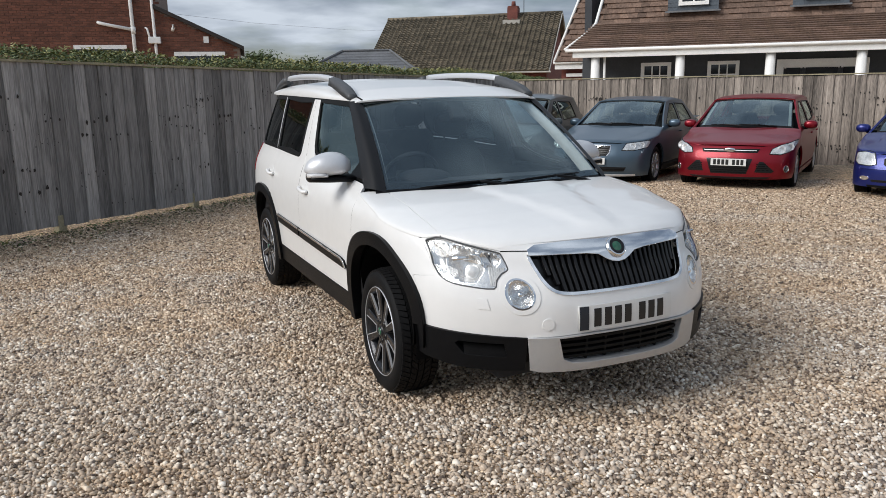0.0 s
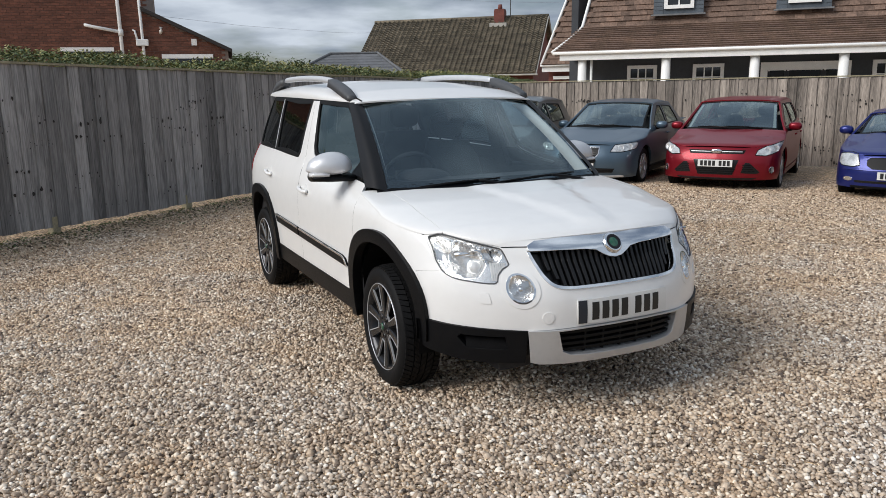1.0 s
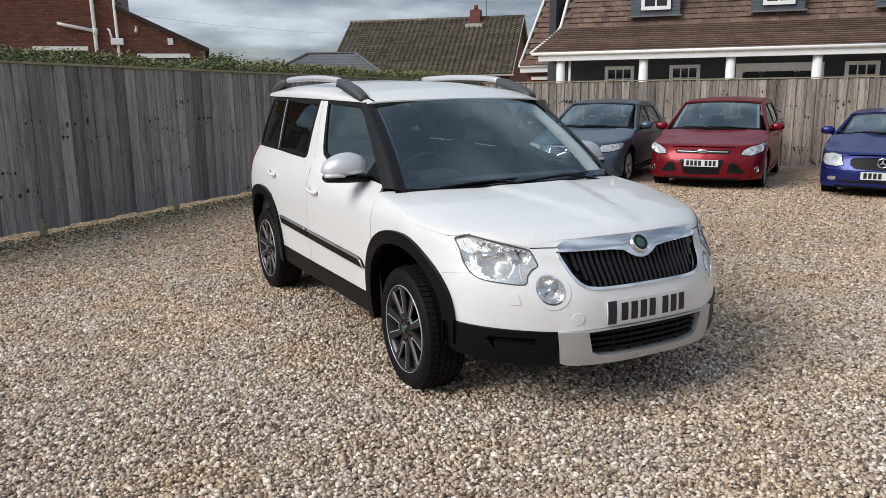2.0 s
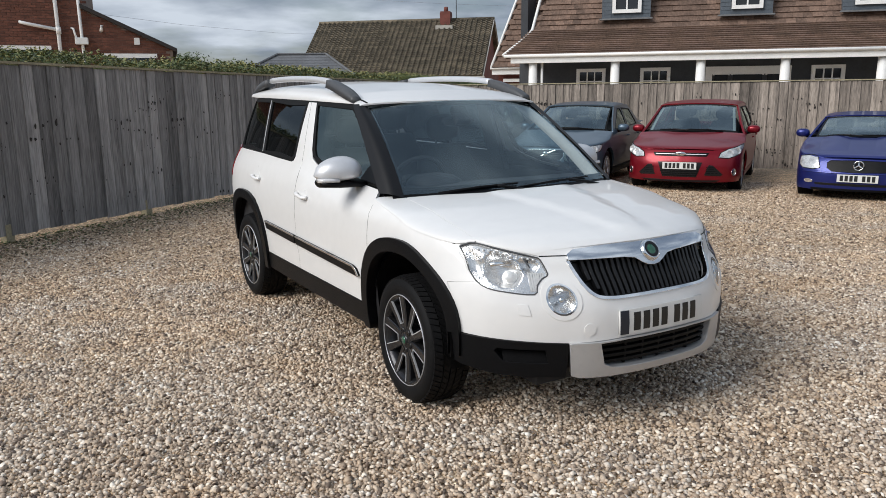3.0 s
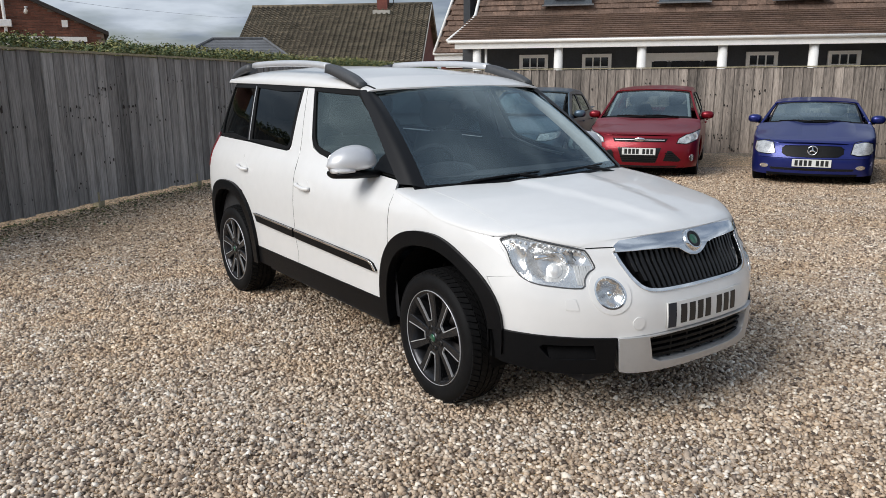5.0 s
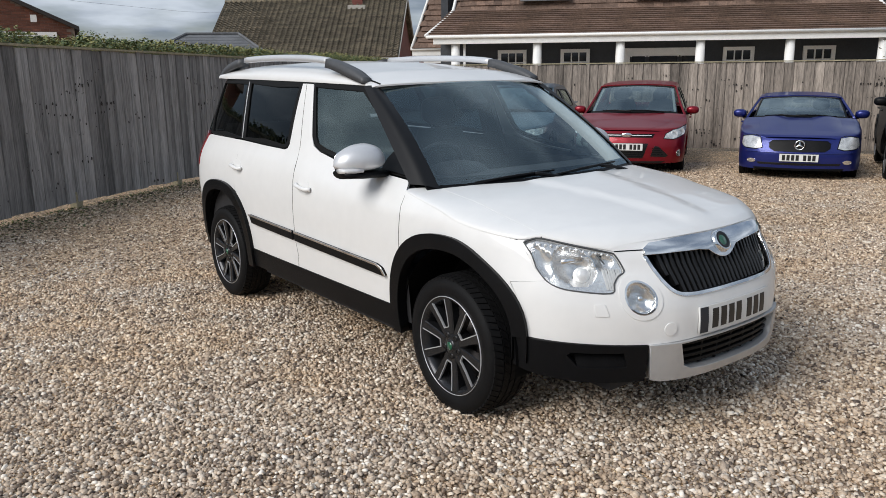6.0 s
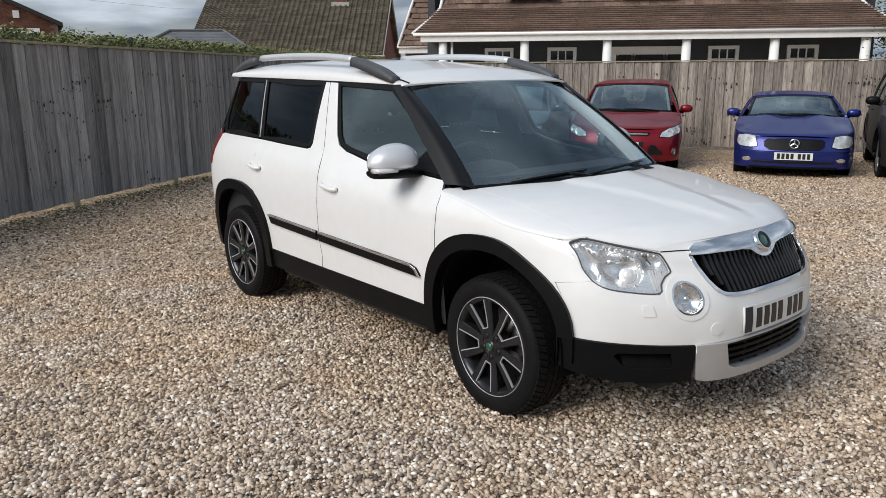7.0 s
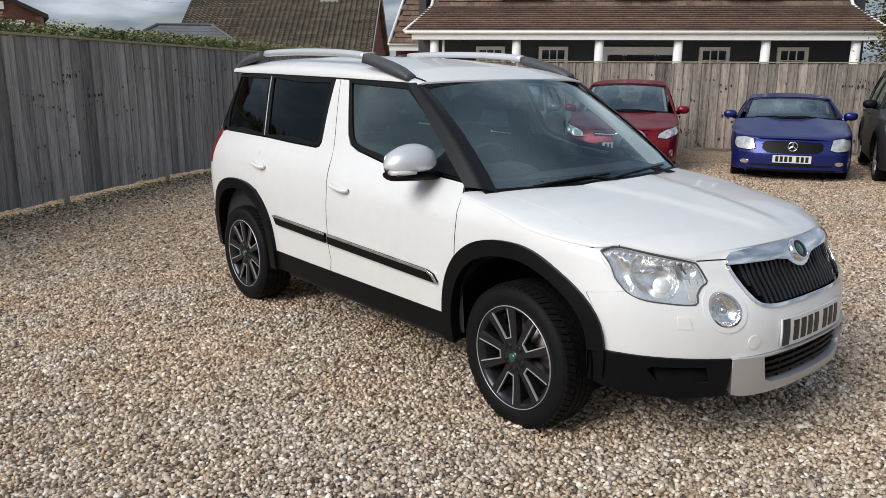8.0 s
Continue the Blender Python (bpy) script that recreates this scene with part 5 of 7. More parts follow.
def white_car():
    S = YETI
    car = empty("car", pose(-0.082, 5.298, 0, 0, 0, 25.0))
    tagged(car, "white compact SUV with black arch trims and silver roof rails", "car")
    U = S.u_at_y
    FA, RA = U(-1.289), U(1.289)                    # girth at the axles

    for s in (-1, 1):
        skin = lambda a, b, s=s: S.wall(s * a, b)
        proud = offset(skin, 0.024)
        arch_f = arc(FA + 0.006, 0.345, 0.455, 0.469, 2.5, 0, 180, 34)         # from the rear foot over to the front foot
        arch_r = arc(RA, 0.345, 0.462, 0.452, 2.5, 180, 0, 34)
        # front wing
        wing = [(U(-0.895), 0.58), (U(-0.915), 0.70), (U(-0.922), 0.85), (U(-0.905), 0.94), (U(-0.872), 0.985), (1.86, 0.965), (1.5, 0.910), (1.2, 0.875), (1.0, 0.848), (0.905, 0.838)]
        wing += [(0.913, 0.803), (0.894, 0.739), (0.872, 0.692), (1.035, 0.672)] + [p for p in reversed(arch_f) if p[1] > 0.585 and p[0] < FA or p[1] > 0.6 and p[0] >= FA]
        put("front_wing", panel(skin, wing, step=0.06), WHITE, car, "white front wing")
        # doors
        gap_b = [(0.185, 0.388), (0.170, 0.455), (0.186, 0.55), (0.180, 0.70), (0.176, 0.83), (0.186, 0.95), (0.192, 1.03), (0.222, 1.16), (0.288, 1.40), (0.305, 1.458)]
        fd = [(U(-0.856), 0.388)] + [(U(y - 0.004), z) for y, z in gap_b] + [(U(0.224), 1.456), (U(0.175), 1.34), (U(0.108), 1.165), (U(0.07), 1.112), (U(-0.008), 1.082), (U(-0.24), 1.040), (U(-0.60), 1.020), (U(-0.852), 1.006)]
        fd += [(U(-0.872), 0.985), (U(-0.900), 0.94), (U(-0.915), 0.85), (U(-0.908), 0.70), (U(-0.888), 0.58)]
        door = put("front_door", panel(skin, fd, step=0.06), WHITE, car, "white front door")
        rdo = put("rear_door", panel(skin, rear_door_outline(U, gap_b, arch_r), step=0.06), WHITE, car, "white rear door")
        put("rear_quarter", panel(skin, rear_quarter_outline(U, arch_r), step=0.06), WHITE, car, "white rear quarter panel")
        put("door_edge", panel(offset(skin, -0.003), [(U(0.94), 0.678), (U(1.02), 0.735), (U(1.10), 0.766), (U(1.10), 0.90), (U(0.94), 0.90)], step=0.04, depth=0), WHITE, car)
        # dark under-skin that closes the joints
        put("inner_side", panel(offset(skin, -0.035), [(U(-0.92), 0.30), (U(0.80), 0.30), (U(0.80), 0.80), (U(1.95), 0.84), (U(1.95), 1.10), (U(0.40), 1.085), (U(0.05), 1.10), (U(-0.02), 1.085), (U(-0.24), 1.045), (U(-0.60), 1.022), (U(-0.86), 1.005), (U(-0.92), 0.99)], step=0.12, depth=0), CABIN, car)
        # side glass
        fw = [(U(0.212), 1.458), (U(0.165), 1.34), (U(0.098), 1.165), (U(0.062), 1.120), (U(-0.012), 1.092), (U(-0.24), 1.049), (U(-0.60), 1.029), (U(-0.85), 1.014), (U(-0.278), 1.447)]
        rw = [(U(0.362), 1.458), (U(0.360), 1.30), (U(0.348), 1.112), (U(0.362), 1.090), (U(0.40), 1.081), (U(0.7), 1.087), (U(1.025), 1.096), (U(1.075), 1.28), (U(1.135), 1.470), (U(0.7), 1.466)]
        qw = [(U(1.045), 1.096), (U(1.4), 1.099), (U(1.72), 1.100), (U(1.80), 1.20), (U(1.885), 1.47), (U(1.155), 1.472), (U(1.095), 1.28)]
        for w, g_, nm, lab in ((fw, SIDE_GLASS, "front_window", "clear side window with black seal"), (rw, PRIVACY, "rear_window", "dark tinted side window"), (qw, PRIVACY, "quarter_window", "dark tinted quarter window")):
            cx, cz = sum(p[0] for p in w) / len(w), sum(p[1] for p in w) / len(w)
            shrink = lambda k: [(p[0] + (cx - p[0]) / max(0.05, math.dist(p, (cx, cz))) * k, p[1] + (cz - p[1]) / max(0.05, math.dist(p, (cx, cz))) * k) for p in w]
            host = {"front_window": door, "rear_window": rdo}.get(nm, car)
            seal = put(nm, panel(offset(skin, 0.001), w, [shrink(0.030)], step=0.07, depth=0.02), RUBBER_SEAL, car, lab)
            put("pane", panel(offset(skin, -0.008), shrink(0.027), step=0.08, depth=0), g_, seal)
        # reflection on the rear door frame, put in as a thin silver strip
        put("frame_glint", panel(offset(skin, 0.005), [(U(1.029), 1.10), (U(1.037), 1.10), (U(1.087), 1.28), (U(1.147), 1.466), (U(1.139), 1.466), (U(1.079), 1.28)], step=0.05, depth=0.004), SILVER_PAINT, car, "thin bright strip for the reflection on the rear door frame")
        # black roof-edge strip over the windows and the rear corner
        put("drip_strip", panel(offset(skin, -0.004), [(U(-0.30), 1.442), (U(0.3), 1.454), (U(1.2), 1.468), (U(1.89), 1.468), (U(1.89), 1.49), (U(1.2), 1.492), (U(0.3), 1.475), (U(-0.28), 1.462)], step=0.08, depth=0), RUBBER_SEAL, car)
        # side strip with a bright top edge
        for (y0, y1), tip in (((-0.79, 0.165), True), ((0.195, 0.80), False)):
            zt = lambda y: 0.582 + (y + 0.79) * 0.0255
            low = lambda y: zt(y) - 0.052
            front = [(U(y0 + 0.075), zt(y0)), (U(y0 + 0.03), zt(y0) - 0.012), (U(y0), low(y0) + 0.006), (U(y0 + 0.01), low(y0))] if tip else [(U(y0), zt(y0)), (U(y0), low(y0))]
            strip = put("side_strip", panel(offset(skin, 0.016), front + [(U(y1 - (0 if tip else 0.03)), low(y1)), (U(y1), zt(y1))], step=0.06, depth=0.02), BLACK_PLASTIC, car, "black rubbing strip with bright edge")
            edge = [(U(y0 + 0.075 if tip else y0), zt(y0) + 0.003), (U(y1), zt(y1) + 0.003), (U(y1), zt(y1) - 0.007), (U(y0 + 0.07 if tip else y0), zt(y0) - 0.007)]
            if tip:
                edge += [(U(y0 + 0.035), zt(y0) - 0.020), (U(y0 + 0.012), low(y0) + 0.004), (U(y0 - 0.004), low(y0) + 0.004), (U(y0 + 0.03), zt(y0) - 0.010)]
            put("bright_edge", panel(offset(skin, 0.019), edge, step=0.05, depth=0.006), CHROME, strip, "thin chrome edge")
        # joints
        gap_f = [(-0.892, 0.585), (-0.9115, 0.70), (-0.9185, 0.85), (-0.9025, 0.94), (-0.872, 0.990)]
        for line in ([(U(y), z) for y, z in gap_b], [(U(y), z) for y, z in gap_f], [(1.03, 0.670), (0.872, 0.689)], [(U(1.026), 0.80), (U(1.032), 0.95), (U(1.020), 1.08)]):
            ln = resample(line, 0.04, False)
            put("shut_line", loft([[tuple(offset(skin, -0.0015)(a + d, b + e)) for d, e in ((-0.004, -0.0012 * (line[0][1] > 0.66 and line[0][1] < 0.68)), (0.004, 0.0012 * (line[0][1] > 0.66 and line[0][1] < 0.68)))] for a, b in ln], False, False), RUBBER_SEAL, car)
        # sill and arch trims
        put("sill", panel(offset(skin, 0.006), [(U(-0.85), 0.272), (U(0.85), 0.272), (U(0.83), 0.384), (U(-0.86), 0.384)], step=0.08, depth=0.06), BLACK_PLASTIC, car, "black plastic sill cover")
        inner_f = arc(FA + 0.006, 0.345, 0.392, 0.405, 2.4, 0, 180, 34)
        inner_r = arc(RA, 0.345, 0.392, 0.388, 2.4, 180, 0, 34)
        put("arch_trim", panel(proud, [(U(-0.84), 0.265)] + [p for p in arch_f] + [(1.0, 0.452), (1.045, 0.45)] + list(reversed(inner_f)) + [(U(-0.905), 0.265)], step=0.05, depth=0.05), BLACK_PLASTIC, car, "black plastic wheel arch trim")
        put("arch_trim", panel(proud, [(U(0.825), 0.265)] + arch_r + [(U(1.752), 0.345), (U(1.685), 0.345)] + list(reversed(inner_r)) + [(U(0.895), 0.265)], step=0.05, depth=0.05), BLACK_PLASTIC, car, "black plastic wheel arch trim")
        # liners
        for yc in (-1.289, 1.289):
            g = Geo()
            k = 20
            for i in range(k + 1):
                a = math.pi * (-0.06 + 1.12 * i / k)
                for x in (0.845, 0.56):
                    g.v.append((s * x, yc + 0.405 * math.cos(a), 0.345 + 0.405 * math.sin(a)))
            g.v += [(s * 0.56, yc + 0.40, 0.30), (s * 0.56, yc - 0.40, 0.30)]
            g.f = [(2 * i, 2 * i + 1, 2 * i + 3, 2 * i + 2) for i in range(k)] + [tuple(2 * i + 1 for i in range(k + 1))]
            put("arch_liner", g, LINER, car)
        # wheels, the front ones turned a little
        for yc, turn in ((-1.289, -1.5), (1.289, 0.0)):
            m = pose(s * 0.775, yc, 0.282 if yc > 0 else 0.303, 0, 0, (0 if s > 0 else 180) + turn) @ pose(0.105, 0, 0)
            wheel(car, m, 0.326, 0.215, 0.230, "twin")
        # door handles
        for y0, z0 in ((0.04, 0.888), (0.995, 0.920)):
            recess = put("handle_recess", panel(offset(skin, 0.0015), circle(U(y0), z0 + 0.008, 0.055, 20, 0.034), step=0.03, depth=0.004), WHITE, car)
            p0, p1 = skin(U(y0 - 0.085), z0 - 0.008), skin(U(y0 + 0.085), z0 + 0.004)
            o = Vector((s * 0.026, 0, 0))
            pts = [p0 + o * 0.2, p0 + o + Vector((0, 0.03, 0)), (p0 + p1) / 2 + o * 1.15, p1 + o - Vector((0, 0.03, 0)), p1 + o * 0.2]
            put("door_handle", Geo().tube(catmull([tuple(p) for p in pts], 4), 0.012, 10), WHITE, recess, smooth=True)
        # mirror
        mx, my, mz = (-0.918, -0.618, 1.082) if s < 0 else (0.865, -0.575, 1.075)
        mirror = put("door_mirror", mirror_shell(mx, my, mz, s), SILVER, car, "silver capped door mirror on black foot", smooth=True)
        put("mirror_base", loft([[(mx + s * a, my + dy + 0.068 * math.sin(q), mz + dz + 0.022 * math.cos(q)) for q in np.linspace(0, 6.283, 12, endpoint=False)] for a, dy, dz in ((0.11, -0.005, -0.048), (0.0, -0.012, -0.056), (-0.08, -0.005, -0.058), (-0.15, 0.0, -0.062))]), BLACK_PLASTIC, mirror, "black mirror foot", smooth=True)
        put("indicator", loft([[(mx + s * a, my - 0.055 + dy + 0.022 * math.sin(q), mz - 0.030 + 0.012 * math.cos(q)) for q in np.linspace(0, 6.283, 10, endpoint=False)] for a, dy in ((0.125, 0.035), (0.105, 0.005), (0.06, -0.008), (0.02, -0.010))]), LENS_WHITE, mirror, "clear indicator lens", smooth=True)
        put("mirror_glass", ellipsoid_patch(mx, my + 0.062, mz, 0.105, 0.006, 0.068, 20, 8, 2.6), CHROME, mirror, smooth=True)
        put("mirror_sail", panel(offset(skin, 0.010), [(U(-0.84), 1.02), (U(-0.60), 1.035), (U(-0.60), 1.09), (U(-0.66), 1.155)], step=0.06, depth=0.02), BLACK_PLASTIC, mirror)
        # headlamp: bowl, lamps, clear cover
        hl = [(.893, .832), (.856, .8445), (.801, .8515), (.687, .828), (.570, .8035), (.550, .790), (.533, .732), (.566, .712), (.596, .685), (.621, .649), (.746, .655), (.819, .665), (.865, .688), (.888, .739), (.907, .803)]
        hl = catmull(hl[-2:] + hl + hl[:2], 3)[6:-6][:-3]
        put("lamp_surround", panel(offset(skin, -0.0035), shrunk(hl, -0.016), [shrunk(hl, 0.0012)], step=0.03, depth=0.02), WHITE, car)
        lamp = put("headlamp", panel(offset(skin, 0.002), hl, [shrunk(hl, 0.0026)], step=0.04, depth=0.012), GREY_PLASTIC, car, "clear glass headlamp with dark edge")
        def bowl(a, b, f=offset(skin, -0.014), n=numeric_normal(skin, 0.728, 0.745, car_axis)):
            main = max(0.0, 1 - ((a - 0.735) / 0.088) ** 2 - ((b - 0.750) / 0.075) ** 2) ** 0.6 * 0.046
            side = max(0.0, 1 - ((a - 0.848) / 0.040) ** 2 - ((b - 0.765) / 0.062) ** 2) ** 0.6 * 0.022
            inner = max(0.0, 1 - ((a - 0.612) / 0.048) ** 2 - ((b - 0.770) / 0.034) ** 2) ** 0.6 * 0.018
            return f(a, b) - n * max(main, side, inner)
        put("bowl", panel(bowl, shrunk(hl, 0.002), step=0.012, depth=0.01), LAMP_BOWL, lamp)
        put("cover", panel(offset(skin, 0.002), shrunk(hl, 0.008), step=0.04, depth=0), LENS, lamp)
        for k in range(13):                              # beads along the upper edge
            t = k / 12
            put("bead", ellipsoid_patch(0, 0, 0, 0.0065, 0.005, 0.006, 8, 6), LAMP_TRIM, lamp, "", Matrix.Translation(offset(skin, -0.008)(0.850 - 0.270 * t, table([(0, 0.832), (0.25, 0.828), (0.6, 0.812), (1, 0.792)], t))), smooth=True)
        n = (numeric_normal(skin, 0.70, 0.725, car_axis) * 0.4 + Vector((0, -1, 0)) * 0.6).normalized()
        q = n.to_track_quat("X", "Z").to_matrix().to_4x4()
        put("bulb_shield", lathe([(0.012, 0.0), (0.010, 0.022), (0.002, 0.030), (-0.03, 0.032)], 20), LAMP_TRIM, lamp, "", Matrix.Translation(offset(skin, -0.032)(0.700, 0.722)) @ q, smooth=True)
        c = offset(skin, -0.018)(0.735, 0.765)
        put("bulb", Geo().tube([tuple(c + Vector((-s * 0.050, -0.002, 0.006))), tuple(c + Vector((s * 0.045, 0.016, 0.006)))], [0.013, 0.011], 12), REFLECTOR, lamp, smooth=True)
        put("bulb_arch", Geo().tube([tuple(offset(skin, -0.012)(a_, b_)) for a_, b_ in catmull([(0.690, 0.790), (0.662, 0.788), (0.648, 0.770), (0.646, 0.745)], 5)], 0.005, 8), CHROME, lamp, smooth=True)
        put("divider", panel(offset(skin, -0.008), [(.627, .802), (.624, .802), (.602, .760), (.605, .758)], step=0.02, depth=0.01), GREY_PLASTIC, lamp)
        for k in range(7):
            q = k * 0.0105
            put("flute", panel(offset(skin, -0.010), [(.632 - q, .664 + max(0, k - 2) * .006), (.6245 - q, .664 + max(0, k - 2) * .006), (.613 - q, .738), (.6205 - q, .740)], step=0.02, depth=0.010), LENS_WHITE, lamp)
        put("shut_line", panel(offset(skin, 0.0012), [(0.428, 0.8035), (0.49, 0.8030), (0.550, 0.8015), (0.550, 0.8055), (0.49, 0.8070), (0.428, 0.8075)], step=0.02, depth=0), RUBBER_SEAL, car)
        # fog lamp
        fc = (0.508, 0.628)
        fog = put("fog_lamp", panel(offset(skin, 0.003), circle(*fc, 0.088), [circle(*fc, 0.066)], step=0.025, depth=0.03), WHITE, car, "round fog lamp in white bezel")
        put("ring", panel(offset(skin, 0.004), circle(*fc, 0.0665), [circle(*fc, 0.060)], step=0.02, depth=0.03), CHROME, fog)
        put("bowl", panel(lambda a, b, f=offset(skin, -0.012), c=fc: f(a, b) - numeric_normal(skin, *c, car_axis) * 0.035 * max(0, 1 - (math.dist((a, b), c) / 0.06) ** 2), circle(*fc, 0.062), step=0.015, depth=0), REFLECTOR, fog)
        put("bulb_shield", ellipsoid_patch(0, 0, 0, 0.016, 0.016, 0.016, 12, 8), CHROME, fog, "", Matrix.Translation(offset(skin, -0.02)(*fc)), smooth=True)
        put("lens", panel(lambda a, b, f=offset(skin, 0.003), c=fc: f(a, b) + numeric_normal(skin, *c, car_axis) * 0.010 * max(0, 1 - (math.dist((a, b), c) / 0.062) ** 2), circle(*fc, 0.061), step=0.02, depth=0), LENS, fog)
        # washer flap, towing cap
        put("washer_flap", panel(offset(skin, 0.003), [(.704, .560), (.650, .560), (.660, .606), (.702, .606)], step=0.02, depth=0.006), WHITE, car)
        # lower bumper corner with slot
        low = [(0.492, 0.284), (0.65, 0.280), (0.80, 0.286), (0.975, 0.308), (1.035, 0.325), (1.045, 0.445), (0.99, 0.451), (0.785, 0.444), (0.488, 0.434)]
        slot = [(0.588, 0.408), (0.80, 0.408), (0.815, 0.395), (0.775, 0.352), (0.745, 0.345), (0.572, 0.345)]
        corner = put("bumper_corner", panel(offset(skin, 0.010), low, [slot], step=0.05, depth=0.05), BLACK_PLASTIC, car, "black lower bumper corner with slot")
        put("slot_floor", panel(offset(skin, -0.030), slot, step=0.05, depth=0), LINER, corner)
        put("slot_blade", panel(lambda a, b, f=skin: offset(f, -0.022 + 0.028 * max(0.0, min(1.0, (0.392 - b) / 0.040)))(a, b), [(0.580, 0.392), (0.785, 0.392), (0.770, 0.352), (0.742, 0.343), (0.566, 0.343)], step=0.02, depth=0.02), LINER, corner)
        # A pillar
        rows = []
        for t in np.linspace(-0.035, 1, 13):
            i_, o_ = S.screen(s * 1.0, t), Vector((s * (0.782 - 0.128 * t), -0.853 + 0.578 * t, 1.006 + 0.443 * t))
            mid = (i_ + o_) / 2 + Vector((s * 0.012, -0.018, 0.010))
            rows.append(catmull([tuple(i_ + Vector((0, -0.004, 0.004))), tuple(mid), tuple(o_ + Vector((s * 0.004, 0, 0)))], 5))
        put("a_pillar", loft(rows, False, False), PILLAR_BLACK, car, "dark grey windscreen pillar", smooth=True)
        # tail lamp
        put("tail_lamp", panel(offset(skin, 0.006), [(U(1.80), 0.86), (U(1.99), 0.84), (U(1.99) + 0.12, 0.86), (U(1.99) + 0.10, 1.09), (U(1.93), 1.11), (U(1.76), 1.085)], step=0.05, depth=0.02), RED_LENS, car, "red tail lamp")
        # roof rail
        x = lambda y: s * (0.628 - 0.03 * (y + 0.27) / 2.07)
        prof = catmull([(-0.268, 1.488), (-0.16, 1.527), (0.0, 1.568), (0.14, 1.594), (0.45, 1.616), (0.9, 1.626), (1.35, 1.620), (1.55, 1.598), (1.70, 1.560), (1.80, 1.515)], 5)
        def rail_rows(y0, y1, fat):
            return [[(x(y) + 0.024 * a, y, z + b * fat) for a, b in ((-1, -0.024), (-0.8, 0.004), (0, 0.012), (0.8, 0.004), (1, -0.024), (0, -0.030))] for y, z in prof if y0 - 1e-6 <= y <= y1 + 1e-6]
        rail = put("roof_rail", loft(rail_rows(0.12, 1.40, 1.0)), SILVER, car, "silver roof rail with dark feet", smooth=True)
        for y0, y1 in ((-0.268, 0.145), (1.38, 1.80)):
            tip = lambda y: smoothstep(min(y + 0.30, 1.84 - y) / 0.16)                  # ends in a blunt flat blade
            rr = [[(x(y) + 0.030 * a * (0.85 + 0.15 * tip(y)), y, z + b * (0.55 + 0.45 * tip(y)) - 0.004 * (1 - tip(y))) for a, b in ((-1.3, -0.045), (-1.0, 0.004), (0, 0.008), (1.0, 0.004), (1.3, -0.045))] for y, z in prof if y0 - 1e-6 <= y <= y1 + 1e-6]
            put("rail_foot", loft(rr), GREY_PLASTIC, rail, "dark grey rail foot", smooth=True)
        # roof ditch beside the skin
        put("roof_joint", Geo().tube([tuple(S.roof(s * 0.76, y) + Vector((0, 0, 0.001))) for y in np.linspace(-0.33, -0.24, 6)], 0.005, 6), RUBBER_SEAL, car, smooth=True)
        # seats
        seat(car, s * 0.36, 0.02, 0.46)
        seat(car, s * 0.38, 0.88, 0.50)
        put("door_card", Geo().box(s * 0.79 - 0.02, -0.85, 0.35, s * 0.79 + 0.02, 1.75, 0.98), CABIN, car, bevel=0.015)
        put("b_pillar", Geo().add([(s * q, y, z) for q, y, z in ((0.77, 0.12, 0.95), (0.77, 0.30, 0.95), (0.66, 0.36, 1.46), (0.66, 0.22, 1.46), (0.73, 0.12, 0.95), (0.73, 0.30, 0.95), (0.62, 0.36, 1.46), (0.62, 0.22, 1.46))], [(0, 1, 2, 3), (7, 6, 5, 4), (0, 4, 5, 1), (2, 6, 7, 3), (1, 5, 6, 2), (3, 7, 4, 0)]), CABIN, car)

    # ---- middle parts
    mir = lambda half: half + [(-a, b) for a, b in reversed(half) if abs(a) > 1e-6]
    skin = S.wall
    # upper bumper
    half = [(0, 0.448), (0.20, 0.448), (0.352, 0.442), (0.485, 0.437), (0.785, 0.447), (0.992, 0.455), (1.005, 0.55), (1.03, 0.6705), (0.872, 0.6902), (0.822, 0.659), (0.747, 0.650), (0.617, 0.643), (0.592, 0.683), (0.562, 0.708), (0.528, 0.730), (0.545, 0.792), (0.552, 0.802), (0.43, 0.803), (0.20, 0.800), (0, 0.800)]
    low_edge = [(0, 0.632), (0.20, 0.632)] + catmull([(0.20, 0.632), (0.26, 0.632), (0.316, 0.637), (0.345, 0.645), (0.367, 0.660), (0.383, 0.680), (0.396, 0.704), (0.425, 0.783)], 4)[1:]
    grille = mir(low_edge + [(0.20, 0.785), (0, 0.785)])
    bump = put("front_bumper", panel(skin, mir(half), [shrunk(grille, -0.008)] + [circle(sg * 0.508, 0.628, 0.074) for sg in (-1, 1)], step=0.05, depth=0.03), WHITE, car, "white front bumper")
    put("towing_cap", panel(offset(skin, 0.003), circle(-0.395, 0.497, 0.027, 20), step=0.02, depth=0.005), WHITE, bump)
    box = lambda x0, x1, z0, z1: [(x0, z0), (x1, z0), (x1, z1), (x0, z1)]
    plt = put("number_plate", panel(offset(skin, 0.012), box(-0.2575, 0.2575, 0.460, 0.570), step=0.05, depth=0.010), PLATE_WHITE, car, "white number plate")
    put("plate_band", panel(offset(skin, 0.014), box(-0.255, -0.212, 0.463, 0.567), step=0.05, depth=0.003), BLUE_BAND, plt, "dark band")
    for x in (-0.192, -0.138, -0.084, -0.030, 0.050, 0.104, 0.158):
        put("character_bar", panel(offset(skin, 0.014), box(x + 0.006, x + 0.042, 0.475, 0.555), step=0.05, depth=0.003), PLATE_BAR, plt)
    # grille
    grl = put("grille", panel(offset(skin, -0.045), grille, step=0.05, depth=0), GLOSS_BLACK, car, "black slatted grille with chrome surround")
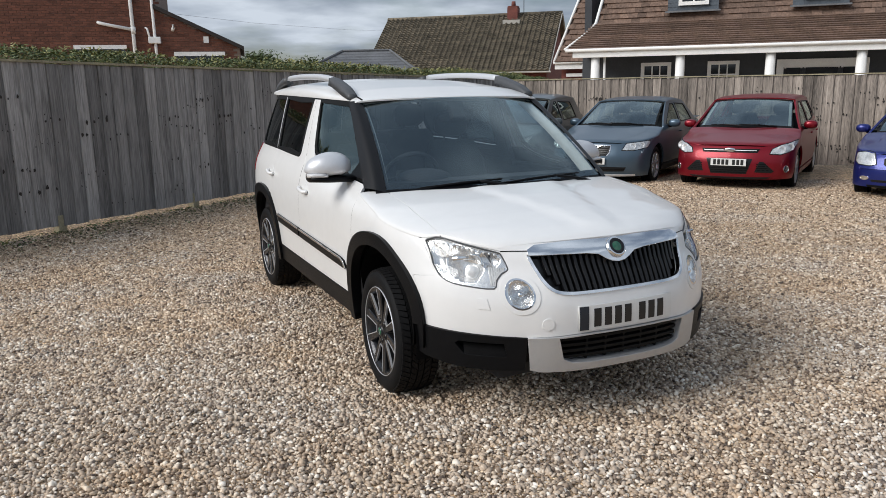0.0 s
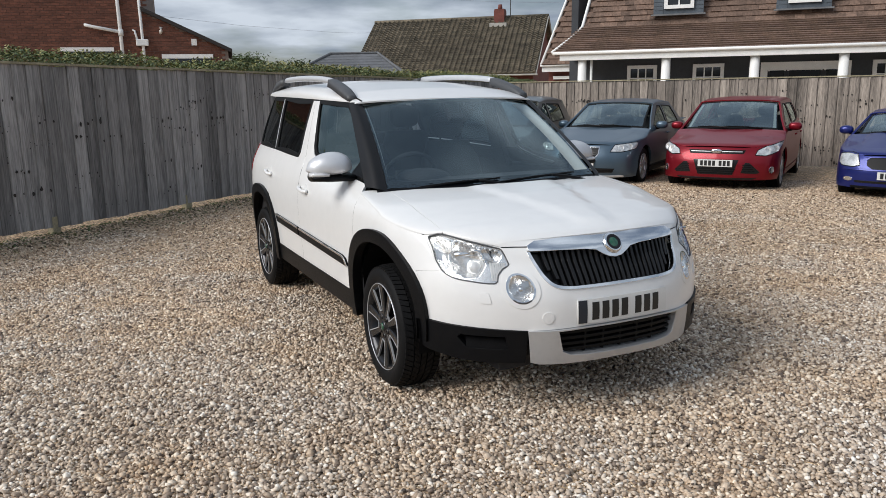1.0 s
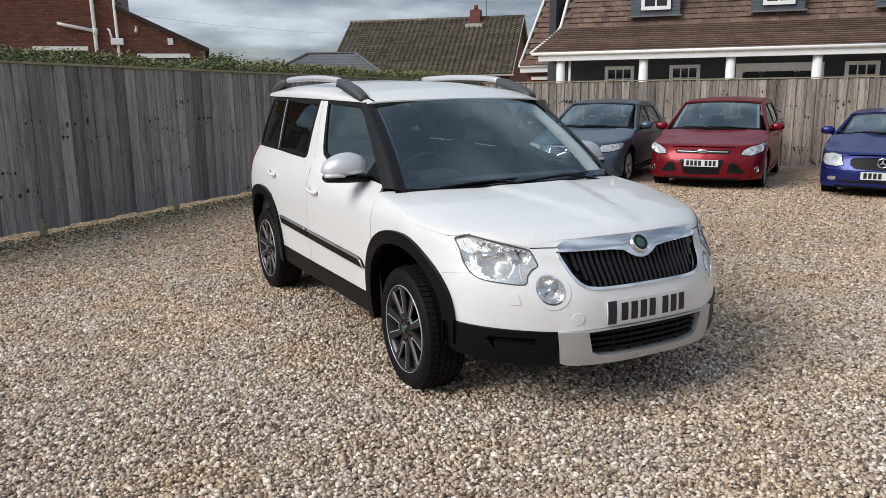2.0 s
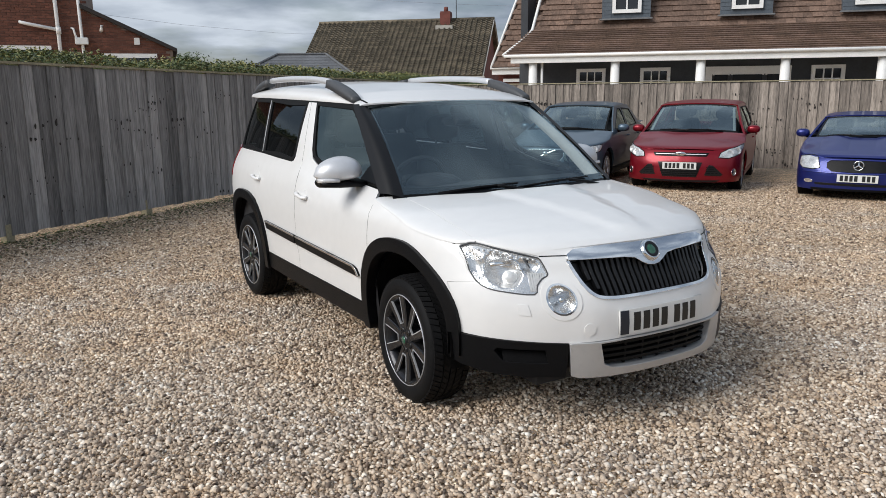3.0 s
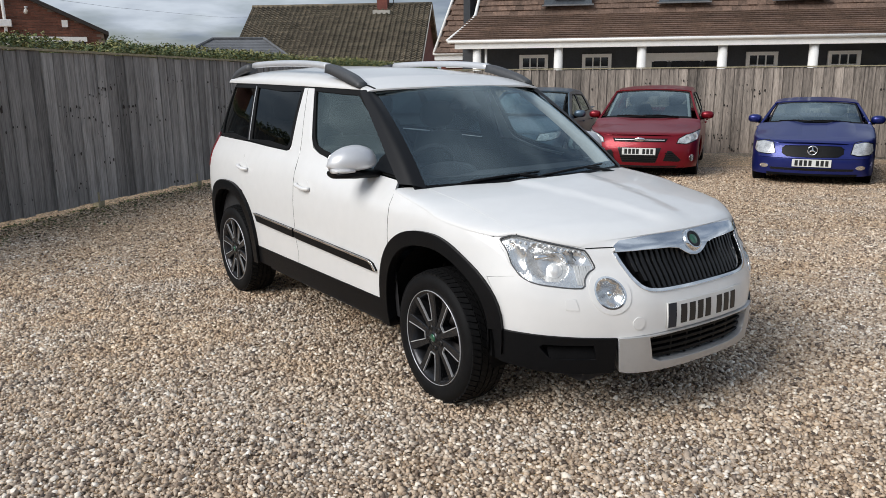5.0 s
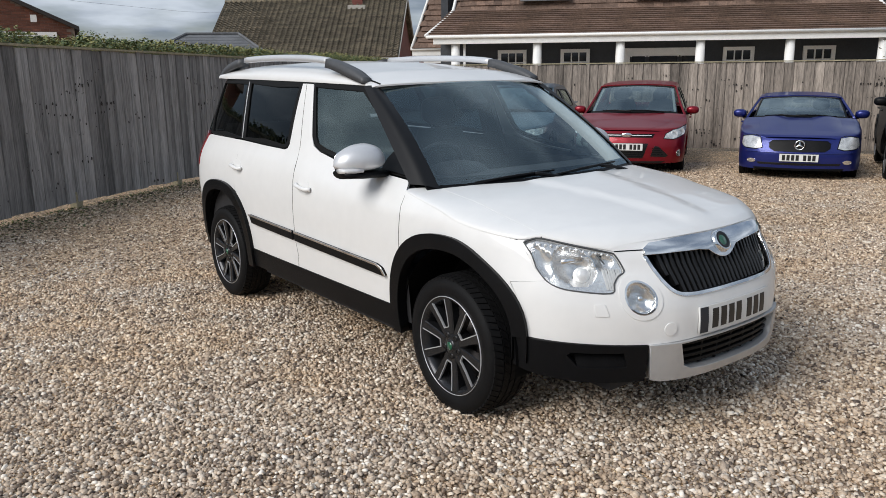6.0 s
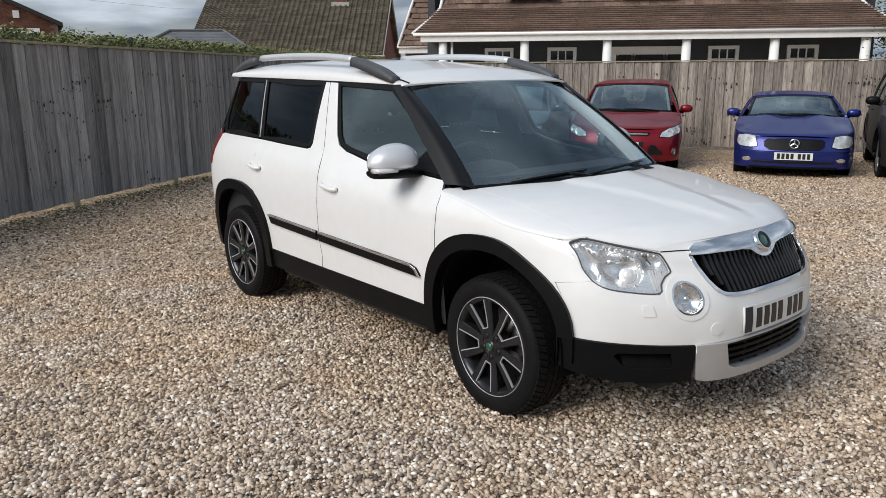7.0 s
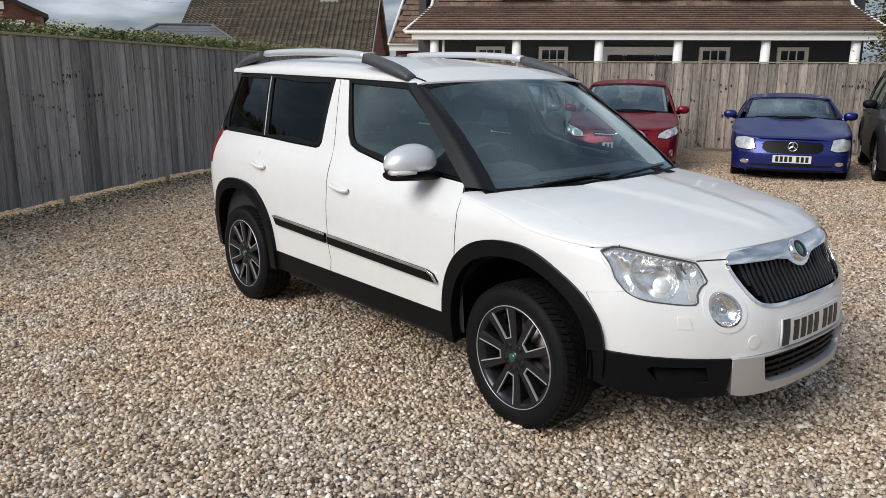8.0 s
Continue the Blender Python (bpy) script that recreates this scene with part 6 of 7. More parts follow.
    for i in range(-13, 14):
        u = i * 0.0305
        zl = 0.638 if abs(u) < 0.31 else 0.640 + (abs(u) - 0.31) * 1.25
        zh = 0.788
        if zl > zh - 0.04:
            continue
        put("slat", panel(offset(skin, -0.010), [(u * 0.965 - 0.007, zl), (u * 0.965 + 0.007, zl), (u + 0.007, zh), (u - 0.007, zh)], step=0.06, depth=0.030), SLAT_BLACK, grl)
    out_edge = [(0, 0.620), (0.205, 0.620)] + catmull([(0.205, 0.620), (0.265, 0.620), (0.322, 0.625), (0.354, 0.635), (0.379, 0.652), (0.396, 0.675), (0.409, 0.701), (0.438, 0.783)], 4)[1:]
    put("chrome_surround", panel(offset(skin, 0.006), [(-a, b) for a, b in reversed(out_edge)][:-1] + out_edge + list(reversed(low_edge)) + [(-a, b) for a, b in low_edge][1:], step=0.04, depth=0.025), CHROME, grl, "chrome grille surround")
    top = [(0, 0.852), (0.045, 0.848), (0.085, 0.836), (0.14, 0.830), (0.25, 0.829), (0.39, 0.822), (0.428, 0.806)]
    bot = [(0.430, 0.786), (0.30, 0.786), (0.16, 0.782), (0.10, 0.774), (0.065, 0.752), (0.035, 0.738), (0, 0.733)]
    half_bar = top + bot
    bar = put("chrome_bar", panel(offset(skin, 0.014), mir(half_bar), step=0.03, depth=0.035), CHROME, grl, "chrome bar over the grille")
    nb = numeric_normal(skin, 0.0, 0.795, car_axis)
    q = nb.to_track_quat("X", "Z").to_matrix().to_4x4()
    bm_ = Matrix.Translation(offset(skin, 0.016)(0, 0.793)) @ q
    badge = put("badge", lathe([(0.004, 0.0), (0.006, 0.036), (0.010, 0.040), (0.008, 0.047), (-0.012, 0.052)], 32), CHROME, bar, "round chrome badge", bm_, smooth=True)
    put("badge_ring", lathe([(0.0075, 0.024), (0.0098, 0.028), (0.0108, 0.038), (0.007, 0.0405)], 32), GLOSS_BLACK, badge, smooth=True)
    put("badge_field", lathe([(0.010, 0.0), (0.009, 0.018), (0.0065, 0.026)], 28), BADGE_GREEN, badge, "green badge field", smooth=True)
    # silver skid with lower grille
    lowg = mir([(0, 0.308), (0.20, 0.310), (0.285, 0.316), (0.325, 0.335), (0.347, 0.433), (0.20, 0.440), (0, 0.440)])
    skid = put("skid_plate", panel(offset(skin, 0.014), mir([(0, 0.277), (0.30, 0.277), (0.43, 0.279), (0.468, 0.288), (0.484, 0.436), (0.352, 0.438), (0.20, 0.444), (0, 0.444)]), [lowg], step=0.05, depth=0.06), SILVER_PAINT, car, "silver lower bumper skid")
    put("mesh_floor", panel(offset(skin, -0.05), lowg, step=0.08, depth=0), GLOSS_BLACK, skid)
    for z in (0.335, 0.362, 0.390, 0.418):
        w = 0.318 + (z - 0.32) * 0.2
        put("slat", panel(offset(skin, -0.012), [(-w, z - 0.006), (w, z - 0.006), (w, z + 0.006), (-w, z + 0.006)], step=0.08, depth=0.03), RUBBER_SEAL, skid)
    for x in (-0.2, -0.1, 0.0, 0.1, 0.2):
        put("rib", panel(offset(skin, -0.018), [(x - 0.004, 0.315), (x + 0.004, 0.315), (x + 0.004, 0.43), (x - 0.004, 0.43)], step=0.06, depth=0.025), RUBBER_SEAL, skid)
    put("chin", panel(offset(skin, -0.10), mir([(0, 0.265), (0.5, 0.265), (0.95, 0.285), (0.99, 0.33), (0.5, 0.33), (0, 0.33)]), step=0.1, depth=0.05), BLACK_PLASTIC, car)
    # bonnet and the wing tops
    draw_in = [(0.19, 0), (0.25, 0), (0.4, 0.2), (0.6, 0.5), (0.8, 0.9), (0.93, 1.35), (0.99, 2.1)]
    th_edge = [(S.dome_th(0.7115 - 0.012 * table(draw_in, s_), s_), s_) for s_ in np.linspace(0.19, 0.99, 41)]
    r_half = [(0.0, 0.008), (0.5, 0.008), (0.98, 0.008), (0.996, 0.06), (0.998, 0.12), (0.998, 0.185)] + th_edge + [(0.0, 0.99)]
    put("bonnet", panel(S.dome, mir(r_half), step=0.035, depth=0.012, aspect=0.9), WHITE, car, "white bonnet")
    for s in (-1, 1):
        wing = [(a + 0.0065, b) for a, b in th_edge] + [(0.998, 0.99), (0.998, 0.19)]
        put("wing_top", panel(lambda a, b, s=s: S.dome(s * a, b), wing, step=0.05, depth=0.004, aspect=0.9), WHITE, car)
        put("shut_line", loft([[tuple(S.dome(s * (a + d), b) - Vector((0, 0, 0.010))) for d in (-0.010, 0.016)] for a, b in th_edge], False, False), RUBBER_SEAL, car)
    # nose lip between bumper and bonnet
    put("bonnet_lip", loft([[tuple(S.wall(u, z)) for u, z in ((v, table([(0, .800), (.43, .803), (.552, .800)], abs(v))), (v, table([(0, .845), (.08, .838), (.25, .828), (.39, .822), (.43, .806), (.552, .806)], abs(v))))] + [tuple(S.dome(max(-1, min(1, v / 0.56)), 0.012))] for v in np.linspace(-0.552, 0.552, 45)], False, False), WHITE, car, smooth=True)
    # roof
    rl = [(0.998, -0.335), (0.998, 0.3), (0.998, 1.0), (0.998, 1.6), (0.99, 1.775), (0.5, 1.80), (0, 1.805)]
    put("roof", panel(S.roof, [(a, b) for a, b in [(0, -0.335), (0.5, -0.335)] + rl] + [(-a, b) for a, b in reversed([(0.5, -0.335)] + rl[:-1])], step=0.06, depth=0.012, aspect=0.7), WHITE, car, "white roof skin")
    put("headlining", panel(offset(S.roof, -0.03), [(-0.95, -0.33), (0.95, -0.33), (0.95, 1.8), (-0.95, 1.8)], step=0.15, depth=0, aspect=0.7), HEADLINING, car)
    # windscreen, tailgate
    ws = put("windscreen", panel(S.screen, [(-0.995, 0.0), (0.995, 0.0), (0.995, 0.995), (-0.995, 0.995)], step=0.07, depth=0, aspect=0.65), SHIELD, car, "clear windscreen")
    ws.visible_shadow = False
    fr = put("screen_band", panel(offset(S.screen, -0.004), [(-0.995, 0.0), (0.995, 0.0), (0.995, 0.995), (-0.995, 0.995)], [[(-0.975, 0.06), (0.975, 0.06), (0.985, 0.985), (-0.985, 0.985)]], step=0.07, depth=0, aspect=0.65), RUBBER_SEAL, ws, "black printed screen edge")
    for s in (-1, 1):
        rows = []
        for t in np.linspace(0.03, 0.98, 10):
            p = S.screen(s * 0.985, t)
            rows.append([tuple(p + Vector((-s * a, b, -c))) for a, b, c in ((0.0, 0.012, 0.006), (0.022, 0.030, 0.010), (0.034, 0.075, 0.012), (0.030, 0.120, 0.012))])
        put("pillar_trim", loft(rows, False, False), HEADLINING, ws, "pale grey inner pillar trim", smooth=True)
    put("mirror_mount", Geo().box(-0.05, -0.02, 0, 0.05, 0.03, 0.12), CABIN, ws, "", pose(0, -0.47, 1.33, -40), bevel=0.01)
    put("interior_mirror", ellipsoid_patch(0, -0.40, 1.34, 0.12, 0.02, 0.035, 20, 8, 2.8), CABIN, ws, smooth=True)
    put("scuttle", panel(lambda a, b: S.screen(a * 1.07, -0.16 + 0.19 * b) + Vector((0, 0, -0.012 * (1 - b))), [(-1.0, 0.0), (1.0, 0.0), (1.0, 1.0), (-1.0, 1.0)], step=0.09, depth=0.02, aspect=0.7), BLACK_PLASTIC, car, "black scuttle panel")
    for x0, x1 in ((0.50, -0.10), (-0.05, -0.52)):
        pv = S.screen(x0 / 0.68 + 0.06, -0.09) + Vector((0, -0.005, 0.018))
        mid = S.screen((x0 + x1) / 2 / 0.68 + 0.12, 0.012) + Vector((0, -0.018, 0.014))
        wiper = put("wiper", Geo().tube(catmull([tuple(pv), tuple((pv + mid) / 2 + Vector((0, -0.006, 0.006))), tuple(mid)], 5), [0.011] * 5 + [0.009] * 5 + [0.006], 8), BLACK_PLASTIC, ws, "black wiper", smooth=True)
        b0, b1 = S.screen((x0 - 0.02) / 0.68, 0.030) + Vector((0, -0.010, 0.008)), S.screen(x1 / 0.68, -0.01) + Vector((0, -0.010, 0.008))
        put("blade", Geo().tube([tuple(b0), tuple((b0 + b1) / 2 + Vector((0, -0.010, 0.004))), tuple(b1)], [0.005, 0.008, 0.005], 6), BLACK_PLASTIC, wiper)
    tail_u = U(1.99)
    put("tailgate", panel(skin, [(tail_u, 0.50), (S.us[-1] - 0.002, 0.50), (S.us[-1] - 0.002, 1.104), (tail_u, 1.104)], step=0.1), WHITE, car)
    put("tailgate", panel(lambda a, b: S.wall(-a, b), [(tail_u, 0.50), (S.us[-1] - 0.002, 0.50), (S.us[-1] - 0.002, 1.104), (tail_u, 1.104)], step=0.1), WHITE, car)
    for s in (-1, 1):
        put("rear_screen", panel(lambda a, b, s=s: S.wall(s * a, b), [(U(1.90), 1.10), (S.us[-1] - 0.002, 1.10), (S.us[-1] - 0.002, 1.48), (U(1.95), 1.48)], step=0.1, depth=0), PRIVACY, car, "dark tinted tailgate window")
        put("rear_bumper", panel(lambda a, b, s=s: offset(S.wall, 0.01)(s * a, b), [(U(1.72), 0.26), (S.us[-1] - 0.002, 0.26), (S.us[-1] - 0.002, 0.50), (U(1.76), 0.50)], step=0.1, depth=0.03), BLACK_PLASTIC, car)
    # floor, bulkhead, engine bay, cabin
    put("underbody", Geo().box(-0.55, -1.95, 0.22, 0.55, 1.90, 0.34).box(-0.80, -0.80, 0.22, 0.80, 0.80, 0.36), CABIN, car)
    put("engine_bay", Geo().box(-0.56, -1.88, 0.30, 0.56, -0.92, 0.79), CABIN, car)
    put("boot_trim", Geo().box(-0.60, 1.70, 0.80, 0.60, 1.90, 1.15), CABIN, car, "", None, bevel=0.03)
    put("boot_box", Geo().box(-0.56, 1.25, 0.34, 0.56, 1.88, 0.85), CABIN, car)
    rows = []
    for v in np.linspace(-1, 1, 17):
        f = S.screen(v * 0.98, 0.0)
        rows.append([(f.x, f.y + 0.02, f.z - 0.015), (f.x, f.y + 0.30, f.z + 0.005 + 0.012 * (1 - v * v)), (f.x, f.y + 0.42, f.z - 0.03), (f.x, f.y + 0.46, f.z - 0.40)])
    put("dashboard", loft(rows, False, False), CABIN, car, "black dashboard", smooth=True)
    put("binnacle", ellipsoid_patch(-0.36, -0.72, 0.985, 0.17, 0.14, 0.075, 18, 10, 2.4), CABIN, car, smooth=True)
    wheel_m = pose(-0.36, -0.50, 0.97, 25, 0, 0)
    g = Geo().tube([(0.185 * math.cos(a), 0, 0.185 * math.sin(a)) for a in np.linspace(0, 6.283, 33)], 0.015, 8, False)
    sw = put("steering_wheel", g, CABIN, car, "black steering wheel", wheel_m, smooth=True)
    put("boss", Geo().box(-0.08, 0.0, -0.06, 0.08, 0.05, 0.05).box(-0.18, 0.005, -0.02, 0.18, 0.03, 0.02).box(-0.02, 0.005, -0.18, 0.02, 0.03, 0), CABIN, sw, bevel=0.01)
    return car



def mirror_shell(mx, my, mz, s):
    """A mirror cap, rounded in front and flat behind, wider at its foot."""
    rows = []
    for i in range(13):
        t = i / 12
        w = max(0.03, math.sin(math.pi * (0.04 + 0.96 * t) ** 0.85)) ** 0.42 if t < 1 else 0.05
        w = max(0.06, w)
        x = mx + s * (-0.125 + 0.255 * t)
        row = []
        for q in np.linspace(0, 6.283, 24, endpoint=False):
            c, sn = math.cos(q), math.sin(q)
            up = 0.096 if c > 0 else 0.036
            front = 0.105 if sn > 0 else 0.055
            row.append((x, my - front * w * math.copysign(abs(sn) ** 0.8, sn) + 0.02 * t, mz + up * w * math.copysign(abs(c) ** 0.85, c) - 0.012 * (t - 0.3)))
        rows.append(row)
    return loft(rows)


def shrunk(poly, k):
    """The outline drawn in by k along its corners' bisectors."""
    n = len(poly)
    area = sum(poly[i][0] * poly[(i + 1) % n][1] - poly[(i + 1) % n][0] * poly[i][1] for i in range(n))
    sg = 1 if area > 0 else -1
    res = []
    for i in range(n):
        a, b, c = (Vector(poly[(i + d) % n]) for d in (-1, 0, 1))
        e1, e2 = (b - a).normalized(), (c - b).normalized()
        n1, n2 = Vector((-e1.y, e1.x)) * sg, Vector((-e2.y, e2.x)) * sg
        d = (n1 + n2)
        d = d.normalized() / max(0.5, d.normalized().dot(n1)) if d.length > 1e-6 else n1
        res.append(tuple(b + d * k))
    return res


def rear_door_outline(U, gap_b, arch_r):
    up = [(U(y + 0.004), z) for y, z in gap_b]
    o = up + [(U(0.352), 1.458), (U(0.350), 1.30), (U(0.338), 1.105), (U(0.352), 1.080), (U(0.39), 1.070), (U(0.7), 1.076), (U(1.018), 1.086), (U(1.03), 0.95), (U(1.02), 0.80)]
    o += [p for p in reversed(arch_r) if p[0] < U(1.015) and 0.388 < p[1] < 0.79]
    return o + [(U(0.83), 0.388)]


def rear_quarter_outline(U, arch_r):
    o = [(U(1.022), 0.80), (U(1.034), 0.95), (U(1.022), 1.086), (U(1.4), 1.089), (U(1.72), 1.090), (U(1.76), 1.08), (U(1.80), 0.86), (U(1.985), 0.84), (U(1.985), 0.51), (U(1.755), 0.51)]
    return o + [p for p in reversed(arch_r) if p[0] > U(1.024) and p[1] > 0.52]


white_car()

# ---- parked cars ----
RED = paint("red_car_paint", (0.205, 0.003, 0.012), 0.34, flake=0.5, coat=0.22)
STEEL_BLUE = paint("steel_blue_car_paint", (0.075, 0.115, 0.155), 0.34, flake=0.5, coat=0.35)
ROYAL_BLUE = paint("royal_blue_car_paint", (0.012, 0.021, 0.155), 0.32, flake=0.5, coat=0.35)
SLATE_GREY = paint("slate_grey_car_paint", (0.045, 0.055, 0.058), 0.36, flake=0.3, coat=0.5)
BROWN_BLACK = paint("dark_bronze_car_paint", (0.013, 0.0105, 0.0085), 0.55, coat=0.10)
ALLOY_SILVER = mat("silver_alloy", (0.50, 0.50, 0.51), 0.3, 0.85, var=0.1, scale=8)
CREAM_TRIM = mat("cream_cabin_trim", (0.62, 0.60, 0.55), 0.8, var=0.08)
LAMP_BACK = mat("lamp_backing", (0.72, 0.72, 0.72), 0.22, 0.45, var=0.5, scale=14, bump=0.5, bump_scale=60)


def parked_car(label, m, c):
    """A parked car from its main measures and the outlines of its face. c: the measures."""
    L, W, H = c["size"]
    h, w, r = L / 2, W / 2, c["round"]
    belt, zr, zb = c["belt"], c["roof_edge"], c["low"]
    plan = [(0, -h), (.3 * w, -h + .03 * r), (.55 * w, -h + .13 * r), (.75 * w, -h + .33 * r), (.88 * w, -h + .62 * r), (.955 * w, -h + 1.05 * r), (.985 * w, -h + 1.6 * r), (w, -h + 2.5 * r), (w, 0.2), (.995 * w, h - 1.2), (.97 * w, h - .55), (.90 * w, h - .22), (.75 * w, h - .08), (.4 * w, h - .02), (0, h)]
    edge0 = c["edge"]                                   # height of the bonnet's front edge at the middle
    side = [(.15, .93 * w), (.3, .97 * w), (.5, w), (.75, .99 * w), (belt - .05, .955 * w), (belt, .93 * w), (belt + .5 * (zr - belt), .845 * w), (zr, .735 * w), (zr + .1, .66 * w)]
    y_scr0, y_scr1, y_rear1, y_rear0 = c["glass_y"]     # screen base and top, rear glass top and base
    S = CarShape(plan, c["lean"], side, [(.2, .03), (.5, 0), (.9, .03), (zr, .12), (zr + .1, .15)], 0.04, -h + 1.1, 0.9,
                 bonnet=dict(u0=0.55 * w, u1=0.0, y0=-h + c["lean_top"] + 0.03, y1=y_scr0 - 0.16, z0=belt - 0.1, pow=0.62, edge=[], crown=[]),
                 roof=dict(edge=[(y_scr1, zr - 0.02), (y_scr1 + 0.3, zr), (y_rear1, zr)], crown=[(y_scr1 - .2, zr + .02), (y_scr1 + 0.4, H - 0.005), (y_rear1 - 0.4, H), (y_rear1 + 0.1, zr + .03)], bow=0.10),
                 screen=((0.80 * w, y_scr0, belt - 0.015), (0.685 * w, y_scr1, zr - 0.01), 0.20, 0.11, 0.03, 0.035))
    U = S.u_at_y
    ua = U(y_scr0)
    S.b["u1"] = ua
    S.b["edge"] = [(0, edge0), (0.55 * w, edge0 - 0.005), (U(-h + 1.1 * r), edge0 + 0.05), (U(-h + 1.0), belt - 0.14), (ua, belt - 0.03)]
    S.b["crown"] = [(-h + c["lean_top"], edge0 + 0.005), (-h + c["lean_top"] + 0.12, edge0 + 0.06), (-h + 0.7, edge0 + 0.62 * (belt + 0.02 - edge0)), (y_scr0 - 0.16, belt + 0.015)]
    car = empty("car", m)
    tagged(car, label, "car", "parked cars along the back fence")
    P, axle = c["paint"], c["axles"]
    R, um = c["wheel"], S.us[-1] - 0.003
    for s in (-1, 1):
        skin = lambda a, b, s=s: S.wall(s * a, b)
        arches = []
        for y in axle:
            arches.append(arc(U(y), R, R + 0.055, R + 0.055, 2.2, 180, 0, 22))
        low = [(0, c["chin"]), (U(-h + r), c["chin"] + 0.01)]
        body = low + [p for p in arches[0] if p[1] >= zb] + [p for p in arches[1] if p[1] >= zb] + [(U(h - 0.4), zb + 0.05), (um, zb + 0.06), (um, c["boot"]), (U(y_rear0), belt - 0.01), (U(0.2), belt - 0.02), (ua, belt - 0.03), (U(-h + 1.0), belt - 0.14), (U(-h + 1.1 * r), edge0 + 0.05), (0.55 * w, edge0 - 0.005), (0, edge0)]
        put("body_side", panel(skin, body, step=0.09, depth=0.03), P, car)
        # greenhouse
        a0, a1, c1, c0 = (U(y_scr0 + 0.02), belt - 0.03), (U(y_scr1), zr), (U(y_rear1), zr), (U(y_rear0), belt - 0.012)
        hole_pts = c["side_glass"]
        holes = [[(U(y), z) for y, z in pts] for pts in hole_pts]
        put("pillar_frame", panel(skin, [a0, (U((y_scr0 + y_scr1) / 2), (belt + zr) / 2 - 0.01), a1, (U(0.1), zr + 0.008), c1, c0], holes, step=0.09, depth=0.03), c.get("pillar", P), car)
        for pts in holes:
            pane = put("side_window", panel(offset(skin, -0.006), pts, step=0.12, depth=0), PRIVACY if c.get("dark") else SIDE_GLASS, car)
            put("window_seal", panel(offset(skin, 0.003), pts, [shrunk(pts, 0.018)], step=0.08, depth=0.01), RUBBER_SEAL, pane)
        put("door_joint", loft([[tuple(offset(skin, 0.0015)(U(y) + d, z)) for d in (-0.004, 0.004)] for y, z in [(y_scr0 + 0.16, 0.32), (y_scr0 + 0.10, 0.6), (y_scr0 + 0.08, belt - 0.05)]], False, False), RUBBER_SEAL, car)
        put("door_joint", loft([[tuple(offset(skin, 0.0015)(U(y) + d, z)) for d in (-0.004, 0.004)] for y, z in [(0.22, 0.32), (0.25, 0.6), (0.26, belt - 0.03)]], False, False), RUBBER_SEAL, car)
        put("sill", panel(offset(skin, 0.004), [(U(axle[0] + R + 0.06), zb), (U(axle[1] - R - 0.06), zb), (U(axle[1] - R - 0.06), zb + 0.09), (U(axle[0] + R + 0.06), zb + 0.09)], step=0.12, depth=0.05), c.get("sill", P), car)
        for y0 in (0.10, 0.98):
            a, b = offset(skin, 0.03)(U(y0 - 0.09), belt - 0.13), offset(skin, 0.03)(U(y0 + 0.09), belt - 0.125)
            if y0 < 0.5 or len(hole_pts) > 1:
                put("door_handle", Geo().tube([tuple(a), tuple((a + b) / 2 + Vector((s * 0.012, 0, 0))), tuple(b)], 0.014, 8), P, car, smooth=True)
        if c.get("cladding"):
            for arch, y in zip(arches, axle):
                inner = arc(U(y), R, R + 0.045, R + 0.045, 2.2, 180, 0, 22)
                outer = arc(U(y), R, R + 0.115, R + 0.115, 2.2, 180, 0, 22)
                put("arch_trim", panel(offset(skin, 0.02), [p for p in outer if p[1] > zb] + list(reversed([p for p in inner if p[1] > zb])), step=0.08, depth=0.04), BLACK_PLASTIC, car)
            put("roof_rail", Geo().tube([(s * 0.60, -0.35, H - 0.03), (s * 0.60, -0.2, H + 0.05), (s * 0.59, 1.2, H + 0.05), (s * 0.58, 1.4, H - 0.04)], 0.022, 8), BLACK_PLASTIC, car, smooth=True)
        for y in axle:
            g = Geo()
            for i in range(15):
                a = math.pi * (-0.05 + 1.1 * i / 14)
                for x in (w * 0.955, w * 0.62):
                    g.v.append((s * x, y + (R + 0.05) * math.cos(a), R + (R + 0.05) * math.sin(a)))
            g.f = [(2 * i, 2 * i + 1, 2 * i + 3, 2 * i + 2) for i in range(14)] + [tuple(2 * i + 1 for i in range(15))]
            put("arch_liner", g, LINER, car)
            wheel(car, pose(s * (w - 0.035), y, R, 0, 0, 0 if s > 0 else 180), R, 0.195, R * 0.69, c.get("spoke_style", "plain"), c.get("alloy", ALLOY_SILVER), ALLOY_SILVER, c.get("spokes", 7))
        # mirror
        mx, my, mz = s * (w + 0.055), y_scr0 + 0.36, belt + 0.040
        mir_ = put("door_mirror", ellipsoid_patch(mx, my, mz, 0.105, 0.075, 0.068, 18, 10, 2.5), c.get("mirror", P), car, smooth=True)
        put("mirror_foot", Geo().tube([(mx - s * 0.05, my, mz - 0.04), (mx - s * 0.19, my + 0.02, mz - 0.07)], [0.035, 0.03], 8), BLACK_PLASTIC, mir_, smooth=True)
        # lamps
        hl = c["lamp"]
        lamp = put("headlamp", panel(offset(skin, 0.004), hl, [shrunk(hl, 0.010)], step=0.05, depth=0.03), RUBBER_SEAL, car, "clear headlamp")
        put("bowl", panel(offset(skin, 0.003), shrunk(hl, 0.004), step=0.05, depth=0), LAMP_BACK, lamp)
        cu, cz = sum(p[0] for p in hl) / len(hl), sum(p[1] for p in hl) / len(hl)
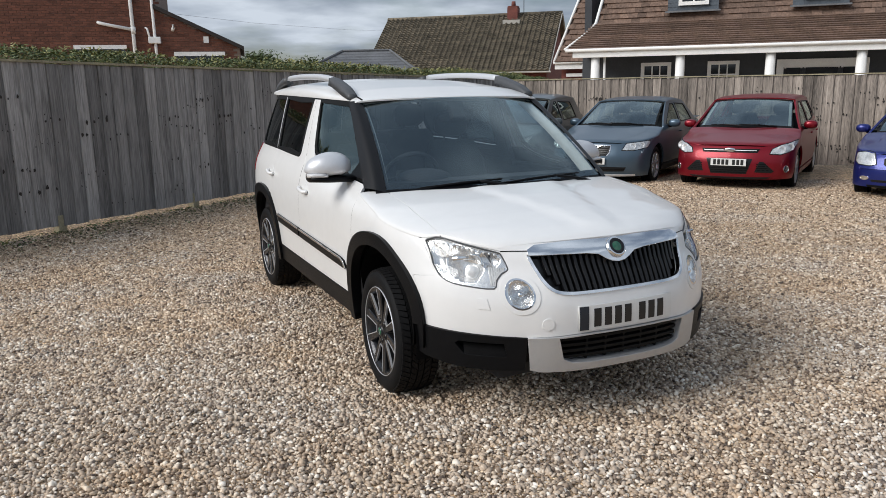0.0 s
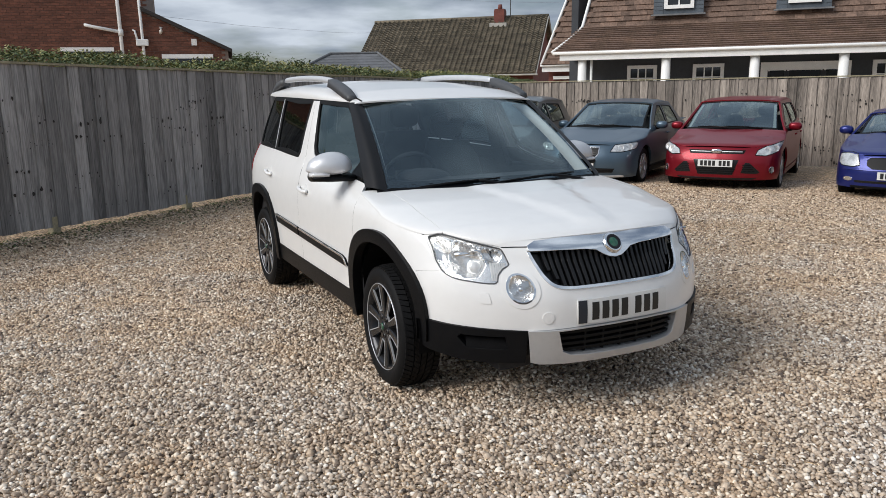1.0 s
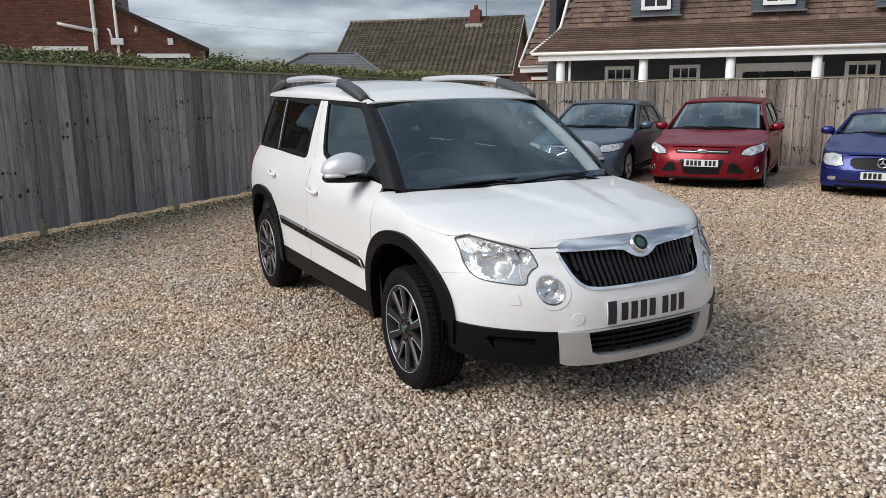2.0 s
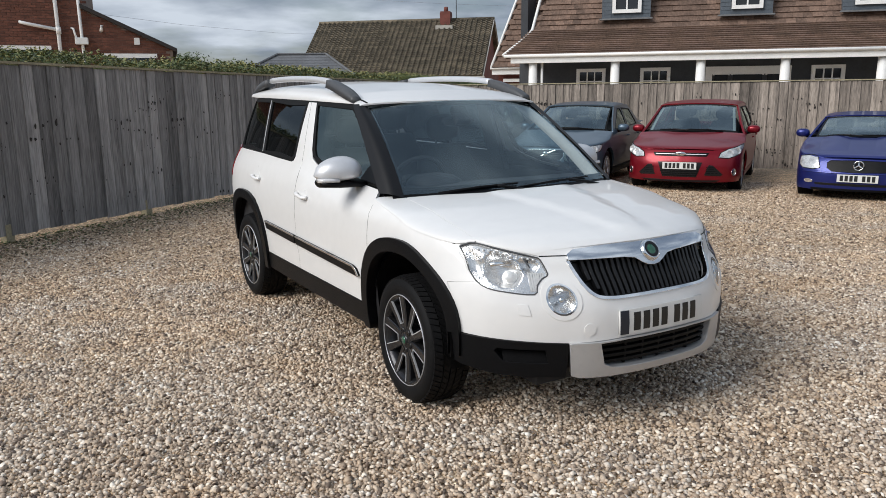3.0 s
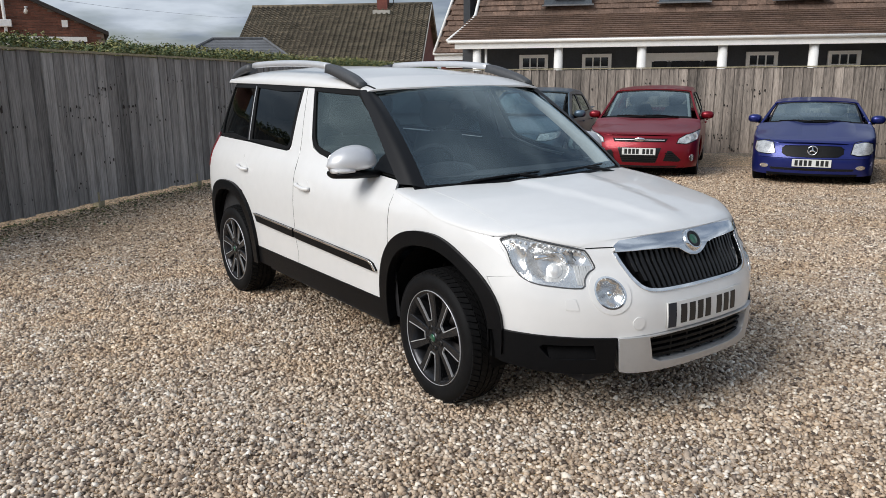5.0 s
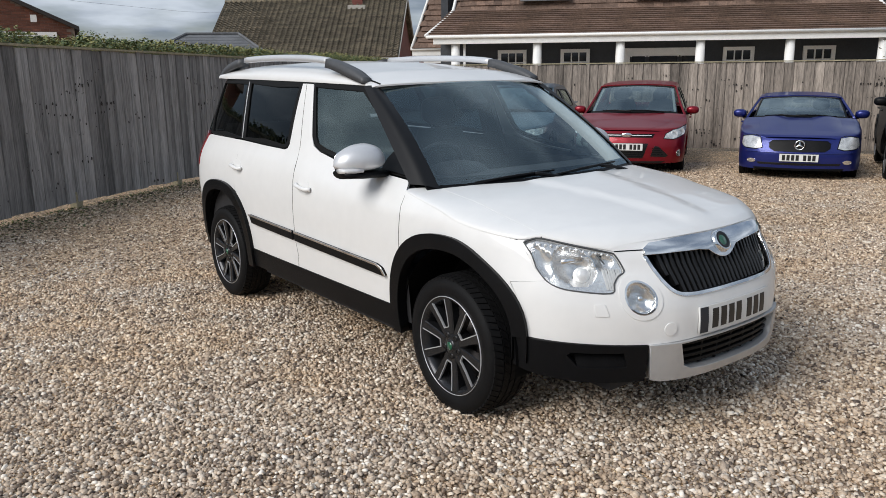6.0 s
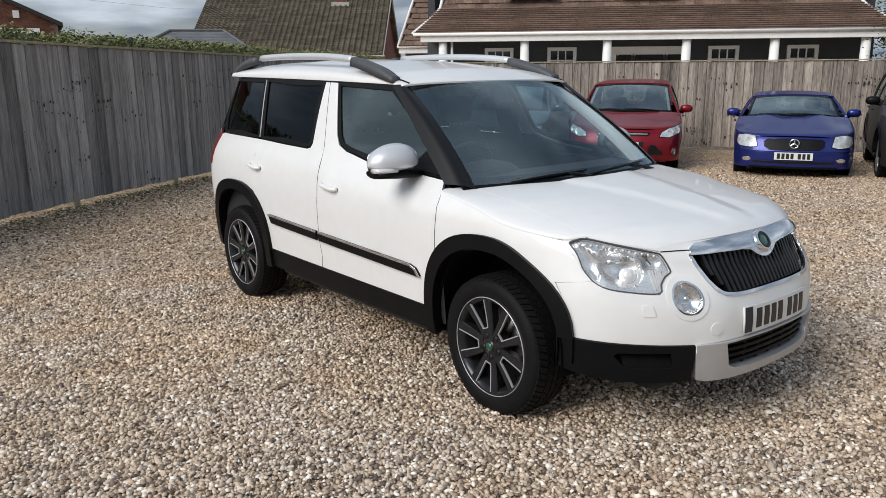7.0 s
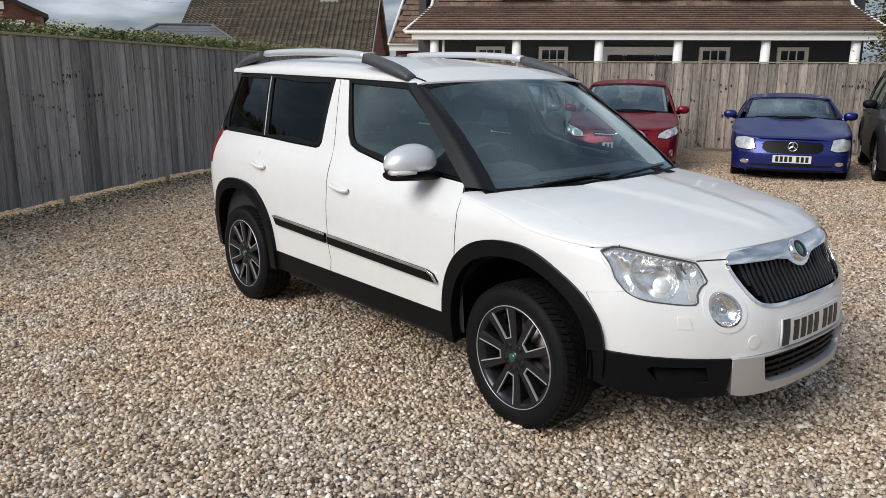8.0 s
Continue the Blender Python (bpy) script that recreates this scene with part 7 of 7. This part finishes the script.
        for du in c.get("lamp_dishes", (-0.08, 0.08)):
            zs = [z for z in np.linspace(min(p[1] for p in hl), max(p[1] for p in hl), 60) if inside((cu + du, z), hl)]
            cz, hh = (zs[0] + zs[-1]) / 2, (zs[-1] - zs[0]) * 0.36
            n = (numeric_normal(skin, cu + du, cz, car_axis) + Vector((0, -0.8, 0))).normalized()
            put("reflector", lathe([(-0.02, 0.004), (-0.018, hh * 0.5), (0.012, hh), (0.008, hh * 1.08)], 20), LAMP_BACK, lamp, "", Matrix.Translation(offset(skin, 0.004)(cu + du, cz)) @ n.to_track_quat("X", "Z").to_matrix().to_4x4(), smooth=True)
        if c.get("amber"):
            put("indicator", panel(offset(skin, 0.001), c["amber"], step=0.05, depth=0), AMBER, lamp)
        put("cover", panel(offset(skin, 0.010), shrunk(hl, 0.004), step=0.06, depth=0), LENS, lamp)
        if c.get("fog"):
            fu, fz, fr = c["fog"]
            fg = put("fog_lamp", panel(offset(skin, 0.008), circle(fu, fz, fr, 20, fr * c.get("fog_flat", 1.0)), step=0.03, depth=0.02), REFLECTOR, car)
            put("ring", panel(offset(skin, 0.011), circle(fu, fz, fr * 1.15, 20, fr * 1.15 * c.get("fog_flat", 1.0)), [circle(fu, fz, fr * 0.9, 20, fr * 0.9 * c.get("fog_flat", 1.0))], step=0.03, depth=0.015), CHROME, fg)
        for poly, mm in c.get("half_pieces", ()):
            put("bumper_insert", panel(offset(skin, 0.006), poly, step=0.06, depth=0.02), mm, car)
        seat(car, s * 0.36, y_scr0 + 1.05, belt - c.get("seat_drop", 0.54))
        if len(hole_pts) > 1:
            seat(car, s * 0.36, y_scr0 + 1.9, belt - 0.52)
        put("tail_lamp", panel(offset(skin, 0.006), [(U(h - 0.32), belt - 0.28), (um - 0.45, belt - 0.28), (um - 0.45, belt - 0.08), (U(h - 0.36), belt - 0.08)], step=0.1, depth=0.02), RED_LENS, car)
    mir = lambda half: half + [(-a, b) for a, b in reversed(half) if abs(a) > 1e-6]
    put("bonnet", panel(S.dome, mir([(0, 0.004), (0.5, 0.004), (0.995, 0.004), (0.995, 0.5), (0.995, 0.99), (0, 0.99)]), step=0.08, depth=0.01, aspect=0.85), P, car)
    for s in (-1, 1):
        k0, k1 = c.get("crease", (0.42, 0.55))
        put("bonnet_joint", loft([[tuple(S.dome(s * (k0 + (k1 - k0) * b + d), b) + Vector((0, 0, 0.002))) for d in (-0.005, 0.005)] for b in np.linspace(0.04, 0.97, 14)], False, False), P, car, smooth=True)
    put("roof", panel(S.roof, [(-0.998, y_scr1), (0.998, y_scr1), (0.998, 0.4), (0.998, y_rear1), (-0.998, y_rear1), (-0.998, 0.4)], step=0.09, depth=0.02, aspect=0.7), c.get("roof_paint", P), car)
    ws = put("windscreen", panel(S.screen, [(-1, 0), (1, 0), (1, 1), (-1, 1)], step=0.1, depth=0, aspect=0.65), PARKED_SHIELD, car, "clear windscreen")
    k = 0.99 if c.get("trim") else 0.962
    if c.get("trim"):
        for s in (-1, 1):
            put("pillar_trim", panel(offset(S.screen, -0.02), [(s * 0.985, 0.06), (s * 0.93, 0.06), (s * 0.925, 0.94), (s * 0.985, 0.94)], step=0.09, depth=0, aspect=0.65), c["trim"], ws, "pale inner pillar trim")
    put("screen_band", panel(offset(S.screen, 0.003), [(-1, 0), (1, 0), (1, 1), (-1, 1)], [[(-k, 0.07), (k, 0.07), (k, 0.955), (-k, 0.955)]], step=0.09, depth=0, aspect=0.65), RUBBER_SEAL, ws)
    put("interior_mirror", ellipsoid_patch(0, y_scr1 - 0.02, zr - 0.05, 0.11, 0.02, 0.035, 16, 8, 2.6), CABIN, ws, smooth=True)
    for x0, x1 in ((0.52, -0.06), (-0.02, -0.52)):
        b0, b1 = S.screen(x0 / (0.8 * w), 0.02) + Vector((0, -0.02, 0.012)), S.screen(x1 / (0.8 * w), 0.06) + Vector((0, -0.02, 0.012))
        put("wiper", Geo().tube([tuple(b0), tuple((b0 + b1) / 2 + Vector((0, -0.03, 0.012))), tuple(b1)], [0.012, 0.012, 0.006], 6), BLACK_PLASTIC, ws)
    put("scuttle", panel(lambda a, b: S.screen(a * 1.04, -0.22 + 0.25 * b) + Vector((0, 0, -0.012 * (1 - b) - 0.004)), [(-1, 0), (1, 0), (1, 1), (-1, 1)], step=0.1, depth=0.02, aspect=0.7), BLACK_PLASTIC, car)
    # back window and boot
    q0 = [S.roof(v, y_rear1) for v in np.linspace(-0.98, 0.98, 13)]
    q1 = [Vector((v * 0.80 * w, y_rear0, belt)) for v in np.linspace(-1, 1, 13)]
    put("rear_screen", loft([[tuple(p) for p in q0], [tuple(p) for p in q1]], False, False), PARKED_SHIELD if not c.get("dark") else PRIVACY, car, smooth=True)
    q2 = [Vector((v * 0.86 * w, h - 0.06 - 0.08 * v * v, c["boot"] + 0.005)) for v in np.linspace(-1, 1, 13)]
    put("boot_lid", loft([[tuple(p) for p in q1], [tuple(p) for p in q2]], False, False), P, car, smooth=True)
    # cabin
    put("underbody", Geo().box(-w * 0.6, -h + 0.35, zb - 0.02, w * 0.6, h - 0.3, zb + 0.08).box(-w * 0.9, axle[0] + R + 0.1, zb, w * 0.9, axle[1] - R - 0.1, zb + 0.1), CABIN, car)
    put("engine_bay", Geo().box(-w * 0.6, -h + 0.45, zb, w * 0.6, y_scr0 - 0.1, edge0 - 0.06), CABIN, car)
    rows = []
    for v in np.linspace(-1, 1, 11):
        f = S.screen(v * 0.98, 0.0)
        rows.append([(f.x, f.y + 0.02, f.z - 0.02), (f.x, f.y + 0.34, f.z + 0.01), (f.x, f.y + 0.42, f.z - 0.4)])
    put("dashboard", loft(rows, False, False), CABIN, car, smooth=True)
    sw = put("steering_wheel", Geo().tube([(0.18 * math.cos(a), 0, 0.18 * math.sin(a)) for a in np.linspace(0, 6.283, 25)], 0.014, 6, False), CABIN, car, "", pose(-0.36, y_scr0 + 0.48, belt - 0.02, 25), smooth=True)
    # face
    for name, poly, mm, out_, dep in c["face"]:
        put(name, panel(offset(S.wall, out_), mir(poly) if abs(poly[0][0]) < 1e-6 else poly, step=0.06, depth=dep), mm, car)
    pz, pw = c["plate"]
    pt = S.wall(0, pz)
    plate(car, pose(0, pt.y - 0.018, pz, -3, 0, 0), pw, 0.108, 7, False)
    if c.get("extra"):
        c["extra"](car, S)
    return car


def slat_rows(zs, w0, w1, mm=None):
    z0, z1 = zs[0], zs[-1]
    return [("slat", [(0, z - 0.006), (w0 + (w1 - w0) * (z - z0) / max(0.01, z1 - z0), z - 0.006), (w0 + (w1 - w0) * (z - z0) / max(0.01, z1 - z0), z + 0.006), (0, z + 0.006)], mm or BLACK_PLASTIC, 0.010, 0.008) for z in zs]


def at(x, y, a):
    return pose(x, y, ground_z(x, y), 0, 0, a)


def oval_badge(car, S, z, rx, rz, mm=CHROME):
    p = offset(S.wall, 0.016)(0, z)
    put("badge", ellipsoid_patch(0, 0, 0, rx, 0.012, rz, 20, 8), mm, car, "", Matrix.Translation(p), smooth=True)


def star_badge(car, S):
    p = offset(S.wall, 0.03)(0, 0.542)
    m = Matrix.Translation(p)
    b = put("badge", Geo().tube([(0.064 * math.cos(a), 0, 0.064 * math.sin(a)) for a in np.linspace(0, 6.283, 29)], 0.009, 8, False), CHROME, car, "round chrome badge", m, smooth=True)
    for k in range(3):
        a = math.pi / 2 + 2 * math.pi * k / 3
        put("badge_arm", Geo().tube([(0, 0, 0), (0.062 * math.cos(a), 0, 0.062 * math.sin(a))], [0.014, 0.003], 6), CHROME, b)
    # two power bulges on the bonnet
    for s in (-1, 1):
        rows = []
        for b_ in np.linspace(0.25, 0.98, 12):
            k = math.sin(math.pi * min(1, (b_ - 0.25) / 0.45) / 2)
            rows.append([tuple(S.dome(s * (0.30 + 0.17 * v), b_) + Vector((0, 0, 0.022 * k * (1 - v * v)))) for v in np.linspace(-1, 1, 9)])
        put("bonnet_bulge", loft(rows, False, False), ROYAL_BLUE, car, smooth=True)


def diagonal_badge(car, S):
    a, b = offset(S.wall, 0.022)(-0.17, 0.53), offset(S.wall, 0.022)(0.17, 0.665)
    put("badge_bar", Geo().tube([tuple(a), tuple(b)], 0.012, 6), CHROME, car)
    put("badge", ellipsoid_patch(0, 0, 0, 0.05, 0.016, 0.05, 16, 8), CHROME, car, "", Matrix.Translation((a + b) / 2), smooth=True)


LEAN_STD = [(.15, .06), (.25, .01), (.4, 0), (.52, .01), (.62, .05), (.70, .10), (.78, .18), (.9, .32), (1.1, .5)]
LEAN_UP = [(.15, .05), (.25, .01), (.4, 0), (.6, .01), (.72, .04), (.80, .08), (.9, .18), (1.0, .3), (1.2, .5)]

# red hatchback
parked_car("red five-door hatchback parked nose out on the gravel", at(5.55, 13.68, -31.0), dict(
    size=(4.36, 1.82, 1.47), round=0.40, belt=0.945, roof_edge=1.375, low=0.20, chin=0.215, boot=1.0, edge=0.715, lean=LEAN_STD, lean_top=0.10,
    glass_y=(-0.98, -0.22, 1.55, 2.0), axles=(-1.30, 1.345), wheel=0.318, paint=RED, spokes=10, trim=CREAM_TRIM,
    side_glass=[[(-0.72, 0.965), (0.22, 0.985), (0.20, 1.35), (-0.10, 1.345)], [(0.30, 0.985), (1.15, 1.03), (1.22, 1.345), (0.28, 1.352)], [(1.25, 1.04), (1.55, 1.10), (1.42, 1.33), (1.30, 1.34)]],
    lamp=[(0.57, 0.600), (0.74, 0.588), (0.96, 0.638), (1.20, 0.765), (1.18, 0.80), (1.0, 0.790), (0.72, 0.738), (0.60, 0.68)], lamp_dishes=(-0.12, 0.04),
    fog=(0.86, 0.375, 0.045), plate=(0.475, 0.52),
    face=[("upper_grille", [(0, 0.620), (0.40, 0.620), (0.43, 0.675), (0, 0.675)], BLACK_PLASTIC, 0.004, 0.01), ("chrome_bar", [(0, 0.645), (0.385, 0.645), (0.388, 0.652), (0, 0.652)], SILVER, 0.012, 0.01),
          ("lower_grille", [(0, 0.300), (0.26, 0.300), (0.34, 0.53), (0, 0.53)], GLOSS_BLACK, 0.004, 0.01), ("lip", [(0, 0.220), (0.55, 0.228), (0.62, 0.255), (0, 0.248)], GLOSS_BLACK, 0.006, 0.01)]
    + slat_rows((0.325, 0.355, 0.385), 0.265, 0.295),
    half_pieces=[([(0.38, 0.33), (0.62, 0.32), (0.66, 0.345), (0.50, 0.485), (0.44, 0.49)], GLOSS_BLACK)] + [([(0.40, z), (0.64 - (z - 0.34) * 0.9, z), (0.63 - (z - 0.34) * 0.9, z + 0.012), (0.405, z + 0.012)], BLACK_PLASTIC) for z in (0.355, 0.385, 0.415, 0.445)],
    extra=lambda car, S: oval_badge(car, S, 0.650, 0.085, 0.034)))

# steel-blue saloon
parked_car("steel-blue four-door saloon parked beside the red hatchback", at(3.66, 14.76, -31.5), dict(
    size=(4.47, 1.77, 1.45), round=0.46, belt=0.95, roof_edge=1.355, low=0.19, chin=0.17, boot=1.02, edge=0.715, lean=LEAN_STD, lean_top=0.10,
    glass_y=(-0.92, -0.12, 1.02, 1.62), axles=(-1.335, 1.305), wheel=0.315, paint=STEEL_BLUE, spokes=7,
    side_glass=[[(-0.66, 0.968), (0.26, 0.975), (0.24, 1.325), (0.02, 1.322)], [(0.34, 0.975), (1.20, 0.99), (0.95, 1.30), (0.32, 1.328)]],
    lamp=[(0.50, 0.600), (0.70, 0.598), (1.00, 0.640), (1.05, 0.690), (1.04, 0.752), (0.90, 0.755), (0.56, 0.722)], lamp_dishes=(-0.14, 0.02), amber=[(0.88, 0.65), (1.0, 0.665), (1.02, 0.735), (0.90, 0.735)],
    plate=(0.430, 0.52), sill=BLACK_PLASTIC,
    face=[("grille", [(0, 0.515), (0.26, 0.515), (0.31, 0.575), (0.31, 0.67), (0, 0.675)], GLOSS_BLACK, 0.004, 0.01), ("grille_frame", [(0, 0.675), (0.31, 0.67), (0.33, 0.685), (0, 0.692)], CHROME, 0.012, 0.012),
          ("lower_grille", [(0, 0.255), (0.56, 0.265), (0.60, 0.33), (0, 0.34)], GLOSS_BLACK, 0.004, 0.01), ("chin_strip", [(0, 0.17), (0.75, 0.185), (0.75, 0.215), (0, 0.205)], SILVER, 0.006, 0.01)]
    + slat_rows((0.545, 0.575, 0.605, 0.635), 0.27, 0.30, RUBBER_SEAL) + slat_rows((0.295,), 0.57, 0.57, RUBBER_SEAL),
    half_pieces=[([(0.312, 0.570), (0.312, 0.675), (0.326, 0.675), (0.326, 0.565), (0.272, 0.505), (0.262, 0.513)], CHROME)],
    extra=diagonal_badge))

# royal-blue roadster
parked_car("royal blue two-door roadster with closed hard top", at(7.60, 11.92, -36.0), dict(seat_drop=0.66,
    size=(3.995, 1.715, 1.265), round=0.36, belt=0.885, roof_edge=1.170, low=0.185, chin=0.185, boot=0.92, edge=0.645, lean=[(.1, .05), (.2, .01), (.41, 0), (.50, .03), (.58, .07), (.66, .12), (.74, .20), (.88, .4), (1.0, .6)], lean_top=0.11,
    glass_y=(-0.66, 0.02, 0.85, 1.25), axles=(-1.20, 1.20), wheel=0.305, paint=ROYAL_BLUE, spokes=6, crease=(0.62, 0.72),
    side_glass=[[(-0.42, 0.90), (0.60, 0.91), (0.62, 1.135), (0.12, 1.135)]],
    lamp=[(0.50, 0.505), (0.60, 0.480), (0.80, 0.490), (0.92, 0.54), (0.88, 0.655), (0.62, 0.690), (0.54, 0.665)], lamp_dishes=(),
    fog=(0.66, 0.315, 0.060), fog_flat=0.42, plate=(0.375, 0.52),
    face=[("grille", [(0, 0.455), (0.34, 0.465), (0.41, 0.51), (0.41, 0.575), (0.37, 0.612), (0, 0.622)], BLACK_PLASTIC, 0.006, 0.015), ("lower_grille", [(0, 0.262), (0.55, 0.267), (0.57, 0.297), (0, 0.294)], GLOSS_BLACK, 0.004, 0.01),
          ("bumper_strip", [(0, 0.435), (0.78, 0.445), (0.80, 0.457), (0, 0.447)], ROYAL_BLUE, 0.012, 0.012), ("chin", [(0, 0.187), (0.60, 0.192), (0.62, 0.222), (0, 0.217)], BLACK_PLASTIC, 0.006, 0.01)]
    + [("grille_ring", [(0, 0.622), (0.37, 0.612), (0.41, 0.575), (0.42, 0.580), (0.375, 0.623), (0, 0.633)], ROYAL_BLUE, 0.016, 0.02)],
    extra=star_badge))

# slate-grey hatchback in the corner
parked_car("slate grey small hatchback parked in the fence corner", at(1.53, 14.95, -28), dict(
    size=(3.92, 1.68, 1.50), round=0.40, belt=0.965, roof_edge=1.39, low=0.20, chin=0.18, boot=1.0, edge=0.74, lean=LEAN_UP, lean_top=0.08,
    glass_y=(-0.78, -0.02, 1.42, 1.75), axles=(-1.22, 1.26), wheel=0.300, paint=SLATE_GREY, spokes=8,
    side_glass=[[(-0.50, 0.985), (0.24, 1.0), (0.22, 1.36), (0.10, 1.358)], [(0.32, 1.0), (1.15, 1.03), (1.05, 1.34), (0.30, 1.362)]],
    lamp=[(0.52, 0.60), (0.66, 0.58), (0.86, 0.66), (1.06, 0.80), (0.98, 0.815), (0.72, 0.76)], lamp_dishes=(-0.05, 0.08),
    plate=(0.45, 0.52),
    face=[("grille", [(0, 0.60), (0.38, 0.61), (0.42, 0.68), (0, 0.69)], GLOSS_BLACK, 0.006, 0.01), ("lower_grille", [(0, 0.24), (0.5, 0.25), (0.54, 0.36), (0, 0.38)], GLOSS_BLACK, 0.004, 0.01)] + slat_rows((0.63, 0.66), 0.39, 0.40, CHROME)))

# dark bronze off-roader
parked_car("dark bronze muddy off-roader with black cladding", at(9.32, 10.64, -39), dict(
    size=(4.50, 1.86, 1.74), round=0.38, belt=1.09, roof_edge=1.60, low=0.27, chin=0.25, boot=1.1, edge=0.88, lean=LEAN_UP, lean_top=0.10,
    glass_y=(-0.92, -0.28, 1.62, 2.0), axles=(-1.34, 1.34), wheel=0.365, paint=BROWN_BLACK, spokes=6, sill=BLACK_PLASTIC, cladding=True, mirror=BLACK_PLASTIC,
    side_glass=[[(-0.66, 1.11), (0.22, 1.12), (0.20, 1.55), (-0.22, 1.545)], [(0.30, 1.12), (1.12, 1.13), (1.10, 1.545), (0.28, 1.552)], [(1.22, 1.14), (1.72, 1.18), (1.50, 1.51), (1.20, 1.54)]],
    lamp=[(0.58, 0.76), (0.80, 0.76), (0.98, 0.80), (0.98, 0.90), (0.60, 0.88)],
    plate=(0.55, 0.52),
    face=[("grille", [(0, 0.74), (0.50, 0.75), (0.52, 0.86), (0, 0.87)], GLOSS_BLACK, 0.006, 0.01), ("lower_grille", [(0, 0.34), (0.5, 0.35), (0.54, 0.46), (0, 0.48)], GLOSS_BLACK, 0.004, 0.01)]))
